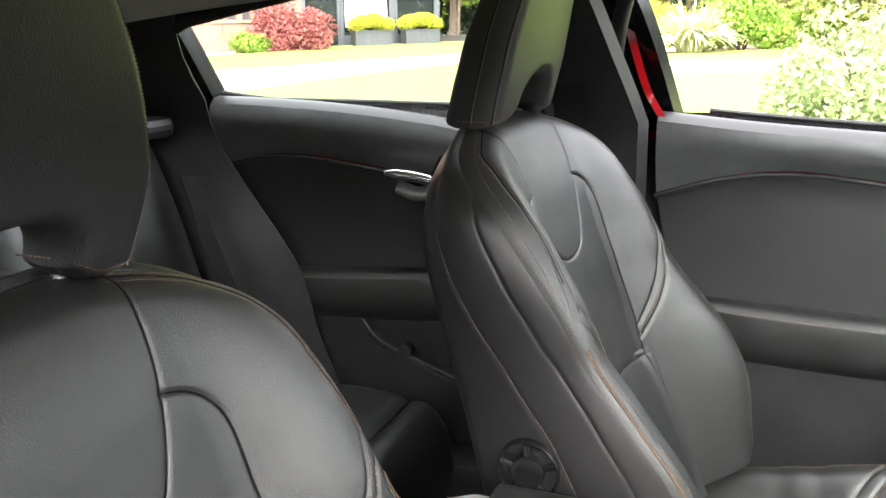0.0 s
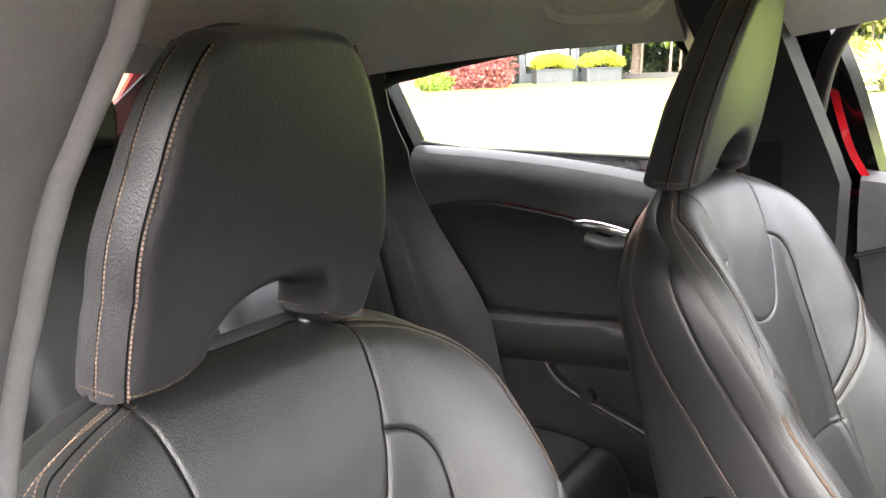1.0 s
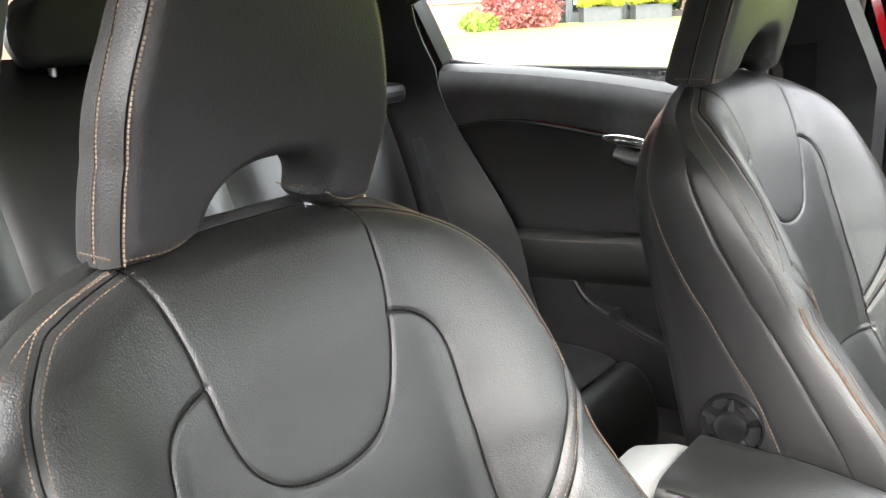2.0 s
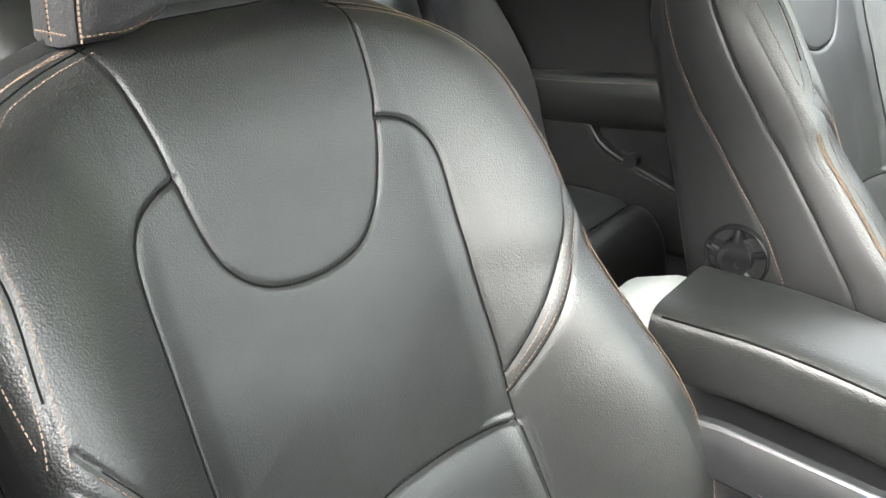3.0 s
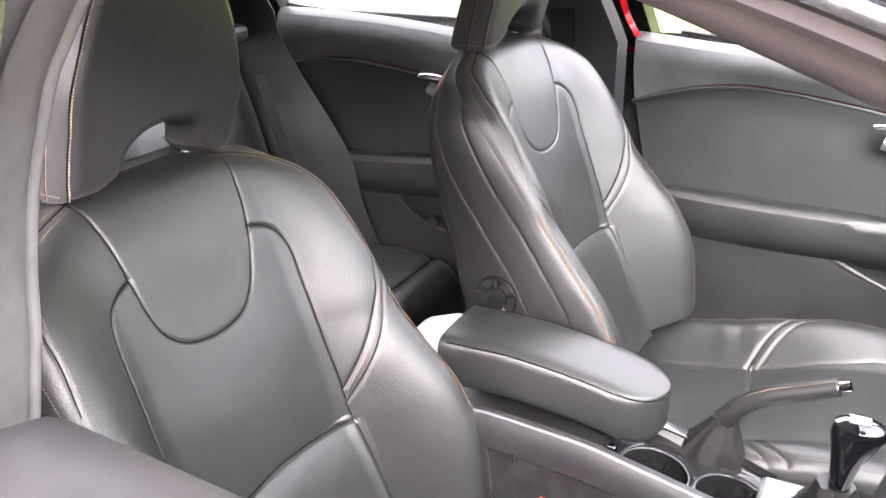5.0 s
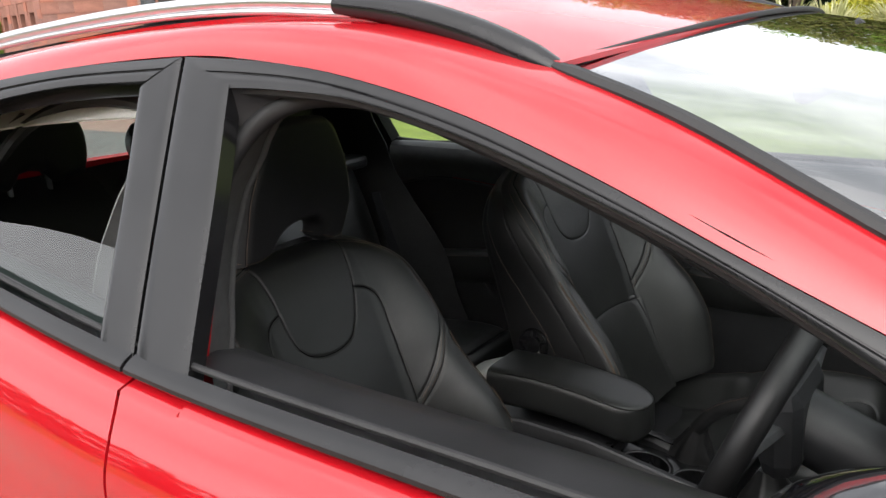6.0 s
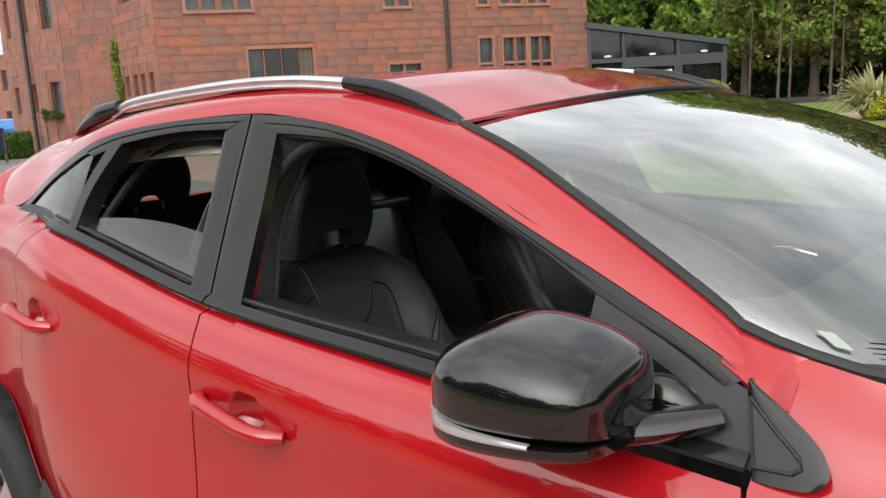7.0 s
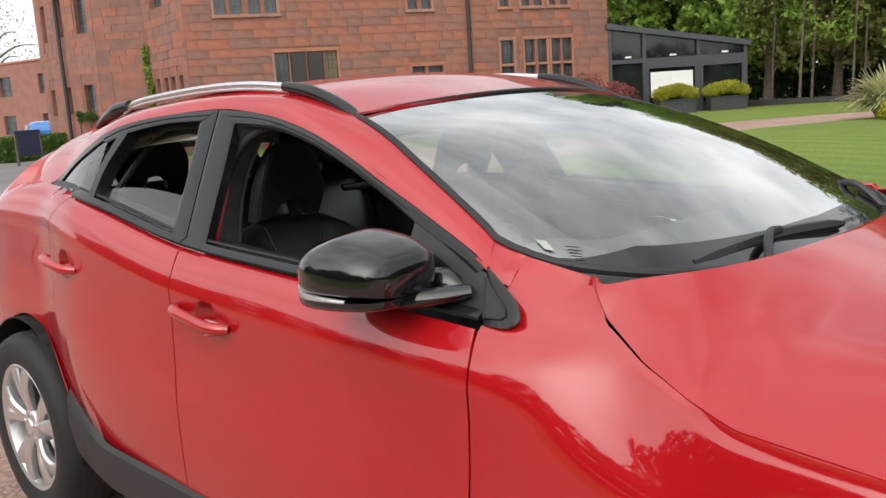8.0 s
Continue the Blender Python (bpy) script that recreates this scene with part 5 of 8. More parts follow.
for yc in (-0.365, 0.0, 0.37):
    small = yc == 0
    s, t = np.linspace(-1, 1, 41), np.linspace(0, 1, 31)
    S, T = np.meshgrid(s, t)
    hw = (0.145 if not small else 0.1) * smooth_interp(T, [0, 0.3, 0.6, 0.85, 1], [0.86, 1, 1, 0.84, 0.55])
    bot = np.interp(np.abs(s), [0, 0.25, 0.35, 0.45, 1], [0.035, 0.03, 0.012, 0, 0.01]) * (not small)
    top = (0.195 if not small else 0.12) - 0.02 * np.abs(s) ** 2.5
    HU, HV = S * hw, bot[None] + T * (top - bot)[None]
    edge = np.minimum(np.minimum((1 - np.abs(S)) * hw, T * 0.15), (1 - T) * 0.15)
    pillow("bench_headrest", HU, HV, -0.6 * HU**2, 0.035, 0.045, 0.025, edge, HEAD_LEATHER, bench, "black rear headrest", lambda u, v, n, c=yc: np.stack([-0.30 + n - 0.1 * v, u + c, 0.745 + v], -1))
    for sg in (-1, 1):
        tube("headrest_post", [(-0.31, yc + sg * 0.045, 0.64), (-0.31, yc + sg * 0.045, 0.78)], 0.006, SATIN_METAL, bench, sides=8)
# ---- door linings, pillars, floor and headliner ----


def lining_y(x, z):
    d = belt_z(x) - z
    return 0.76 - 0.028 * np.clip((0.06 - d) / 0.1, 0, 1) ** 2


for s in (-1, 1):
    doors = [o for o in car.children if o.name.startswith(("front_door", "rear_door"))]
    own_f = [o for o in doors if o.name.startswith("front_door")][0 if s < 0 else 1]
    own_r = [o for o in doors if o.name.startswith("rear_door")][0 if s < 0 else 1]
    for own, x0, x1, crease, arm in ((own_f, -1.475 - 0.05 * (s > 0), -0.57, [(-1.475 - 0.05 * (s > 0), 0.945), (-1.43, 0.975), (-1.34, 0.989), (-1.25, 0.987), (-1.1, 0.967), (-0.9, 0.93), (-0.57, 0.88)], (-1.44, -0.8, 0.765, 0.752)), (own_r, -2.4, -1.6, [(-2.4, 0.955), (-2.3, 0.975), (-2.2, 0.98), (-2.1, 0.971), (-1.98, 0.955), (-1.8, 0.925), (-1.6, 0.89)], (-2.25, -1.72, 0.742, 0.785))):
        sill = [(x, float(belt_z(x)) + (0.006 if s < 0 else float(np.interp(x, [-2.4, -1.7], [-0.115, -0.08])) if own is own_r else -0.004)) for x in np.linspace(x0, x1, 7)]
        lo = 0.3
        low_left = (x0 + (0.12 if own is own_r else 0.03), lo)
        # upper shelf band, rolled over at the sill
        b = coons(crease, sill, [crease[0], sill[0]], [crease[-1], sill[-1]], 40, 12)
        Y = np.vectorize(lining_y)(b[..., 0], b[..., 1]) - 0.026 * np.sin(np.linspace(0, np.pi * 0.75, 12))[:, None] ** 1.2
        ledge = 1.0 if s < 0 and own is own_f else 0.0
        Y = Y - 0.05 * ledge * np.linspace(0, 1, 12)[:, None]
        side = np.stack([b[..., 0], s * Y, b[..., 1] - 0.026 * ledge * np.linspace(0, 1, 12)[:, None]], -1)
        grid("lining_top", side, SOFT_PLASTIC, own, "satin black rolled top of the door lining", flip=s < 0, thick=0.004)
        edge = side[-1]
        lip = np.array([edge, edge + (0, s * 0.012, 0.010), edge + (0, s * (0.03 + 0.02 * ledge), 0.013 + 0.008 * ledge), edge + (0, s * (0.05 + 0.045 * ledge), 0.002 + 0.016 * ledge)])
        grid("sill_lip", lip, HARD_PLASTIC, own, "grained black window ledge", flip=s < 0)
        # dark insert
        arm_l, arm_r, az0, az1 = arm
        armc = [(x0 + 0.04, az0 - 0.005), (arm_l, az0), ((arm_l + arm_r) / 2, (az0 + az1) / 2), (arm_r, az1), (x1, az1 + 0.02)]
        ins = coons(armc, shifted(crease, 0, -0.006), [armc[0], shifted(crease, 0, -0.006)[0]], [armc[-1], shifted(crease, 0, -0.006)[-1]], 40, 16)
        Y = np.vectorize(lining_y)(ins[..., 0], ins[..., 1]) + 0.012 - 0.018 * np.sin(np.linspace(0, np.pi, 16))[:, None] * 0.4
        grid("door_insert", np.stack([ins[..., 0], s * Y, ins[..., 1]], -1), DOOR_CLOTH, own, "dark woven door insert", flip=s < 0, thick=0.004)
        # thin dark tube stands in for the shadow gap above the insert
        tube("insert_edge", np.column_stack([curve(crease, 40)[:, 0], np.full(40, s * 0.742), curve(crease, 40)[:, 1] - 0.003]), 0.0045, HARD_PLASTIC, own, "dark tube standing for the shadow gap above the insert", 6)
        # armrest
        rows = []
        for q in np.linspace(0, 1, 40):
            x = arm_l + (arm_r - arm_l) * q
            z = az0 + (az1 - az0) * q
            d = 0.06 * math.sin(math.pi * min(1, 0.12 + q * 0.9) ** 0.7) ** 0.5 if q < 1 else 0.02
            rows.append([(x, s * (0.775 - d * a), z + b) for a, b in ((0, 0.004), (0.4, 0.006), (0.8, 0.003), (0.97, -0.006), (1.0, -0.02), (0.97, -0.05), (0.85, -0.075), (0.5, -0.095), (0, -0.105))])
        R = np.array(rows).transpose(1, 0, 2)
        grid("armrest", R, LEATHER, own, "black leather door armrest", flip=s > 0, thick=0.003)
        stitches("armrest_stitching", R[3] + (0, -s * 0.002, 0.003), THREAD, own, "grey stitched seam", 0.004, 0.002, 0.0008)
        tube("armrest_pull", curve([(arm_r - 0.03, s * 0.72, az1 - 0.06), (arm_r + 0.02, s * 0.735, az1 - 0.02), (arm_r + 0.06, s * 0.75, az1 + 0.01)], 10), 0.012, SATIN_METAL, own, "satin metal pull trim", 8, 1.6)
        # lower panel: its front part stands proud below the curved mouth of the pocket
        if own is own_f:
            pk, hx, hz = curve([(-1.13, 0.69), (-1.08, 0.655), (-0.94, 0.603), (-0.7, 0.56)], 24), -1.02, 0.93
        else:
            pk, hx, hz = curve([(-2.1, 0.69), (-2.09, 0.672), (-2.05, 0.622), (-1.97, 0.59), (-1.87, 0.555), (-1.62, 0.465)], 24), -1.95, 0.95
            tube("lining_peg", [(-1.985, s * 0.755, 0.607), (-1.985, s * 0.735, 0.607)], 0.014, HARD_PLASTIC, own, "round black stud", 10)
        low = coons([low_left, (x1, lo)], armc, [low_left, armc[0]], [(x1, lo), armc[-1]], 140, 110)
        mouth = np.where(low[..., 0] < pk[0, 0], 0.72, np.interp(low[..., 0], pk[:, 0], pk[:, 1]))
        proud = np.clip((mouth - low[..., 1]) / 0.007 + 0.5, 0, 1)
        Y = np.vectorize(lining_y)(low[..., 0], low[..., 1]) + 0.008 - 0.026 * proud * proud * (3 - 2 * proud)
        grid("lining_lower", np.stack([low[..., 0], s * Y, low[..., 1]], -1), HARD_PLASTIC, own, "hard black lower door lining with a pocket", flip=s < 0, thick=0.004)
        py = np.vectorize(lining_y)(pk[:, 0], pk[:, 1]) - 0.013
        tube("pocket_edge", np.column_stack([pk[:, 0], s * py, pk[:, 1]]), 0.0065, HARD_PLASTIC, own, "rounded edge of the door pocket", 8)
        # inside handle
        tube("inside_handle", curve([(hx - 0.06, s * 0.73, hz + 0.008), (hx, s * 0.722, hz + 0.006), (hx + 0.06, s * 0.73, hz - 0.006)], 12), np.interp(np.linspace(0, 1, 12), [0, 0.2, 1], [0.007, 0.012, 0.009]), CHROME, own, "chrome inside door handle", 10)
        tube("handle_cup", curve([(hx - 0.04, s * 0.742, hz - 0.02), (hx + 0.0, s * 0.74, hz - 0.03), (hx + 0.05, s * 0.742, hz - 0.02)], 10), 0.014, SATIN_METAL, own, "satin metal handle surround", 10)

    # centre pillar: painted post, seal, and dark trim
    P = []
    for z in np.linspace(0.35, 1.38, 24):
        lean = (-0.06 if s < 0 else -0.11) * max(0, z - 1.07) / 0.33
        y = 0.75 - 0.5 * max(0, z - 1.07)
        P.append([(-1.475 + lean, s * (y + 0.0), z), (-1.475 + lean, s * (y - 0.035), z), (-1.485 + lean, s * (y - 0.05), z), (-1.62 + lean, s * (y - 0.055), z), (-1.64 + lean, s * (y - 0.035), z), (-1.64 + lean, s * y, z)])
    P = np.array(P)
    P[..., 0] -= 0.05 * (s > 0)
    jamb = P[15:20, :2] + (0, s * 0.012, 0)
    jamb[:, 1, 1] += s * 0.018
    if s < 0:
        grid("centre_pillar", jamb, RED, car, "red painted door jamb", flip=True, thick=0.003)
    trim = P[:, 1:].copy()
    trim[..., 1] -= s * np.array([0.004, 0.012, 0.012, 0.006, 0.0])
    trim[..., 0] += np.array([-0.012, -0.012, 0, -0.004, -0.002])
    if s > 0:
        grid("pillar_trim", trim, HARD_PLASTIC, car, "black pillar trim", flip=False, thick=0.003)
        strip = curve([(-1.605, 0.677, 1.3), (-1.588, 0.695, 1.253), (-1.549, 0.71, 1.126), (-1.522, 0.716, 1.075)], 16)
        grid("door_jamb", np.array([strip, strip + (0.012, 0.004, 0.0)]), RED, car, "red painted edge of the door opening", thick=0.004)
    arch_path = [(-1.54, 0.735, 0.5), (-1.546, 0.725, 1.0), (-1.538, 0.69, 1.15), (-1.518, 0.656, 1.25), (-1.486, 0.632, 1.305), (-1.44, 0.614, 1.335), (-1.38, 0.606, 1.345), (-1.3, 0.606, 1.338), (-1.2, 0.612, 1.31), (-1.0, 0.637, 1.238), (-0.72, 0.69, 1.125), (-0.6, 0.72, 1.05)]
    seal = curve(arch_path, 80) * (1, s, 1)
    seal[:, 0] -= 0.05 * (s > 0) * np.clip((-1.3 - seal[:, 0]) / 0.12, 0, 1)
    tube("door_seal", seal, 0.0125, RUBBER, car, "fat black rubber door seal", 12)
    if s < 0:
        # moulded pillar trim that curves forward into the roof, with a cloth-edged lip
        zs = np.linspace(0.4, 1.335, 44)
        xo = smooth_interp(zs, [0.4, 0.98, 1.116, 1.19, 1.231, 1.267, 1.308, 1.335], [0, 0, 0.008, 0.03, 0.048, 0.075, 0.1, 0.14])
        y_in = np.interp(zs, [0.9, 1.0, 1.1, 1.335], [0.6, 0.59, 0.545, 0.52])
        y_seal = np.interp(zs, [0.4, 1.0, 1.15, 1.25, 1.335], [0.735, 0.72, 0.685, 0.65, 0.61])
        lip_path = np.column_stack([-1.617 + xo, s * np.interp(zs, [0.9, 1.03, 1.335], [0.625, 0.595, 0.56]), zs])
        rows = []
        for k, z in enumerate(zs):
            ly = -lip_path[k, 1]
            pts = [(-1.56 + 0.75 * xo[k], y_seal[k]), (-1.585 + 0.9 * xo[k], (y_seal[k] + ly) / 2 + 0.008), (-1.612 + xo[k], ly + 0.004), (-1.628 + xo[k], ly - 0.006), (-1.665 + xo[k], y_in[k] + 0.006), (-1.72 + xo[k], y_in[k]), (-1.765 + xo[k], y_in[k] + 0.03), (-1.775 + xo[k], y_seal[k])]
            rows.append([(x, s * y, z) for x, y in curve(pts, 26)])
        grid("pillar_moulding", np.array(rows), PILLAR, car, "grey cloth-covered pillar moulding", flip=False, thick=0.003)
        tube("pillar_trim_lip", lip_path + (0.004, 0, 0), 0.005, PILLAR, car, "grey cloth edge of the pillar trim", 10)
        arc_in = curve(arch_path[2:8], 30) * (1, s, 1)
        corner = curve([(-1.535, 0.7, 1.15), (-1.52, 0.665, 1.3), (-1.502, 0.648, 1.358), (-1.44, 0.642, 1.358), (-1.3, 0.64, 1.343)], 30) * (1, s, 1)
        w = np.linspace(0, 1, 6)[:, None, None]
        grid("frame_corner", corner[None] * (1 - w) + arc_in[None] * w, HARD_PLASTIC, car, "black plate filling the corner of the door frame", flip=True, thick=0.003)
    seal = curve([(-1.66, 0.722, 0.5), (-1.66, 0.715, 1.07), (-1.68, 0.62, 1.3), (-1.8, 0.585, 1.345), (-2.0, 0.575, 1.33), (-2.12, 0.6, 1.27), (-2.2, 0.69, 1.12), (-2.3, 0.72, 0.95)], 50) * (1, s, 1)
    if s > 0:
        seal[:, 1] += 0.05 * np.clip((seal[:, 2] - 1.1) / 0.15, 0, 1)
        seal[:, 0], seal[:, 2] = far_side(seal[:, 0], seal[:, 2])
    tube("door_seal", seal, 0.011, RUBBER, car, "black rubber door seal", 8)
    for xa, xb in ((-1.72, -1.4), (-2.56, -2.2), (-0.62, -0.45)):
        box("jamb_panel", xa, xb, *sorted((s * 0.755, s * 0.77) if xa > -1 else (s * 0.78, s * 0.792)), 0.3, 1.0 if xa > -1 else (1.03 if s < 0 or xa > -2 else 1.075), CARPET, car, "dark inner body panel", 0.004)
    # belts on the far pillars
    if s > 0:
        st = curve([(-1.65, 0.632, 1.26), (-1.65, 0.655, 1.1), (-1.64, 0.668, 0.85), (-1.62, 0.66, 0.5)], 20)
        grid("belt_strap", np.array([st + (-0.024, 0, 0), st + (0.024, 0, 0)]), BELT, car, "dark grey seat belt webbing", thick=0.0015)
        st = curve([(-2.34, 0.58, 0.96), (-2.28, 0.56, 0.83), (-2.2, 0.55, 0.66)], 20)
        grid("belt_strap", np.array([st + (-0.004, -0.014, 0), st + (0.004, 0.014, 0)]), BELT, car, "dark grey rear belt webbing", thick=0.0015)
    # rear pillar trim
    out = curve([(-2.05, 0.33), (-2.16, 0.6), (-2.2, 0.76), (-2.31, 0.93), (-2.37, 1.03), (-2.33, 1.09), (-2.31, 1.18), (-2.2, 1.27), (-2.08, 1.325)], 26)
    inn = curve([(-2.3, 0.25), (-2.42, 0.5), (-2.5, 0.76), (-2.62, 0.93), (-2.68, 1.03), (-2.7, 1.09), (-2.7, 1.18), (-2.66, 1.27), (-2.6, 1.325)], 26)
    if s > 0:
        out = curve([(-2.05, 0.33), (-2.16, 0.6), (-2.2, 0.76), (-2.31, 0.93), (-2.37, 1.03), (-2.365, 1.075), (-2.38, 1.18), (-2.35, 1.28), (-2.3, 1.32)], 26)
        inn[:, 0] -= 0.12
    w = np.linspace(0, 1, 10)[:, None, None]
    Q = out[None] * (1 - w) + inn[None] * w
    Yq = np.interp(Q[..., 1], [0.3, 0.5, 1.05, 1.33], [0.735, 0.73, 0.7, 0.575]) - 0.1 * w[..., 0] - 0.02 * np.sin(np.pi * w[..., 0])
    grid("rear_pillar_trim", np.stack([Q[..., 0], s * Yq, Q[..., 1]], -1), HARD_PLASTIC, car, "black rear pillar trim", flip=s < 0, thick=0.004)
    box("parcel_ledge", -2.95, -2.42, *sorted((s * 0.45, s * 0.66)), 1.02, 1.06, HARD_PLASTIC, car, "black ledge beside the luggage cover", 0.015)
    grid("sill_trim", np.array([[(x, s * y, z) for x in np.linspace(-2.2, -0.55, 10)] for y, z in ((0.75, 0.4), (0.73, 0.44), (0.64, 0.44), (0.6, 0.36))]), HARD_PLASTIC, car, "black sill trim", flip=s > 0)
    # sun visor side: inner windscreen pillar
    A = np.array([p for p in RAIL_EDGE if p[0] > -1.12])
    A = curve(A, 24)
    grid("pillar_lining", np.array([A * (1, s, 1) + (0, -s * 0.012, -0.012), A * (1, s, 1) + (-0.02, s * 0.01, -0.035), A * (1, s, 1) + (-0.05, s * 0.028, -0.05)]), HEADLINER, car, "grey windscreen pillar lining", thick=0.004, flip=s > 0)

# headliner
v = np.linspace(-1, 1, 41)
rows = []
for x in np.linspace(-2.82, -1.12, 36):
    ye, ze = np.interp(x, RE[:, 0], RE[:, 1]), np.interp(x, RE[:, 0], RE[:, 2])
    row = []
    for t in v:
        drop = (0.085 + 0.035 * (t > 0)) * np.interp(x, [-1.6, -1.3], [1.0, 0.5]) * max(0, (abs(t) - 0.72) / 0.28) ** 2
        row.append((x, t * (ye + 0.05), ze - 0.03 + 0.036 * (1 - t * t) - drop))
    rows.append(row)
head = grid("headliner", rows, HEADLINER, None, flip=True, thick=0.004)
head.parent = car
head["label"] = "pale grey cloth roof lining"
for y in (-0.5, 0.5):
    tube("grab_handle", curve([(-1.95, y, 1.345), (-1.92, y * 0.98, 1.32), (-1.8, y * 0.98, 1.318), (-1.77, y, 1.345)], 12), 0.009, HEADLINER, car, "grey grab handle", 8)
box("roof_lamp", -1.45, -1.3, -0.07, 0.07, 1.385, 1.42, HEADLINER, car, "grey roof lamp console", 0.012)
# floor
box("cabin_floor", -2.9, -0.35, -0.72, 0.72, 0.28, 0.31, CARPET, car, "black carpet floor")
box("boot_cover", -3.1, -2.52, -0.45, 0.45, 0.98, 1.0, CARPET, car, "black luggage cover")
box("floor_tunnel", -2.1, -0.7, -0.12, 0.16, 0.3, 0.42, CARPET, car, "carpeted floor tunnel", 0.04)

# ---- centre console ----
con = thing("centre_console", "black console with leather armrest, handbrake, cup holders and gear lever", "console", at=(-1.3, 0.035, 0.3))
o = np.array(con.location)


def cl(pts):
    return np.asarray(pts, float) - o


# armrest lid: an oblong pad, rounded at its front
rings = []
for q in np.sin(np.linspace(0, 1, 48) * math.pi / 2):
    x = -1.572 + 0.305 * q
    zt = 0.762 - 0.008 * q - 0.062 * max(0, q - 0.25) ** 1.6
    yc = 0.036 + 0.022 * q
    hw = (0.066 - 0.004 * q) * (1 - 0.98 * max(0, (q - 0.76) / 0.24) ** 2.6) ** 0.5
    hh = 0.078 * (1 - max(0, (q - 0.86) / 0.14) ** 3 * 0.3)
    ang = np.linspace(0, 2 * np.pi, 40, endpoint=False)
    ca, sa = np.cos(ang), np.sin(ang)
    y = yc + hw * np.sign(ca) * np.abs(ca) ** 0.36
    z = zt - hh / 2 + hh / 2 * np.sign(sa) * np.abs(sa) ** 0.36
    rings.append(np.column_stack([np.full(40, x), y, z]))
arm = loft("console_armrest", cl(rings), LEATHER, con, "padded black leather armrest lid")
for j in (4, 16):
    pts = cl(np.array(rings)[1:45, j])
    tube("armrest_piping", pts, 0.0012, THREAD_AND_SHADE, con, "dark armrest seam", 6)
    stitches("armrest_seam", pts + (0, 0.005 if j == 16 else -0.005, 0.0012), THREAD_AND_SHADE, con, "stitched armrest seam", r=0.0006)
# pale rear cap
P = [[(x, y, 0.742 - 0.35 * max(0, -1.6 - x) - (0.004 if abs(y - 0.036) > 0.05 else 0)) for y in np.linspace(-0.024, 0.096, 7)] for x in np.linspace(-1.648, -1.566, 8)]
grid("rear_cap", cl(P), PALE, con, "pale satin cap behind the armrest", flip=True, thick=0.012)
# body
rows = []
for x in np.linspace(-1.68, -0.72, 40):
    zr = np.interp(x, [-1.68, -1.5, -1.34, -1.17, -1.0, -0.8, -0.72], [0.6, 0.68, 0.668, 0.632, 0.6, 0.6, 0.62])
    yl = -0.052
    rows.append([(x, yl - 0.004, zr - 0.05), (x, yl - 0.01, zr - 0.044), (x, yl - 0.0105, zr - 0.03), (x, yl - 0.008, zr - 0.012), (x, yl - 0.001, zr - 0.001), (x, yl + 0.008, zr), (x, yl + 0.016, zr - 0.006), (x, yl + 0.02, zr - 0.05)])
grid("console_side", cl(rows), HARD_PLASTIC, con, "black plastic console band with a raised rim", flip=False, thick=0.003)
rows = [[(p[0][0], -0.057 + 0.004 * q, 0.3 + (p[0][2] - 0.297) * q) for q in np.linspace(0, 1, 8)] for p in rows]
grid("console_carpet", cl(rows), CARPET, con, "black carpet on the console flank", flip=False, thick=0.003)
rows = []
for x in np.linspace(-1.68, -0.72, 40):
    zr = np.interp(x, [-1.68, -1.3, -1.12, -0.8, -0.72], [0.6, 0.625, 0.572, 0.58, 0.6])
    rows.append([(x, 0.135, 0.3), (x, 0.138, zr - 0.05), (x, 0.13, zr - 0.006), (x, 0.118, zr), (x, 0.104, zr), (x, 0.098, zr - 0.006), (x, 0.096, zr - 0.06)])
grid("console_side", cl(rows), HARD_PLASTIC, con, "black plastic console side with a raised rim", flip=True, thick=0.003)
edge = [(x, -0.0535, np.interp(x, [-1.68, -1.5, -1.34, -1.17, -1.0, -0.8, -0.72], [0.6, 0.68, 0.668, 0.632, 0.6, 0.6, 0.62]) + 0.0005) for x in np.linspace(-1.62, -0.74, 40)]
tube("console_edge", cl(edge), 0.0028, EDGE, con, "lighter grey edge of the console", 6)
box("console_box", -1.64 - o[0], -1.33 - o[0], -0.04 - o[1], 0.11 - o[1], 0.01, 0.335, HARD_PLASTIC, con, "black console box under the armrest", 0.01)
XT, YT = np.meshgrid(np.linspace(-1.34, -1.1, 121), np.linspace(-0.036, 0.096, 71), indexing="ij")
ZT = 0.612 - 0.13 * (XT + 1.34) - 0.01 * np.exp(-((YT - 0.03) / 0.05) ** 2)
for cx, cy, r in ((-1.272, 0.03, 0.043), (-1.17, 0.033, 0.043)):
    d = np.hypot(XT - cx, YT - cy)
    ZT = ZT - 0.07 * np.clip((r + 0.003 - d) / 0.006, 0, 1) ** 0.8 + 0.003 * np.exp(-(((d - r - 0.005) / 0.003) ** 2))
grid("cup_tray", cl(np.stack([XT, YT, ZT], -1)), BLACK_SATIN, con, "dark tray with two round cup wells", flip=False)
ang = np.linspace(0, 2 * np.pi, 41)
for cx, cy in ((-1.272, 0.03), (-1.17, 0.033)):
    rim_z = 0.6085 - 0.13 * (cx + 0.046 * np.cos(ang) + 1.34)
    tube("cup_ring", cl(np.column_stack([cx + 0.047 * np.cos(ang), cy + 0.047 * np.sin(ang), rim_z])), 0.0012, EDGE, con, "thin grey cup ring", 6)
box("tray_latch", -1.328 - o[0], -1.316 - o[0], -0.018 - o[1], -0.004 - o[1], 0.32, 0.352, CHROME, con, "small chrome latch", 0.002)
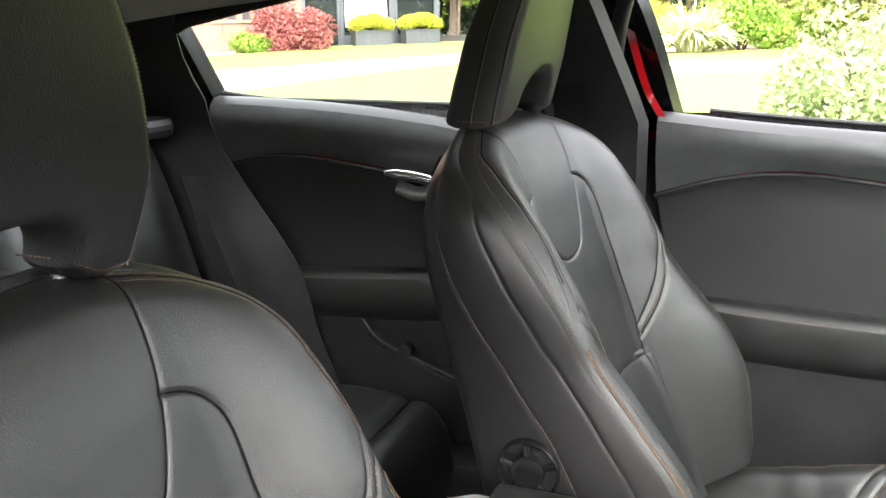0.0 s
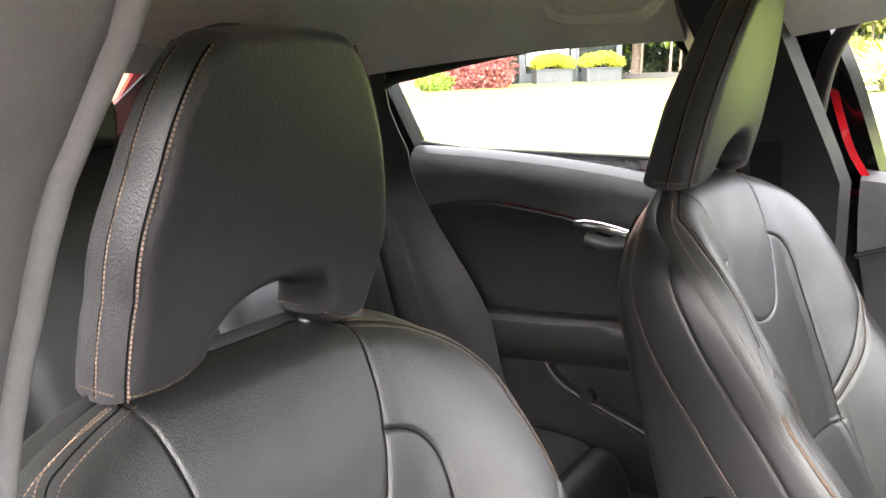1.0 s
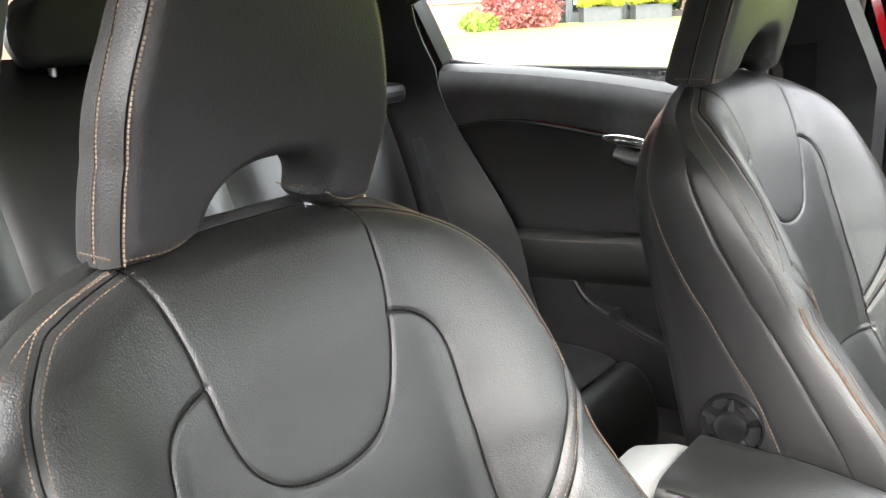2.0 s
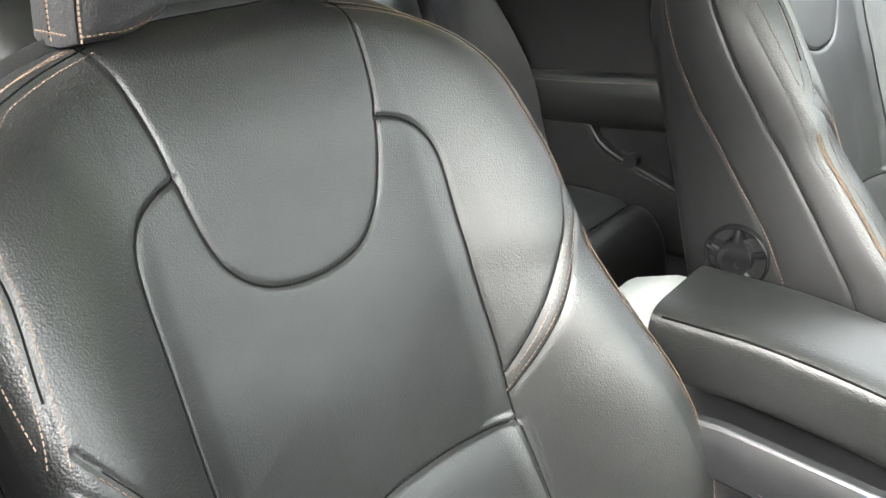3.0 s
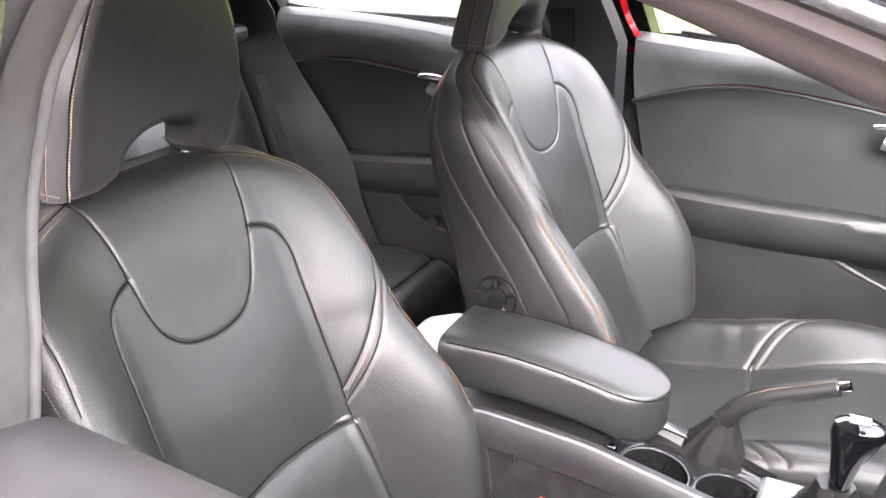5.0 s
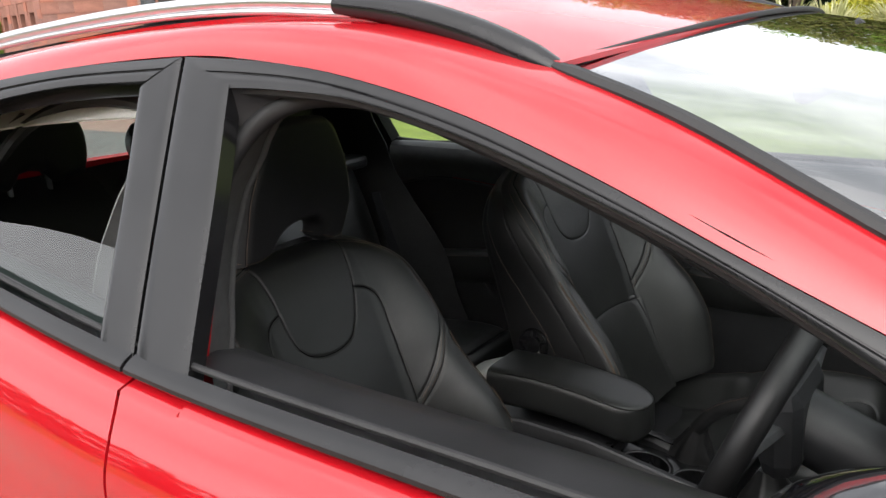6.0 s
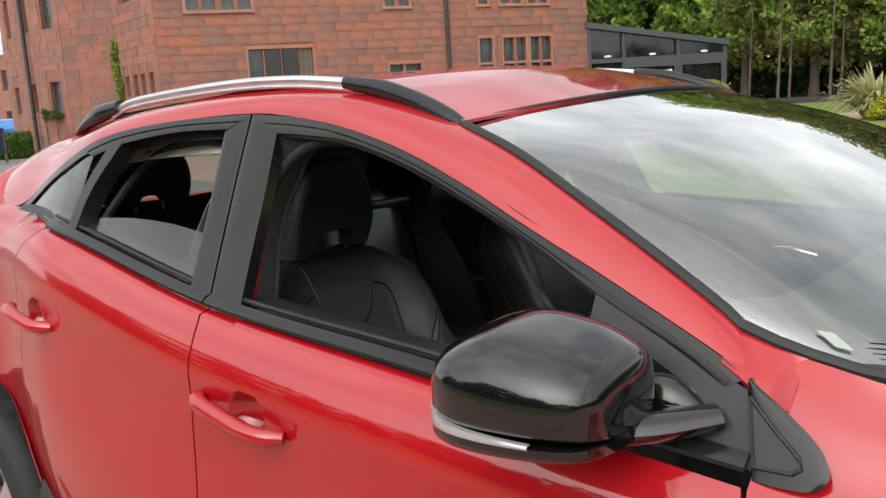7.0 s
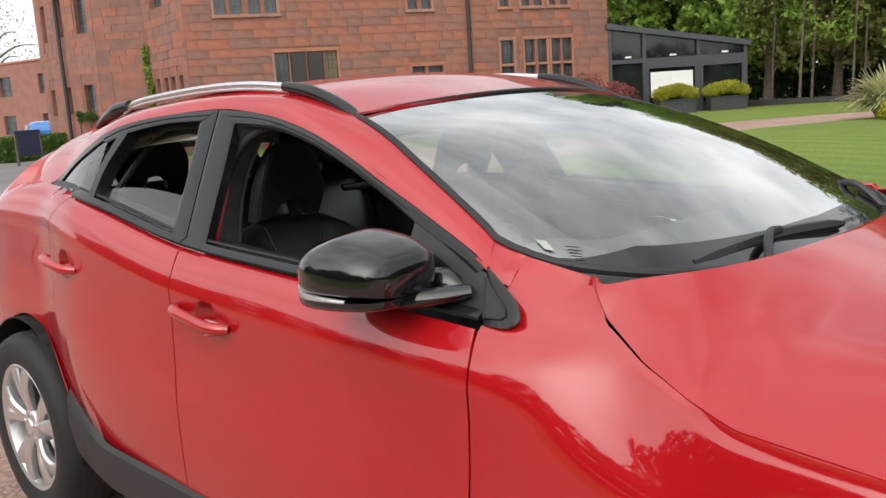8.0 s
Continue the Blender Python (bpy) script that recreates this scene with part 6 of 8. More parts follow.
for dz, m in ((0.0, BLACK_GLOSS),):
    st = curve([(-1.3, 0.112, 0.628), (-1.2, 0.112, 0.605), (-1.12, 0.112, 0.578)], 12)
    grid("gloss_strip", cl(np.array([st + (0, -0.012, 0.002), st + (0, 0.006, 0.002)])), m, con, "gloss black strip", thick=0.002)
# gear lever on a metal-framed gaiter
box("gear_plate", -1.14 - o[0], -0.86 - o[0], -0.03 - o[1], 0.1 - o[1], 0.27, 0.292, SATIN_METAL, con, "satin metal gear surround", 0.008)
rg = []
for r, z in ((0.052, 0.594), (0.05, 0.605), (0.036, 0.62), (0.03, 0.63), (0.022, 0.65)):
    ang = np.linspace(0, 2 * np.pi, 32, endpoint=False)
    f = 1 + 0.05 * np.cos(8 * ang)
    rg.append(np.column_stack([-1.05 + 0.3 * (z - 0.6) * 0 + r * f * np.cos(ang), 0.035 + r * f * np.sin(ang), np.full(32, z)]))
loft("gear_gaiter", cl(rg), LEATHER_DARK, con, "black leather gear gaiter")
rg = []
for z, rx, ry, dx in ((0.645, 0.012, 0.012, 0), (0.665, 0.014, 0.015, 0), (0.69, 0.018, 0.018, 0.002), (0.712, 0.025, 0.022, 0.006), (0.73, 0.031, 0.025, 0.009), (0.742, 0.029, 0.023, 0.01), (0.748, 0.018, 0.015, 0.01)):
    ang = np.linspace(0, 2 * np.pi, 28, endpoint=False)
    rg.append(np.column_stack([-1.047 + dx + rx * np.cos(ang), 0.03 + ry * np.sin(ang), np.full(28, z)]))
loft("gear_knob", cl(rg), BLACK_GLOSS, con, "gloss black gear knob")
box("knob_inlay", -1.05 - o[0], -1.026 - o[0], 0.02 - o[1], 0.04 - o[1], 0.4475, 0.4495, EDGE, con, "chrome knob inlay", 0.002)
# handbrake
hb = curve([(-1.2, 0.112, 0.655), (-1.178, 0.111, 0.684), (-1.15, 0.109, 0.706), (-1.11, 0.105, 0.726), (-1.066, 0.101, 0.747)], 24)
tube("handbrake_lever", cl(hb), np.interp(np.linspace(0, 1, 24), [0, 0.2, 0.6, 1], [0.0145, 0.0128, 0.0122, 0.0112]), LEATHER_DARK, con, "black leather handbrake grip", 12, 1.1)
tube("handbrake_button", cl([(-1.067, 0.101, 0.7465), (-1.053, 0.1, 0.753)]), 0.0072, CHROME, con, "chrome handbrake button", 10)
stitches("grip_seam", cl(hb + (-0.004, -0.006, 0.0115)), THREAD, con, "grey stitched seam")
ang = np.linspace(0, 2 * np.pi, 48, endpoint=False)
rg = []
for x, z, r in ((-1.222, 0.572, 0.05), (-1.22, 0.592, 0.046), (-1.216, 0.612, 0.037), (-1.209, 0.632, 0.027), (-1.203, 0.648, 0.019), (-1.197, 0.66, 0.0165)):
    fold = 1 + 0.09 * np.cos(7 * ang + z * 60) * np.clip((0.66 - z) / 0.05, 0, 1) + 0.05 * np.cos(11 * ang)
    rg.append(np.column_stack([x + 1.15 * r * fold * np.cos(ang), 0.112 + 0.62 * r * fold * np.sin(ang), np.full(48, z) + 0.25 * r * np.cos(ang)]))
loft("handbrake_gaiter", cl(rg), LEATHER_DARK, con, "wrinkled black leather gaiter")
# buckles beside the driver seat
bk = thing("belt_buckle", "black seat belt buckle with an orange-red button", "seat belt", at=(-1.405, -0.082, 0.51))
box("buckle_body", -0.022, 0.03, -0.013, 0.011, -0.1, 0.078, HARD_PLASTIC, bk, "black buckle housing", 0.004)
box("buckle_button", -0.018, 0.026, -0.011, 0.009, 0.0785, 0.086, ORANGE, bk, "orange-red release button", 0.002)
bk.rotation_euler = (radians(8), radians(20), 0)
box("clip_tab", -1.443 - o[0], -1.438 - o[0], -0.066 - o[1], -0.062 - o[1], 0.318, 0.336, CHROME, con, "small metal clip", 0.001)

# ---- steering wheel and dashboard ----
sw = thing("steering_wheel", "black leather steering wheel with a grey spoke trim", "steering wheel", at=(-0.955, -0.33, 0.93))
ang = np.linspace(0, 2 * np.pi, 65)
tilt = radians(24)
rimp = np.column_stack([-math.sin(tilt) * 0.183 * np.sin(ang) * -1, 0.187 * np.cos(ang), math.cos(tilt) * 0.183 * np.sin(ang)])
loft("wheel_rim", tube_rings(rimp, 0.0165, 12), LEATHER_DARK, sw, "black leather rim", cap=False)
for a in (0.15, math.pi - 0.15, -math.pi / 2):
    p = [(math.sin(tilt) * r * math.sin(a) + 0.025 * (1 - r / 0.18), r * math.cos(a), math.cos(tilt) * r * math.sin(a)) for r in (0.05, 0.11, 0.18)]
    tube("wheel_spoke", curve(p, 8), 0.016, SATIN_METAL, sw, "satin grey spoke", 8, 0.6)
box("airbag_cover", 0.0, 0.05, -0.075, 0.075, -0.06, 0.06, HARD_PLASTIC, sw, "black airbag cover", 0.025)
tube("steering_column", [(0.02, 0, 0), (0.3, 0, -0.12)], 0.045, HARD_PLASTIC, sw, "black column shroud", 12)
dash = thing("dashboard", "dark soft plastic dashboard with a chrome trim line", "dashboard", at=(-0.6, 0.0, 0.9))
rows = []
for y in np.linspace(-0.7, 0.7, 41):
    hump = 0.045 * math.exp(-((y + 0.33) / 0.17) ** 2)
    bow = 0.05 * (1 - (y / 0.7) ** 2)
    rows.append([(0.3 + bow, y, 0.13 - 0.03), (0.15 + bow, y, 0.125), (-0.05, y, 0.12 + hump * 0.6), (-0.15, y, 0.105 + hump), (-0.185 - hump * 0.4, y, 0.07 + hump * 0.7), (-0.19, y, 0.0), (-0.16, y, -0.1), (-0.1, y, -0.25), (0.1, y, -0.45)])
grid("dash_body", rows, DASH, dash, "dark dashboard body", flip=True, thick=0.004)
tube("dash_trim", curve([(-0.195, 0.1, -0.02), (-0.2, 0.25, -0.028), (-0.2, 0.45, -0.02), (-0.18, 0.62, 0.0), (-0.16, 0.68, 0.03)], 24), 0.006, CHROME, dash, "thin chrome trim line", 8)
box("instrument_binnacle", -0.14, -0.12, -0.46, -0.2, 0.02, 0.12, BLACK_GLOSS, dash, "dark instrument glass", 0.01)
box("centre_stack", -0.22, -0.1, -0.08, 0.12, -0.34, 0.06, HARD_PLASTIC, dash, "black centre stack", 0.02)
mirror_in = thing("interior_mirror", "black interior rear-view mirror", "mirror", at=(-0.98, 0.0, 1.31))
box("mirror_body", -0.015, 0.015, -0.11, 0.11, -0.033, 0.033, HARD_PLASTIC, mirror_in, "black mirror body", 0.012)
tube("mirror_stem", [(0.01, 0, 0.02), (0.05, 0, 0.07)], 0.008, HARD_PLASTIC, mirror_in, "black mirror stem", 8)

# lining round the tailgate window
header = [[(x + 0.07 * t * t, t * 0.5, z - 0.02 * t * t) for t in np.linspace(-1, 1, 21)] for x, z in ((-2.80, 1.318), (-2.815, 1.295), (-2.85, 1.268))]
grid("tailgate_header_lining", header, HEADLINER, car, "grey lining over the tailgate window", thick=0.004)
for s in (-1, 1):
    strip = [[(x + 0.07 * (y / 0.5) ** 2 + 0.02, s * y, z) for x, z in ((-2.80, 1.315), (-2.87, 1.265), (-2.96, 1.215), (-3.05, 1.165), (-3.15, 1.1), (-3.2, 1.06))] for y in (0.41, 0.44, 0.48, 0.53)]
    grid("tailgate_side_lining", strip, HARD_PLASTIC, car, "dark lining beside the tailgate window", flip=s < 0, thick=0.004)
# ---- ground: gravel drive, asphalt, lawns ----


def zoned(name, colors, scale, rough, bump, bump_scale, stops=(0.4, 0.6), stripes=False, kind="noise"):
    """A ground cover with two scales of variation; stripes: bands left by a mower."""
    m = material(name, colors[0], rough, vary=0.01, scale=scale, bump=bump, bump_scale=bump_scale, kind=kind, space="Object")
    n, l = m.node_tree.nodes, m.node_tree.links
    b = n["Principled BSDF"]
    tc = n["Texture Coordinate"]
    a, c = n.new("ShaderNodeTexNoise"), n.new("ShaderNodeTexNoise")
    a.inputs["Scale"].default_value, c.inputs["Scale"].default_value = scale, scale * 40
    a.inputs["Detail"].default_value = c.inputs["Detail"].default_value = 8
    r1, r2, mx = n.new("ShaderNodeValToRGB"), n.new("ShaderNodeValToRGB"), n.new("ShaderNodeMix")
    for r, pair in ((r1, colors[:2]), (r2, colors[2:4])):
        for e, col, pos in zip(r.color_ramp.elements, pair, stops):
            e.color, e.position = (*col, 1), pos
    mx.data_type = "RGBA"
    mx.inputs[0].default_value = 0.5
    for t, r in ((a, r1), (c, r2)):
        l.new(tc.outputs["Object"], t.inputs["Vector"])
        l.new(t.outputs["Fac"], r.inputs[0])
    l.new(r1.outputs[0], mx.inputs[6])
    l.new(r2.outputs[0], mx.inputs[7])
    out = mx.outputs[2]
    if stripes:
        mp, w = n.new("ShaderNodeMapping"), n.new("ShaderNodeTexWave")
        mp.inputs["Rotation"].default_value = (0, 0, radians(112))
        w.inputs["Scale"].default_value, w.inputs["Distortion"].default_value = 0.55, 0.6
        w.inputs["Detail Scale"].default_value = 0.4
        hs, mr = n.new("ShaderNodeHueSaturation"), n.new("ShaderNodeMapRange")
        mr.inputs[3].default_value, mr.inputs[4].default_value = 0.92, 1.12
        l.new(tc.outputs["Object"], mp.inputs["Vector"])
        l.new(mp.outputs[0], w.inputs["Vector"])
        l.new(w.outputs["Fac"], mr.inputs[0])
        l.new(mr.outputs[0], hs.inputs["Value"])
        l.new(out, hs.inputs["Color"])
        out = hs.outputs[0]
    l.new(out, b.inputs["Base Color"])
    return m


GRAVEL = zoned("pink_gravel", ((0.28, 0.165, 0.135), (0.39, 0.25, 0.205), (0.18, 0.105, 0.085), (0.46, 0.33, 0.285)), 0.9, 0.9, 1.0, 70, kind="voronoi")
ASPHALT = zoned("worn_asphalt", ((0.13, 0.125, 0.12), (0.2, 0.19, 0.185), (0.1, 0.1, 0.1), (0.24, 0.23, 0.22)), 0.4, 0.9, 0.6, 90)
LAWN = zoned("striped_lawn", ((0.105, 0.155, 0.016), (0.145, 0.2, 0.022), (0.07, 0.11, 0.012), (0.17, 0.225, 0.03)), 0.5, 0.85, 1.0, 45, stripes=True)
SOIL = zoned("bark_border", ((0.1, 0.06, 0.045), (0.2, 0.13, 0.1), (0.06, 0.04, 0.03), (0.26, 0.18, 0.14)), 2.0, 0.95, 1.0, 40)


def land(x, y):
    """The ground climbs gently towards the house and the wood."""
    t = np.clip((np.asarray(y, float) - 5) / 28, 0, 1)
    r = np.clip((-40 - np.asarray(x, float)) / 9, 0, 1)
    return 0.34 * t * t * (3 - 2 * t) + 0.5 * r * r * (3 - 2 * r) + 0.16 * np.exp(-(((np.asarray(x) + 2) / 9) ** 2 + ((np.asarray(y) - 16) / 6) ** 2))


def land_z(x, y):
    return float(land(x, y))


gx = np.r_[-400, -200, -120, np.linspace(-70, 40, 56), 120, 250, 400]
gy = np.r_[-400, -200, -80, np.linspace(-30, 70, 51), 130, 250, 400]
X, Y = np.meshgrid(gx, gy, indexing="ij")
ground = grid("ground", np.stack([X, Y, land(X, Y)], -1), GRAVEL)
tagged(ground, "pinkish gravel drive and path", "ground", kind="structure")


def sheet(name, near, far, lift, mat, label, n=30, m=24):
    a, b = curve(near, n), curve(far, n)
    w = np.linspace(0, 1, m)[:, None, None]
    q = a[None] * (1 - w) + b[None] * w
    z = land(q[..., 0], q[..., 1]) + lift
    rim = np.ones(z.shape)
    rim[0], rim[-1] = 0, 0
    z = z - lift * 1.4 * (1 - rim)
    ob = grid(name, np.stack([q[..., 0], q[..., 1], z], -1), mat, flip=True)
    return tagged(ob, label, "ground", kind="structure")


sheet("lawn", [(-10.2, 2.9), (-4, 2.7), (6, 2.7), (40, 2.7)], [(-10.2, 12), (-9.6, 15.5), (-8.0, 20.5), (-4, 24.5), (6, 27), (40, 30)], 0.04, LAWN, "striped mown lawn beside the drive", 60, 60)
sheet("lawn", [(-30, 13.0), (-15.5, 16.5), (-12.2, 22), (-7, 27.2), (4, 30.5), (40, 34)], [(-30, 13.5), (-19, 23), (-18, 33), (-10, 40), (4, 62), (40, 62)], 0.04, LAWN, "mown lawn island before the glass annexe", 60, 40)
sheet("lawn", [(-26, -13.5), (-10, -13.5), (10, -13.5), (30, -13.5)], [(-26, -7.0), (-10, -5.2), (10, -5.0), (30, -5.5)], 0.04, LAWN, "mown lawn across the drive", 40, 20)
sheet("asphalt_road", [(-200, -14), (-60, -9), (-30, -6.5), (-12, -5)], [(-200, 40), (-60, 21), (-30, 12.0), (-12, 8.0)], 0.012, ASPHALT, "worn grey asphalt road", 40, 12)
sheet("border_bed", [(-3.4, 14.5), (-1, 15.4), (2.5, 16.5)], [(-3.8, 16.0), (-1.3, 17), (2.5, 18.2)], 0.09, SOIL, "brown bark border bed", 20, 6)
STONE_EDGE = material("pale_edging_stone", (0.62, 0.58, 0.52), 0.85, vary=0.15, scale=6, bump=0.4, bump_scale=30)
sheet("stone_path", [(-3.9, 16.4), (-1.4, 17.3), (2.6, 18.6)], [(-4.2, 18.0), (-1.7, 18.9), (2.6, 20.2)], 0.05, STONE_EDGE, "pale stone garden path", 20, 6)

# ---- foliage ----


def leaf_mat(name, dark, light, rough=0.55):
    m = material(name, dark, rough, spec=0.3)
    n, l = m.node_tree.nodes, m.node_tree.links
    g, r = n.new("ShaderNodeNewGeometry"), n.new("ShaderNodeValToRGB")
    r.color_ramp.elements[0].color, r.color_ramp.elements[1].color = (*dark, 1), (*light, 1)
    l.new(g.outputs["Random Per Island"], r.inputs[0])
    l.new(r.outputs[0], n["Principled BSDF"].inputs["Base Color"])
    n["Principled BSDF"].inputs["Subsurface Weight"].default_value = 0.0
    tr, mx = n.new("ShaderNodeBsdfTranslucent"), n.new("ShaderNodeMixShader")
    l.new(r.outputs[0], tr.inputs["Color"])
    mx.inputs[0].default_value = 0.35
    l.new(n["Principled BSDF"].outputs[0], mx.inputs[1])
    l.new(tr.outputs[0], mx.inputs[2])
    l.new(mx.outputs[0], n["Material Output"].inputs[0])
    return m


LEAF = leaf_mat("spring_leaf", (0.075, 0.145, 0.018), (0.25, 0.37, 0.06))
LEAF_OLIVE = leaf_mat("olive_leaf", (0.085, 0.1, 0.024), (0.23, 0.23, 0.07))
LEAF_DARK = leaf_mat("conifer_needle", (0.012, 0.03, 0.012), (0.04, 0.075, 0.025))
LEAF_YELLOW = leaf_mat("golden_shrub_leaf", (0.2, 0.22, 0.015), (0.5, 0.48, 0.06))
LEAF_RED = leaf_mat("red_shrub_leaf", (0.13, 0.03, 0.035), (0.34, 0.12, 0.1))
LEAF_PALE = leaf_mat("pale_striped_blade", (0.28, 0.3, 0.12), (0.62, 0.6, 0.36), 0.45)
LEAF_GREY = leaf_mat("grey_green_needle", (0.14, 0.19, 0.08), (0.34, 0.4, 0.2))
HEDGE = leaf_mat("box_hedge_leaf", (0.04, 0.09, 0.015), (0.13, 0.22, 0.04))
BARK = material("grey_bark", (0.1, 0.08, 0.06), 0.9, vary=0.4, scale=6, bump=0.8, bump_scale=25)
rng = np.random.default_rng(7)


def leaves(name, centers, spread, count, size, mat, parent, label="", squash=0.8, aspect=0.55):
    """Many small bent leaves scattered in clumps round the centres."""
    c = np.asarray(centers, float)
    k = rng.integers(0, len(c), count)
    d = rng.normal(size=(count, 3))
    d /= np.linalg.norm(d, axis=1, keepdims=True)
    r = spread[k] if np.ndim(spread) else spread
    p = c[k] + d * (r * rng.uniform(0.45, 1.05, count) ** 0.6)[:, None] * (1, 1, squash)
    a = rng.normal(size=(count, 3)) + d * 0.6
    a /= np.linalg.norm(a, axis=1, keepdims=True)
    b = np.cross(a, rng.normal(size=(count, 3)))
    b /= np.linalg.norm(b, axis=1, keepdims=True) + 1e-9
    s = size * rng.uniform(0.6, 1.3, count)[:, None]
    v = np.stack([p - a * s, p + b * s * aspect, p + a * s, p - b * s * aspect], 1).reshape(-1, 3)
    f = np.arange(4 * count).reshape(-1, 4)
    return mesh(name, v, f, mat, parent, label, smooth=False)


def tree(name, label, at, h, crown, leaf, n_leaf, trunk=0.16, low=0.35, size=0.17, clumps=38, cat="tree", group="trees of the wood"):
    t = thing(name, label, cat, group, at)
    p = curve([(0, 0, -0.2), (0.05 * h / 8, 0.03, h * 0.3), (-0.03, 0.06, h * 0.6), (0.04, 0, h * 0.92)], 14)
    tube("trunk", p, np.interp(np.linspace(0, 1, 14), [0, 0.08, 1], [trunk * 1.5, trunk, trunk * 0.18]), BARK, t, "grey-brown trunk", 9)
    cs, rs = [], []
    for k in range(clumps):
        q = low + (1 - low) * (k + 0.5) / clumps
        ang = k * 2.4 + rng.uniform(-0.4, 0.4)
        w = crown * (math.sin(math.pi * (0.12 + 0.8 * (q - low) / (1 - low))) ** 0.7) * rng.uniform(0.35, 1.0)
        c = np.array([w * math.cos(ang), w * math.sin(ang), q * h])
        cs.append(c)
        rs.append(crown * rng.uniform(0.26, 0.46))
        if k % 4 == 0:
            i = min(13, int((q - 0.08) * 14))
            tube("limb", curve([p[i], (p[i] + c) / 2 + (0, 0, 0.05 * h), c], 7), np.interp(np.linspace(0, 1, 7), [0, 1], [trunk * 0.4, trunk * 0.08]), BARK, t, "bare limb", 6)
    leaves("crown", cs, np.array(rs), n_leaf, size, leaf, t, "uneven leafy crown")
    return t


def bush(name, label, at, rx, ry, h, leaf, count, size, cat="shrub", group="", clumps=26, squash=0.8):
    b = thing(name, label, cat, group, at)
    cs, rs = [], []
    for k in range(clumps):
        a = rng.uniform(0, 2 * np.pi)
        q = math.sqrt(rng.uniform(0, 1))
        z = h * rng.uniform(0.2, 0.85) * (1 - 0.45 * q * q)
        cs.append((rx * 0.72 * q * math.cos(a), ry * 0.72 * q * math.sin(a), z))
        rs.append(min(rx, h) * rng.uniform(0.24, 0.4))
    leaves("foliage", cs, np.array(rs), count, size, leaf, b, "", squash)
    for k in range(6):
        a = k * 1.05
        tube("stem", curve([(0.06 * math.cos(a), 0.06 * math.sin(a), -0.05), (0.25 * rx * math.cos(a), 0.25 * ry * math.sin(a), h * 0.4), (0.5 * rx * math.cos(a), 0.5 * ry * math.sin(a), h * 0.7)], 6), np.linspace(0.03, 0.008, 6), BARK, b, "woody stem", 5)
    return b


def polar(az, d, ox=-0.4, oy=-1.3):
    x, y = ox - d * math.sin(radians(az)), oy + d * math.cos(radians(az))
    return (x, y, land_z(x, y))


def strappy(label, at, n, length, seed):
    """A clump of long arching striped blades."""
    r = np.random.default_rng(seed)
    t = thing("flax_plant", label, "plant", "pale striped flax plants", at)
    v, f = [], []
    for k in range(n):
        a = r.uniform(0, 2 * np.pi)
        lean = r.uniform(0.2, 1.0) ** 0.7
        L = length * r.uniform(0.7, 1.15)
        out, side = np.array([math.cos(a), math.sin(a), 0]), np.array([-math.sin(a), math.cos(a), 0])
        base = out * r.uniform(0, 0.35)
        i = len(v)
        for q in np.linspace(0, 1, 7):
            w = 0.055 * (1 - q) ** 0.6 * (0.5 + 2 * min(q, 0.25))
            c = base + out * L * lean * (q ** 1.2) * 0.72 + np.array([0, 0, L * (q - 0.92 * lean * q**1.9)])
            v += [c - side * w, c + side * w + (0, 0, w * 0.3)]
        f += [(i + 2 * j, i + 2 * j + 1, i + 2 * j + 3, i + 2 * j + 2) for j in range(6)]
    fol = mesh("foliage", v, f, LEAF_PALE, t, "long pale striped blades")
    fol["kind"] = "stuff"
    return t


wood = [(34, 58, 13, 3.4, LEAF), (31.5, 52, 15, 3.6, LEAF), (29.5, 60, 19, 3.2, LEAF_DARK), (27, 55, 16, 4.0, LEAF_DARK), (24.5, 50, 14, 3.8, LEAF), (22.5, 47, 15, 3.6, LEAF), (20.5, 51, 16, 4, LEAF_OLIVE), (18.5, 46, 14, 3.4, LEAF_OLIVE), (16.5, 50, 15, 4, LEAF), (14, 45, 13, 3.6, LEAF_OLIVE), (11, 47, 14, 4, LEAF), (8, 43, 13, 3.8, LEAF_OLIVE), (5, 45, 14, 4, LEAF), (2, 41, 12, 3.6, LEAF), (-1.5, 44, 14, 4.2, LEAF_DARK), (-5, 40, 12, 4, LEAF), (-10, 42, 13, 4, LEAF_OLIVE), (-16, 40, 13, 4.2, LEAF)]
for az, d, h, cr, lf in wood:
    tree("woodland_tree", "tall dark conifer in the wood" if lf is LEAF_DARK else "spring-green woodland tree with a bare lower trunk" if lf is LEAF else "olive-brown woodland tree in young leaf", polar(az, d), h, cr, lf, 7000 if lf is not LEAF_DARK else 9000, trunk=0.22, low=0.1 if lf is LEAF_DARK else 0.16, size=0.2)
# thin bare stems between the trees and dark undergrowth
for k in range(26):
    az = 24 - k * 1.5 + rng.uniform(-0.5, 0.5)
    x, y, z = polar(az, 42 + rng.uniform(-2, 3))
    s_ = thing("sapling", "thin bare woodland sapling", "tree", "saplings at the wood edge", (x, y, z))
    h = rng.uniform(5, 8)
    tube("stem", curve([(0, 0, -0.1), (rng.uniform(-0.2, 0.2), 0, h * 0.5), (rng.uniform(-0.4, 0.4), 0.1, h)], 8), np.linspace(0.07, 0.02, 8), BARK, s_, "slim grey stem", 6)
    leaves("foliage", [(rng.uniform(-0.8, 0.8), rng.uniform(-0.6, 0.6), h * q) for q in (0.45, 0.6, 0.75, 0.9, 1.0)], 0.8, 500, 0.12, LEAF_OLIVE if k % 2 else LEAF, s_, "sparse young leaves")
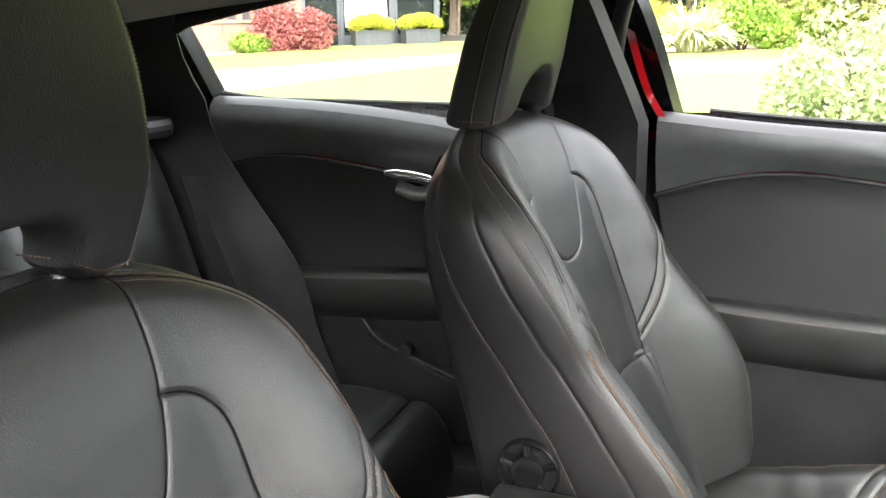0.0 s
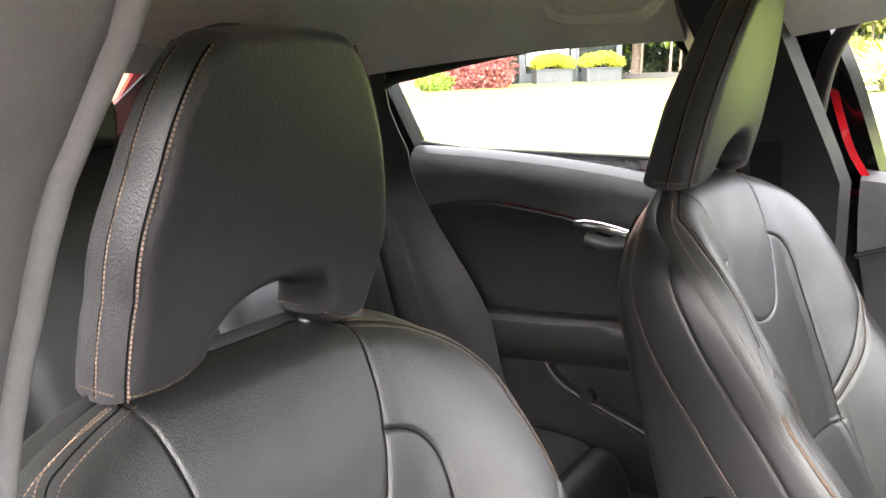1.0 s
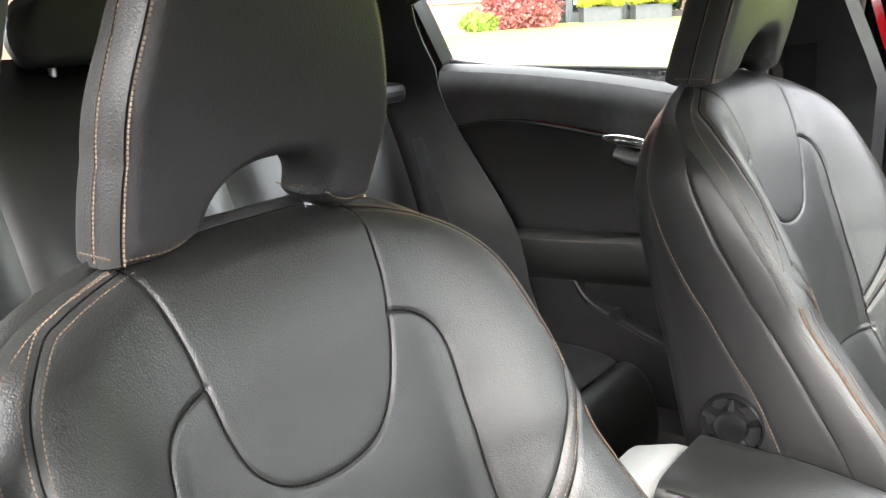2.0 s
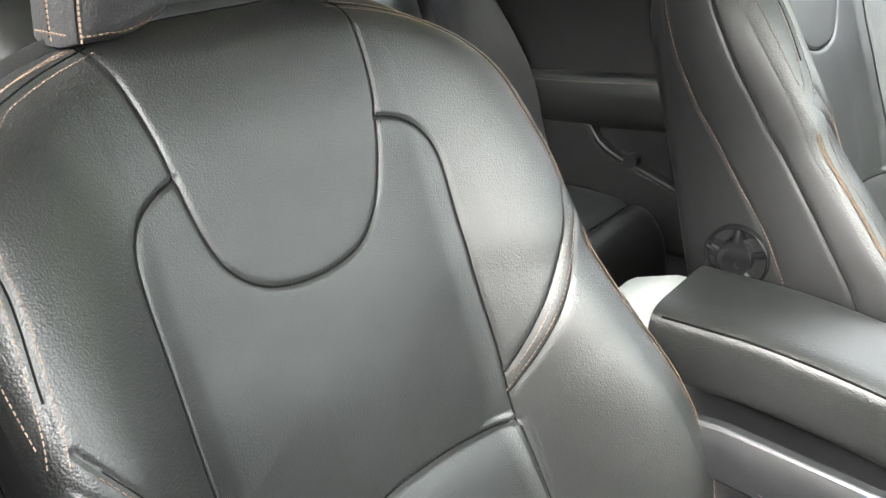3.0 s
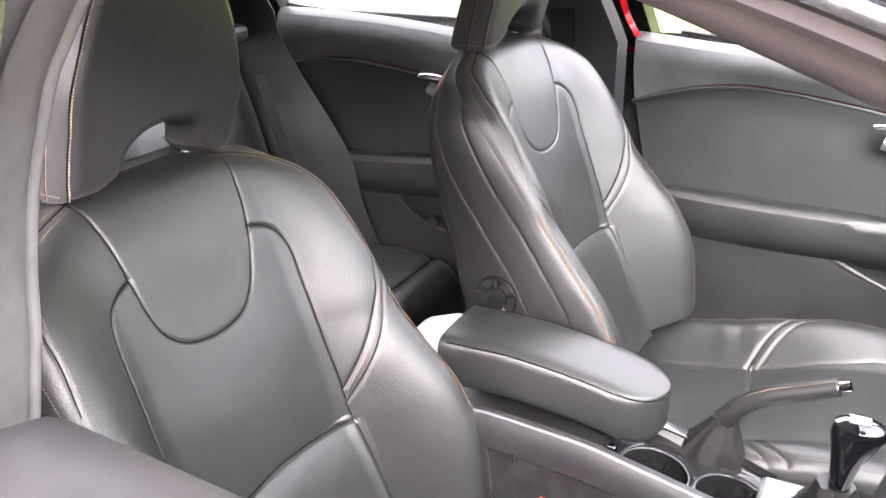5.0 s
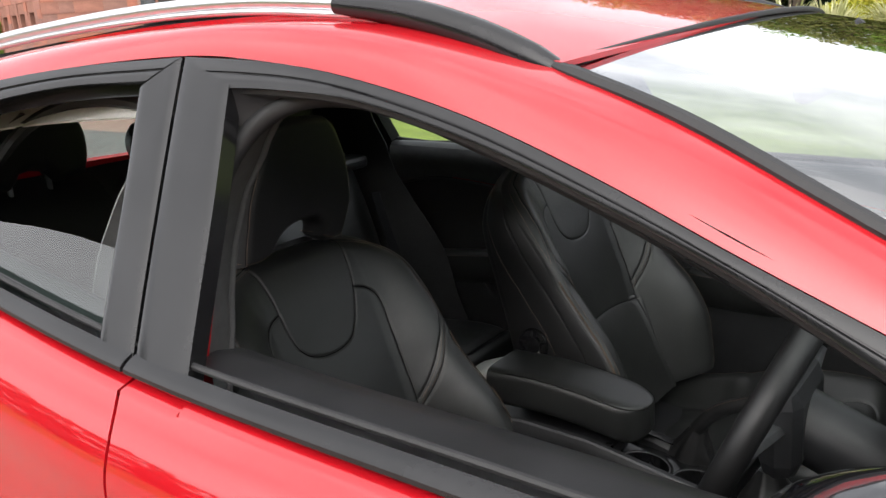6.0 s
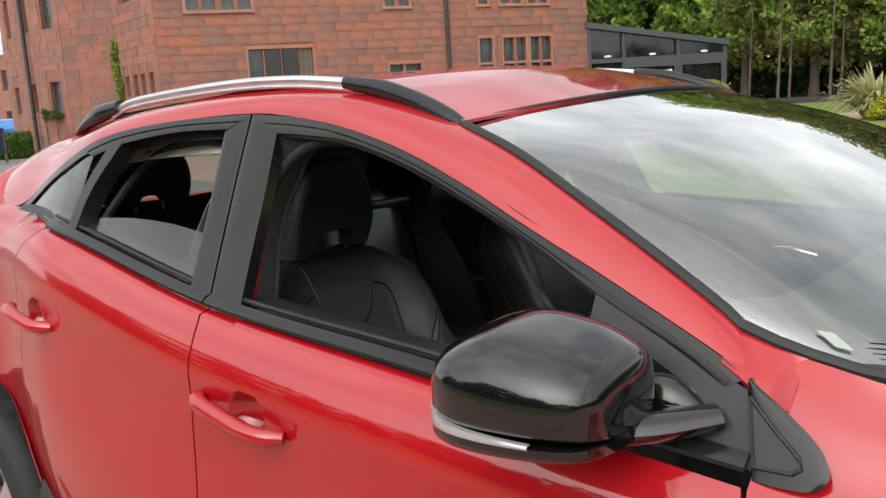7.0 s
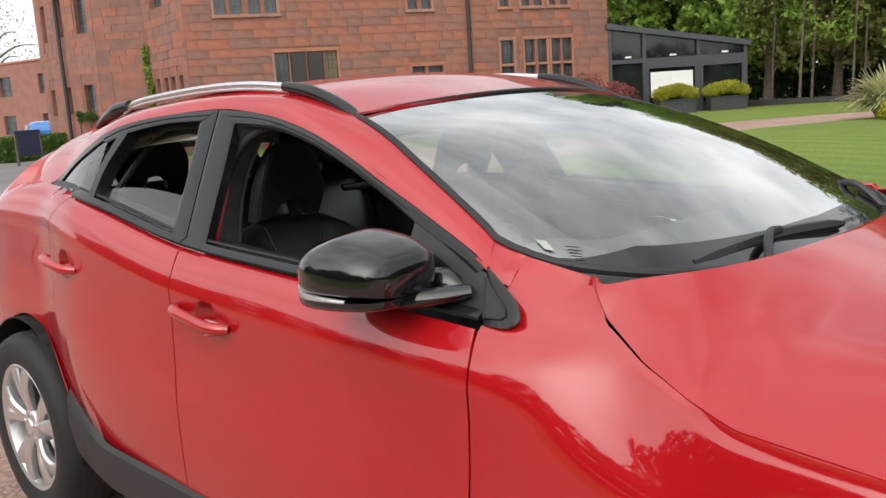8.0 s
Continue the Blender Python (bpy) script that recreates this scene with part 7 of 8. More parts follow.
under = leaves("undergrowth", [(*polar(az, 53 + 4 * math.sin(az * 2.2))[:2], 1.3 + 0.9 * math.sin(az * 1.3)) for az in np.linspace(36, -30, 70)], 2.2, 30000, 0.2, LEAF_DARK, None)
tagged(under, "dark undergrowth at the foot of the wood", "undergrowth", kind="stuff")
far = leaves("far_wood", [(*polar(az, 78 + 6 * math.sin(az * 1.7))[:2], hh) for az in np.linspace(40, -60, 90) for hh in (3, 7, 11)], 4.2, 60000, 0.42, LEAF_DARK, None)
tagged(far, "dense dark wood behind the garden", "wood", kind="stuff")
# trees across the drive, mirrored in the paint and the glass
ring = [(x, -15 - 2.5 * math.sin(x * 0.37), hh * (1 + 0.22 * math.sin(x * 0.9))) for x in np.linspace(-34, 34, 46) for hh in (0.8, 2.2, 3.9)]
ring += [(32 + 2 * math.sin(y * 0.5), y, hh * (1 + 0.2 * math.sin(y * 0.8))) for y in np.linspace(-14, 34, 32) for hh in (0.8, 2.2, 3.9)]
across = leaves("trees_across", ring, 1.6, 60000, 0.26, LEAF_DARK, None)
tagged(across, "dense dark trees across the drive", "trees", kind="stuff")
tree("bare_tree", "leafless tree behind the brick wing", polar(71, 85), 12, 4.5, LEAF_OLIVE, 900, 0.3, 0.3, 0.1, 60, group="")
tree("bare_tree", "leafless tree behind the brick wing", polar(74.5, 80), 13, 4.5, LEAF_OLIVE, 900, 0.3, 0.3, 0.1, 60, group="")

bush("red_shrub", "rounded shrub with dusky red leaves before the house", polar(32.9, 33), 2.0, 1.4, 2.0, LEAF_RED, 9000, 0.07)
bush("green_shrub", "low bright green shrub at the house corner", polar(35.5, 32), 0.9, 0.7, 0.8, LEAF, 2500, 0.06)
for x, y in ((-17.0, 30.0), (-15.8, 32.0)):
    z = land_z(x, y)
    pl = thing("planter", "dark grey trough planter with a clipped golden shrub", "planter", "planters by the glass annexe", (x, y, z))
    pl.rotation_euler = (0, 0, radians(48))
    PLANT = material("dark_grey_trough", (0.035, 0.037, 0.042), 0.5, vary=0.2, scale=6) if y < 31 else bpy.data.materials["dark_grey_trough"]
    bm = box_bm(-0.75, 0.75, -0.3, 0.3, 0, 0.55)
    soften(part("trough", bm, PLANT, pl, "dark grey trough"), 0.02)
    box("trough_rim", -0.78, 0.78, -0.33, 0.33, 0.55, 0.6, PLANT, pl, "trough rim", 0.01)
    cs = [(xx, yy, 0.72 + 0.26 * math.cos(xx * 1.9) + 0.03 * math.sin(xx * 9)) for xx in np.linspace(-0.62, 0.62, 9) for yy in (-0.2, 0.2)]
    leaves("golden_foliage", cs, 0.32, 8000, 0.045, LEAF_YELLOW, pl, "clipped golden leaves")
strappy("large mound of pale striped flax on the lawn", polar(14.8, 24), 640, 1.9, 3)
strappy("large mound of pale striped flax on the lawn", polar(12.4, 24.4), 560, 1.7, 4)
strappy("pale striped flax beside the stone path", polar(8.6, 25.0), 420, 1.9, 5)
bush("golden_shrub", "low golden shrub under the flax", polar(14.3, 22.6), 0.5, 0.45, 0.6, LEAF_YELLOW, 2500, 0.05)
for az, d, rx, h, lf, lab in ((5.5, 27, 1.6, 1.9, LEAF, "loose spring-green garden shrub"), (2.8, 29, 1.7, 2.4, LEAF_OLIVE, "olive-green garden shrub in the border"), (0.5, 24, 1.2, 2.2, LEAF, "bright green rounded shrub"), (-2.0, 22, 2.0, 3.6, LEAF_OLIVE, "tall brown-green conifer shrub"), (-5.5, 21, 2.0, 3.8, LEAF_OLIVE, "tall brown-green conifer shrub"), (11, 30, 1.6, 1.5, LEAF_YELLOW, "low golden garden shrub")):
    bush("garden_shrub", lab, polar(az, d), rx, rx * 0.8, h, lf, 6000, 0.08, group="garden shrubs")
for az, d, rx, h in ((-3.6, 7.6, 0.9, 1.35), (-7.5, 8.6, 1.2, 1.6), (-0.6, 8.8, 0.55, 0.85)):
    bush("rosemary_shrub", "feathery grey-green shrub at the lawn edge", polar(az, d, -1.3, -0.7), rx, rx, h, LEAF_GREY, 9000, 0.035, group="feathery shrubs", squash=1.15)
# clipped hedge by the road
hx0, hx1 = polar(71.5, 40), polar(62, 38)
hed = thing("hedge", "low clipped green hedge by the road", "hedge", at=(0, 0, 0))
cs = [np.array(hx0) * (1 - q) + np.array(hx1) * q + (0, 0, zz) for q in np.linspace(0, 1, 60) for zz in (0.25, 0.55, 0.85)]
leaves("hedge_foliage", cs, 0.4, 30000, 0.06, HEDGE, hed, "clipped hedge leaves", 0.7)
sgn = thing("sign_board", "dark blue sign board on two posts by the hedge", "sign", at=polar(70.0, 36))
NAVY = material("navy_sign_paint", (0.012, 0.018, 0.05), 0.4, vary=0.15, scale=5)
bm = box_bm(-0.03, 0.03, -0.5, 0.5, 0.35, 1.35)
soften(part("board", bm, NAVY, sgn, "dark blue board"), 0.05, 3)
for y in (-0.46, 0.46):
    box("post", -0.04, 0.04, y - 0.04, y + 0.04, -0.1, 1.2, BARK, sgn, "wooden post", 0.008)
# ---- sandstone house ----
def stone_mat(name, base, spread):
    m = material(name, base, 0.88, vary=0.16, scale=1.6, bump=0.5, bump_scale=14, space="Object")
    n, l = m.node_tree.nodes, m.node_tree.links
    b = n["Principled BSDF"]
    old = b.inputs["Base Color"].links[0].from_socket
    g, oi, add, hs, mr, mr2 = n.new("ShaderNodeNewGeometry"), n.new("ShaderNodeObjectInfo"), n.new("ShaderNodeMath"), n.new("ShaderNodeHueSaturation"), n.new("ShaderNodeMapRange"), n.new("ShaderNodeMapRange")
    add.operation = "ADD"
    fr = n.new("ShaderNodeMath")
    fr.operation = "FRACT"
    l.new(g.outputs["Random Per Island"], add.inputs[0])
    l.new(oi.outputs["Random"], add.inputs[1])
    l.new(add.outputs[0], fr.inputs[0])
    mr.inputs[3].default_value, mr.inputs[4].default_value = 1 - spread, 1 + spread
    mr2.inputs[3].default_value, mr2.inputs[4].default_value = 0.8, 1.1
    l.new(fr.outputs[0], mr.inputs[0])
    l.new(fr.outputs[0], mr2.inputs[0])
    l.new(old, hs.inputs["Color"])
    l.new(mr.outputs[0], hs.inputs["Value"])
    l.new(mr2.outputs[0], hs.inputs["Saturation"])
    l.new(hs.outputs[0], b.inputs["Base Color"])
    return m


SANDSTONE = stone_mat("red_sandstone", (0.25, 0.108, 0.078), 0.22)
MORTAR = material("sandstone_joint", (0.215, 0.1, 0.072), 0.95, vary=0.15, scale=4)
DRESSED = stone_mat("dressed_red_stone", (0.31, 0.145, 0.098), 0.08)
IRON = material("dark_iron_pipe", (0.025, 0.022, 0.022), 0.5, vary=0.2, scale=8)
LEAD = material("window_lead", (0.05, 0.05, 0.055), 0.5)
PANE = material("leaded_pane", (0.05, 0.055, 0.06), 0.12, spec=0.8, vary=0.5, scale=3)
WARM = bpy.data.materials.new("lit_room")
WARM.use_nodes = True
WARM.node_tree.nodes["Principled BSDF"].inputs["Base Color"].default_value = (0.09, 0.08, 0.06, 1)
WARM.node_tree.nodes["Principled BSDF"].inputs["Emission Color"].default_value = (1, 0.75, 0.3, 1)
WARM.node_tree.nodes["Principled BSDF"].inputs["Emission Strength"].default_value = 0.05
BRICK = stone_mat("red_brick_wing", (0.26, 0.105, 0.073), 0.1)


def wall_frame(a, b):
    """A wall's own frame: s along it from a to b, out towards the drive, z up."""
    d = Vector((b[0] - a[0], b[1] - a[1], 0))
    e = d.normalized()
    o = Vector((e.y, -e.x, 0))
    m = Matrix((e, o, Vector((0, 0, 1)))).transposed().to_4x4()
    m.translation = (a[0], a[1], 0)
    return m, d.length


def cut_wall(name, m, length, height, openings, mat, label, depth=0.5):
    """A wall with through openings (s0, s1, z0, z1), made of the rectangles between them."""
    ss = sorted({0.0, length, *(v for o in openings for v in o[:2])})
    zz = sorted({0.0, height, *(v for o in openings for v in o[2:4])})
    bm = bmesh.new()
    for s0, s1 in zip(ss[:-1], ss[1:]):
        run = None
        for z0, z1 in zip(zz[:-1], zz[1:]):
            c = ((s0 + s1) / 2, (z0 + z1) / 2)
            solid = not any(o[0] < c[0] < o[1] and o[2] < c[1] < o[3] for o in openings)
            if solid:
                box_bm(s0, s1, -depth, 0, z0, z1, bm)
    bmesh.ops.remove_doubles(bm, verts=bm.verts, dist=1e-4)
    ob = part(name, bm, mat)
    ob.matrix_world = m
    return tagged(ob, label, "wall", kind="structure")


def window_unit(wall, s0, s1, z0, z1, transom=None, lit=False, shut=False):
    """A stone-framed light with leaded glass, set back in its opening."""
    win = thing("window", "", "")
    win.parent = wall
    win.location = (s0, 0, z0)
    w, h = s1 - s0, z1 - z0
    box("pane", 0, w, -0.2, -0.19, 0, h, WARM if lit else PANE, win, "leaded glass", 0)
    if not shut:
        bm = bmesh.new()
        for k in range(1, 3):
            box_bm(w * k / 3 - 0.008, w * k / 3 + 0.008, -0.188, -0.17, 0, h, bm)
        n = max(2, int(h / 0.28))
        for k in range(1, n):
            box_bm(0, w, -0.1885, -0.1705, h * k / n - 0.008, h * k / n + 0.008, bm)
        part("lead_bars", bm, LEAD, win, "dark lead bars")
        if transom:
            box("transom", 0, w, -0.18, 0.03, transom - z0 - 0.05, transom - z0 + 0.05, DRESSED, win, "stone transom", 0.01)
    else:
        box("casement", 0.02, w - 0.02, -0.1, 0.05, 0.03, h - 0.03, IRON, win, "dark open casement", 0.01)
    return win


def stones(wall, length, z0, z1, openings, course, seed, singles):
    """Coursed blocks laid on the wall round its openings, each a little proud of the joints."""
    r = random.Random(seed)
    single, joined_v, joined_f = 0, [], []
    shapes = {}
    z = z0
    while z < z1 - 0.05:
        h = course * r.choice((0.8, 1.0, 1.0, 1.2))
        s = -r.uniform(0, 0.4)
        while s < length:
            w = r.choice((0.45, 0.6, 0.75, 0.9, 1.1))
            a, b = max(0.0, s) + 0.006, min(length, s + w) - 0.006
            s += w
            cuts = [(a, b)]
            for o in openings:
                if o[2] - 0.12 < z + h - 0.02 and o[3] + 0.14 > z + 0.02:
                    nxt = []
                    for p, q in cuts:
                        if o[0] - 0.1 >= q or o[1] + 0.1 <= p:
                            nxt.append((p, q))
                        else:
                            if p < o[0] - 0.1:
                                nxt.append((p, o[0] - 0.106))
                            if q > o[1] + 0.1:
                                nxt.append((o[1] + 0.106, q))
                    cuts = nxt
            for p, q in cuts:
                if q - p < 0.08:
                    continue
                out = r.uniform(0.012, 0.032)
                hh = h - 0.012
                c = 0.012
                box_v = [(0, -0.02, 0), (1, -0.02, 0), (1, -0.02, 1), (0, -0.02, 1), (0, 1 - c, 0), (1, 1 - c, 0), (1, 1 - c, 1), (0, 1 - c, 1), (0.02, 1, 0.03), (0.98, 1, 0.03), (0.98, 1, 0.97), (0.02, 1, 0.97)]
                fs = [(0, 1, 5, 4), (1, 2, 6, 5), (2, 3, 7, 6), (3, 0, 4, 7), (4, 5, 9, 8), (5, 6, 10, 9), (6, 7, 11, 10), (7, 4, 8, 11), (8, 9, 10, 11)]
                if single < singles and 2.0 < z < 6.2:
                    if "block" not in shapes:
                        me = bpy.data.meshes.new("stone_block")
                        me.from_pydata([(x_, max(y_, 0) * 1.0, z_) for x_, y_, z_ in box_v], [], fs)
                        me.materials.append(SANDSTONE)
                        shapes["block"] = me
                    ob = new("stone_block", shapes["block"])
                    ob.parent = wall
                    ob.location, ob.scale = (p, 0.0, z), (q - p, out, hh)
                    single += 1
                else:
                    i = len(joined_v)
                    joined_v += [(p + x_ * (q - p), max(y_, 0) * out, z + z_ * hh) for x_, y_, z_ in box_v]
                    joined_f += [tuple(i + k for k in f) for f in fs]
        z += h
    if joined_v:
        ob = mesh("stone_courses", joined_v, joined_f, SANDSTONE, wall, "coursed red sandstone blocks", smooth=False)
        ob["kind"] = "stuff"


FACADE_A, FACADE_B = (-27.4, 14.3), (-19.5, 29.05)
m, L = wall_frame(FACADE_A, FACADE_B)
ground_lights = [(3.05, 3.56), (3.62, 4.18), (4.24, 4.83), (4.89, 5.36)]
tall = [(11.96, 12.5), (12.98, 13.42), (13.56, 13.94), (14.16, 14.55), (14.66, 15.05)]
upper = [(1.08, 1.49), (1.63, 2.06), (2.28, 2.7), (2.86, 3.3), (8.23, 8.61), (8.79, 9.17), (11.99, 12.37), (12.93, 13.29), (13.46, 13.81), (14.12, 14.42), (14.62, 14.95)]
op = [(a, b, 2.3, 3.58) for a, b in ground_lights] + [(8.26, 8.78, 1.5, 2.84), (8.9, 9.5, 1.5, 2.84)] + [(a, b, 1.4, 3.68) for a, b in tall] + [(a, b, 4.98, 6.5) for a, b in upper]
wall = cut_wall("wall_house", m, L, 9.0, op, MORTAR, "red sandstone house front with mullioned windows")
for k, o in enumerate(op):
    window_unit(wall, *o, transom=2.72 if o in op[6:11] else None, lit=k == 3, shut=k in (1, 2))
# dressed stone round the groups of lights
for a, b, z0, z1 in ((3.05, 5.36, 2.3, 3.58), (8.26, 9.5, 1.5, 2.84), (11.96, 12.5, 1.4, 3.68), (12.98, 13.94, 1.4, 3.68), (14.16, 15.05, 1.4, 3.68), (1.08, 3.3, 4.98, 6.5), (8.23, 9.17, 4.98, 6.5), (11.99, 12.37, 4.98, 6.5), (12.93, 13.81, 4.98, 6.5), (14.12, 14.95, 4.98, 6.5)):
    for nm, p in (("lintel", (a - 0.1, b + 0.1, -0.05, 0.035, z1, z1 + 0.13)), ("sill", (a - 0.12, b + 0.12, -0.1, 0.07, z0 - 0.12, z0)), ("jamb", (a - 0.1, a, -0.1, 0.03, z0, z1)), ("jamb", (b, b + 0.1, -0.1, 0.03, z0, z1))):
        box(nm, *p, DRESSED, wall, "dressed stone window surround", 0.012)
pipe = thing("downpipe", "dark iron downpipe on the house front", "downpipe", at=m @ Vector((10.62, 0.12, 0.0)))
tube("pipe", [(0, 0, 0.3), (0, 0, 8.8)], 0.07, IRON, pipe, "iron pipe", 10)
for z in (2.2, 4.1, 6.0):
    tube("pipe_collar", [(0, 0, z), (0, 0, z + 0.12)], 0.095, IRON, pipe, "pipe collar", 10)

# the receding side and the stepped bays further back
SIDE = ((-31.6, 15.0), FACADE_A)
m2, L2 = wall_frame(*SIDE)
op2 = [(s, s + 0.42, 2.25, 3.0) for s in (0.7, 1.6, 2.35, 3.2)] + [(0.9, 2.2, 5.6, 8.0)]
wall2 = cut_wall("wall_side", m2, L2, 9.0, op2, MORTAR, "red sandstone side wall of the house")
for o in op2:
    window_unit(wall2, *o)
bays = [((-34.4, 13.2), (-33.0, 13.6)), ((-33.0, 13.6), (-31.6, 15.0)), ((-38.8, 13.75), (-36.2, 13.4)), ((-36.2, 13.4), (-34.4, 13.2))]
bay_walls = []
for k, (a, b) in enumerate(bays):
    mk, Lk = wall_frame(a, b)
    opk = [(Lk * 0.35, Lk * 0.35 + 0.6, 1.9, 3.0), (Lk * 0.35, Lk * 0.35 + 0.6, 5.0, 6.5)] if k in (0, 2, 3) else []
    w = cut_wall("wall_bay_%d" % (k + 1), mk, Lk, 11.0, opk, MORTAR, "red sandstone bay of the house")
    for o in opk:
        window_unit(w, *o)
    bay_walls.append((w, Lk, opk))
p2 = thing("downpipe", "dark iron downpipe on the far bay", "downpipe", at=(-35.1, 13.08, 0))
tube("pipe", [(0, 0, 0.3), (0, 0, 7.3)], 0.08, IRON, p2, "iron pipe", 10)
box("hopper", -0.16, 0.16, -0.16, 0.16, 7.2, 7.6, IRON, p2, "iron hopper head", 0.03)
ivy = leaves("creeper", [m2 @ Vector((0.25 + 0.1 * math.sin(q * 3), 0.06, q)) for q in np.linspace(0.5, 4.2, 20)], 0.22, 1500, 0.07, LEAF, None)
tagged(ivy, "narrow green creeper climbing the wall", "creeper", kind="stuff")
for q in (-33.9, -33.45):
    tb = bush("topiary_ball", "small clipped dark green ball by the wall", (q, 13.0 + (q + 33.9) * 0.5, 1.55), 0.26, 0.26, 0.5, HEDGE, 1500, 0.035, group="clipped balls")
    tube("trunk", [(0, 0, -1.5), (0.01, 0, -0.7), (0, 0, 0.15)], 0.03, BARK, tb, "slim straight stem", 6)
# house mass behind the walls
box("house_core", -46, -28.5, 20, 40, 0, 8.8, MORTAR)
tagged(bpy.data.objects["house_core"], "plain stone mass behind the house front", "wall", kind="structure")
# low brick wing far left
mb, Lb = wall_frame((-75.0, 20.5), (-57.0, 24.5))
opb = [(s, s + 1.5, z, z + 1.4) for s in (2.5, 7.2, 12.0, 15.4) for z in (1.1, 3.9)]
wb = cut_wall("wall_brick_wing", mb, Lb, 6.2, opb, BRICK, "plain red brick wing with dark windows")
for o in opb:
    window_unit(wb, *o)
box("parapet", -0.1, Lb + 0.1, -0.5, 0.08, 6.2, 6.35, DRESSED, wb, "stone coping", 0.02)

# ---- glass annexe ----
GREY_FRAME = material("anthracite_frame", (0.045, 0.05, 0.058), 0.45, vary=0.12, scale=5)
ANNEXE_GLASS = material("dark_annexe_glass", (0.012, 0.015, 0.015), 0.04, spec=0.6, vary=0.4, scale=0.7)
BLIND = material("white_blind", (0.7, 0.7, 0.68), 0.8, vary=0.06, scale=3)
ann = thing("glass_annexe", "dark grey framed glass annexe with a sloping roof", "building", at=(*FACADE_B, land_z(*FACADE_B)))
ma, _ = wall_frame(FACADE_B, (-15.55, 33.4))
ann.matrix_world = ma @ Matrix.Translation((0, 0, 0.3))
W = 5.87


def top_at(s):
    return 3.75 - 1.0 * s / W


for s in (0.06, 1.5, 3.8, W - 0.06):
    box("frame_post", s - 0.07, s + 0.07, -0.08, 0.06, 0, top_at(s), GREY_FRAME, ann, "anthracite post", 0.008)
bm = bmesh.new()
for z0, z1 in (((top_at(0), top_at(W))), ):
    v = [bm.verts.new(p) for p in ((-0.1, -0.15, z0 - 0.1), (W + 0.12, -0.15, z1 - 0.1), (W + 0.12, 0.18, z1 - 0.1), (-0.1, 0.18, z0 - 0.1), (-0.1, -0.15, z0 + 0.12), (W + 0.12, -0.15, z1 + 0.12), (W + 0.12, 0.18, z1 + 0.12), (-0.1, 0.18, z0 + 0.12))]
    for f in ((0, 3, 2, 1), (4, 5, 6, 7), (0, 1, 5, 4), (1, 2, 6, 5), (2, 3, 7, 6), (3, 0, 4, 7)):
        bm.faces.new([v[i] for i in f])
part("roof_beam", bm, GREY_FRAME, ann, "sloping anthracite roof beam")
box("cross_beam", 0.12, W - 0.12, -0.06, 0.05, 2.2, 2.38, GREY_FRAME, ann, "anthracite cross beam", 0.008)
for a, b in ((1.57, 3.73), (3.87, W - 0.13)):
    box("bay_frame", a, b, -0.02, 0.1, 1.95, 2.2, GREY_FRAME, ann, "grey blind box", 0.01)
    box("bay_frame", a, a + 0.1, -0.02, 0.1, 0, 1.95, GREY_FRAME, ann, "grey bay post", 0.01)
    box("bay_frame", b - 0.1, b, -0.02, 0.1, 0, 1.95, GREY_FRAME, ann, "grey bay post", 0.01)
    box("lower_panel", a + 0.1, b - 0.1, -0.03, 0.03, 0.0, 0.45, GREY_FRAME, ann, "grey lower panel", 0.01)
box("white_blind", 1.75, 3.55, 0.0, 0.02, 0.75, 1.8, BLIND, ann, "drawn white blind", 0.004)
bm = bmesh.new()
v = [bm.verts.new(p) for p in ((0, -0.1, 0), (W, -0.1, 0), (W, -0.1, top_at(W)), (0, -0.1, top_at(0)))]
bm.faces.new(v)
part("glazing", bm, ANNEXE_GLASS, ann, "dark glass")
for s in (0.8, 2.7, 4.9):
    box("wall_lamp", s - 0.14, s + 0.14, 0.05, 0.12, 2.42, 2.5, BLIND, ann, "small white wall lamp", 0.02)
box("annexe_side", W - 0.05, W, -4, -0.1, 0, top_at(W) - 0.1, GREY_FRAME, ann, "grey side wall", 0.01)
box("annexe_roof", -0.1, W + 0.1, -4, -0.15, 2.6, 2.7, GREY_FRAME, ann, "grey roof", 0.01)
low_wall = thing("low_fence", "low dark fence at the edge of the wood", "fence", at=(0, 0, 0))
fp = curve([polar(24, 40), polar(17, 39), polar(10, 38)], 20)
grid("fence_rail", np.array([fp + (0, 0, -0.1), fp + (0, 0, 0.28), fp + (0.05, 0.1, 0.3)]), IRON, low_wall, "low dark boards", thick=0.04)

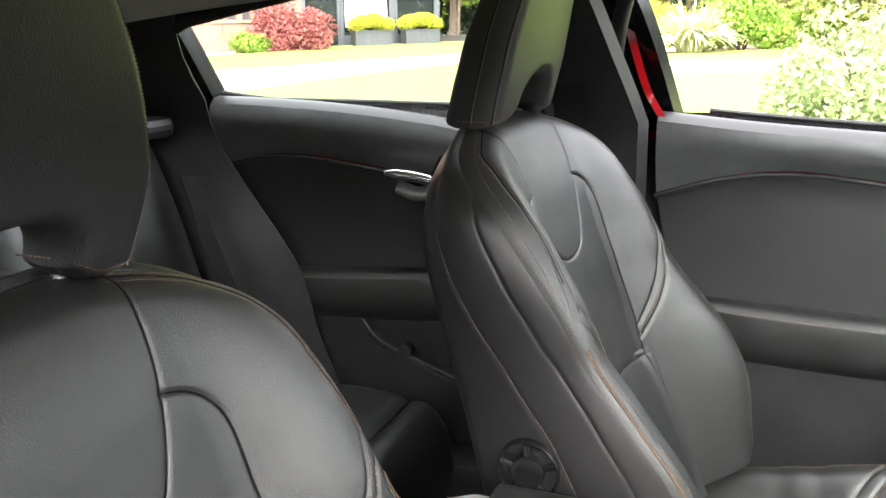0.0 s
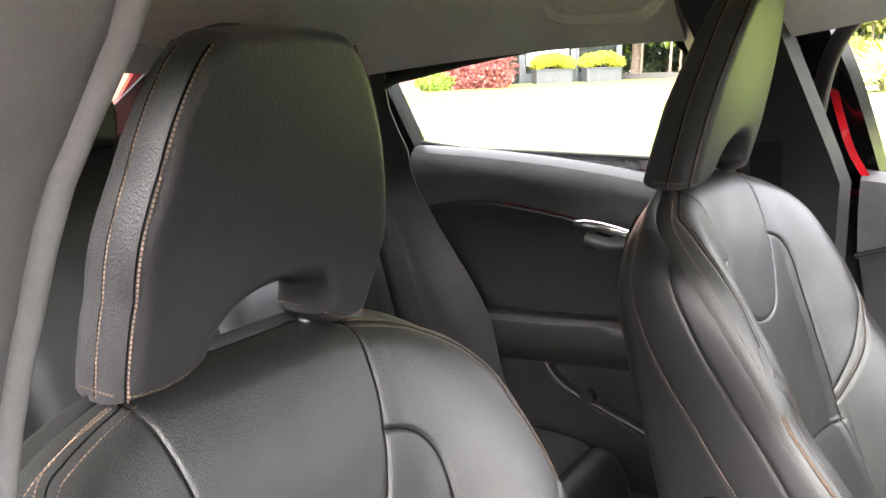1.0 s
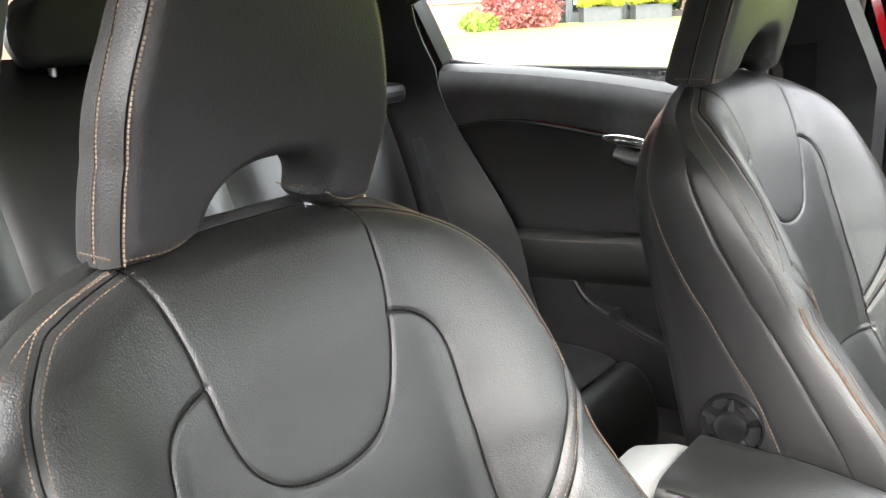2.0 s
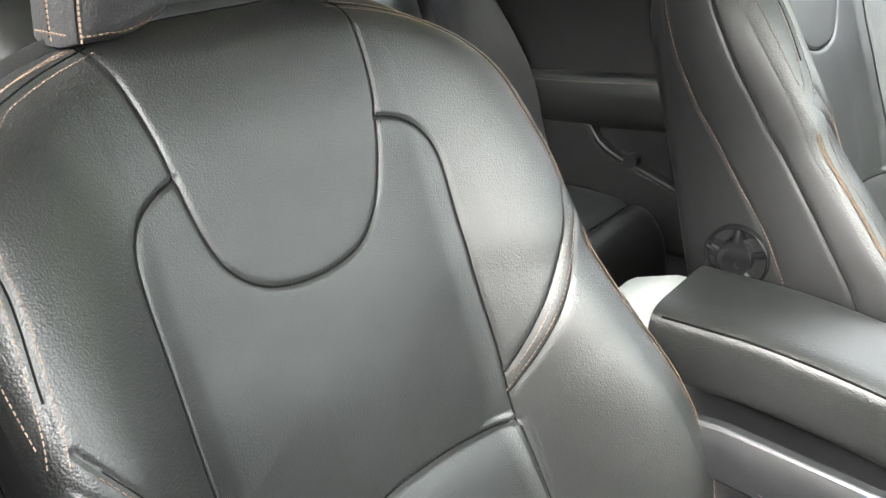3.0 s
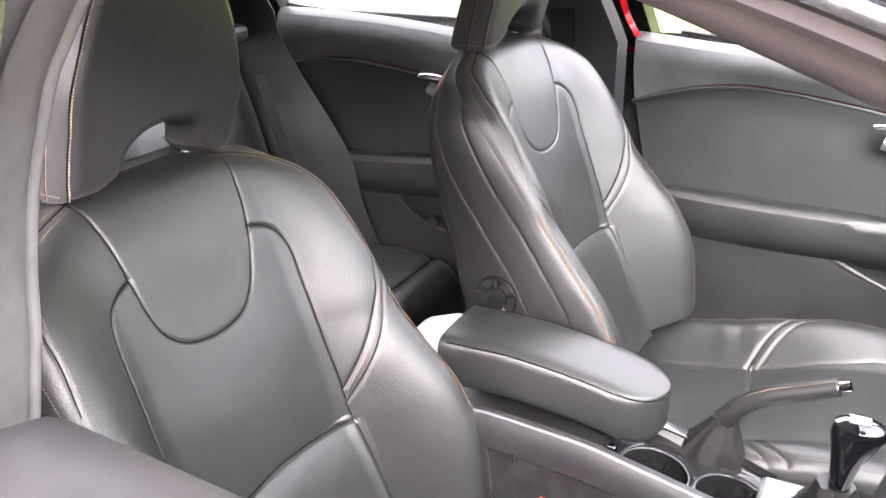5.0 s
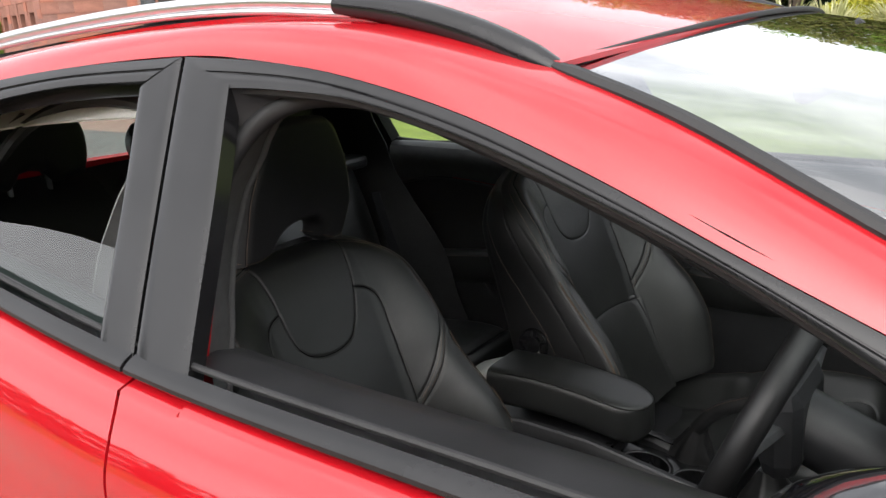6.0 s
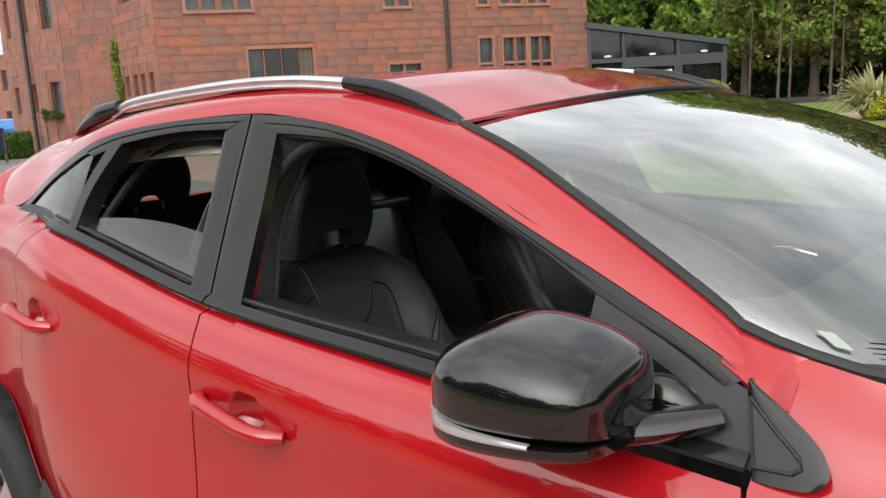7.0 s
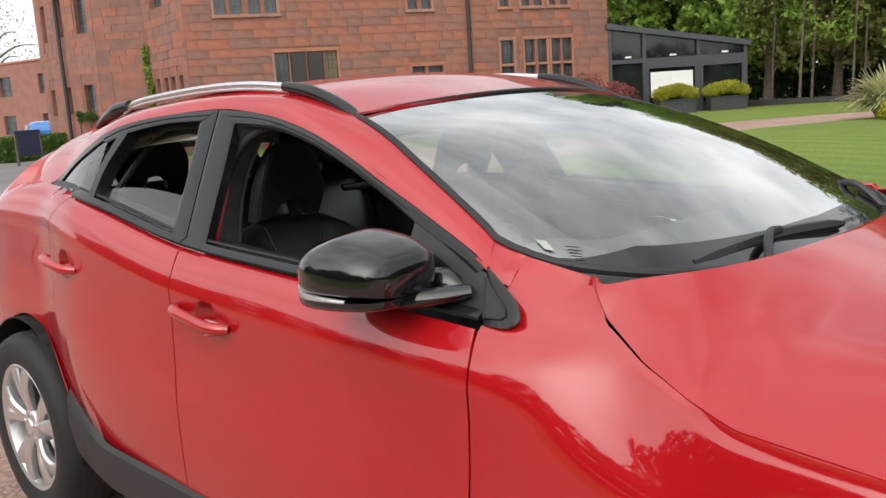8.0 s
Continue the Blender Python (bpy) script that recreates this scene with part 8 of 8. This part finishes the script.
# ---- parked blue car ----
BLUE = material("bright_blue_paint", (0.02, 0.16, 0.5), 0.25, coat=1.0, vary=0.05, scale=2)
bc = thing("parked_car", "bright blue estate car parked by the house", "car", at=(-44.2, 15.4, land_z(-44.2, 15.4)))
bc.rotation_euler = (0, 0, radians(165))
secs = []
prof = [(-2.2, 0.55, 0.7, 0.78), (-2.1, 0.4, 0.95, 0.85), (-1.2, 0.35, 0.98, 0.88), (0, 0.33, 0.98, 0.9), (1.2, 0.35, 0.93, 0.88), (2.0, 0.4, 0.8, 0.8), (2.2, 0.5, 0.62, 0.7)]
for x, z0, z1, hw in prof:
    a = np.linspace(0, 2 * np.pi, 32, endpoint=False)
    secs.append(np.column_stack([np.full(32, x), hw * np.sign(np.cos(a)) * np.abs(np.cos(a)) ** 0.45, (z0 + z1) / 2 + (z1 - z0) / 2 * np.sign(np.sin(a)) * np.abs(np.sin(a)) ** 0.45]))
loft("car_body", secs, BLUE, bc, "bright blue body")
secs = []
for x, z1, hw in ((-2.05, 0.97, 0.75), (-1.6, 1.36, 0.66), (-0.8, 1.46, 0.64), (0.2, 1.45, 0.63), (0.7, 1.3, 0.64), (1.15, 0.97, 0.72)):
    a = np.linspace(0, np.pi, 24)
    secs.append(np.column_stack([np.full(24, x), hw * np.sign(np.cos(a)) * np.abs(np.cos(a)) ** 0.5, 0.9 + (z1 - 0.9) * np.abs(np.sin(a)) ** 0.4]))
loft("car_cabin", secs, BLUE, bc, "blue roof and pillars")
for s in (-1, 1):
    for x0, x1, z in ((-1.55, -0.75, 1.3), (-0.68, 0.05, 1.32), (0.12, 0.62, 1.22)):
        mesh("side_window", [(x0 - 0.12, s * 0.755, 1.0), (x1 + 0.05, s * 0.755, 1.0), (x1, s * 0.665, z), (x0, s * 0.665, z)], [(0, 1, 2, 3)], DARK_GLASS, bc, "dark side window")
    for cx in (-1.35, 1.35):
        ang = np.linspace(0, 2 * np.pi, 32, endpoint=False)
        w_ = loft("car_wheel", [np.column_stack([cx + r * np.cos(ang), np.full(32, s * y), 0.32 + r * np.sin(ang)]) for r, y in ((0.2, 0.7), (0.32, 0.7), (0.32, 0.9), (0.2, 0.91))], TYRE, bc, "black tyre", cap=False)
        loft("rim", [np.column_stack([cx + r * np.cos(ang), np.full(32, s * y), 0.32 + r * np.sin(ang)]) for r, y in ((0.2, 0.9), (0.06, 0.88), (0.001, 0.9))], RIM, w_, "silver rim", cap=False)

# ---- single stone blocks, last ----
stones(wall, L, 0.3, 8.6, op, 0.3, 11, 300)
stones(wall2, L2, 0.3, 8.6, op2, 0.3, 12, 0)
for k, (w, Lk, opk) in enumerate(bay_walls):
    stones(w, Lk, 0.3, 10.6, opk, 0.32, 20 + k, 0)
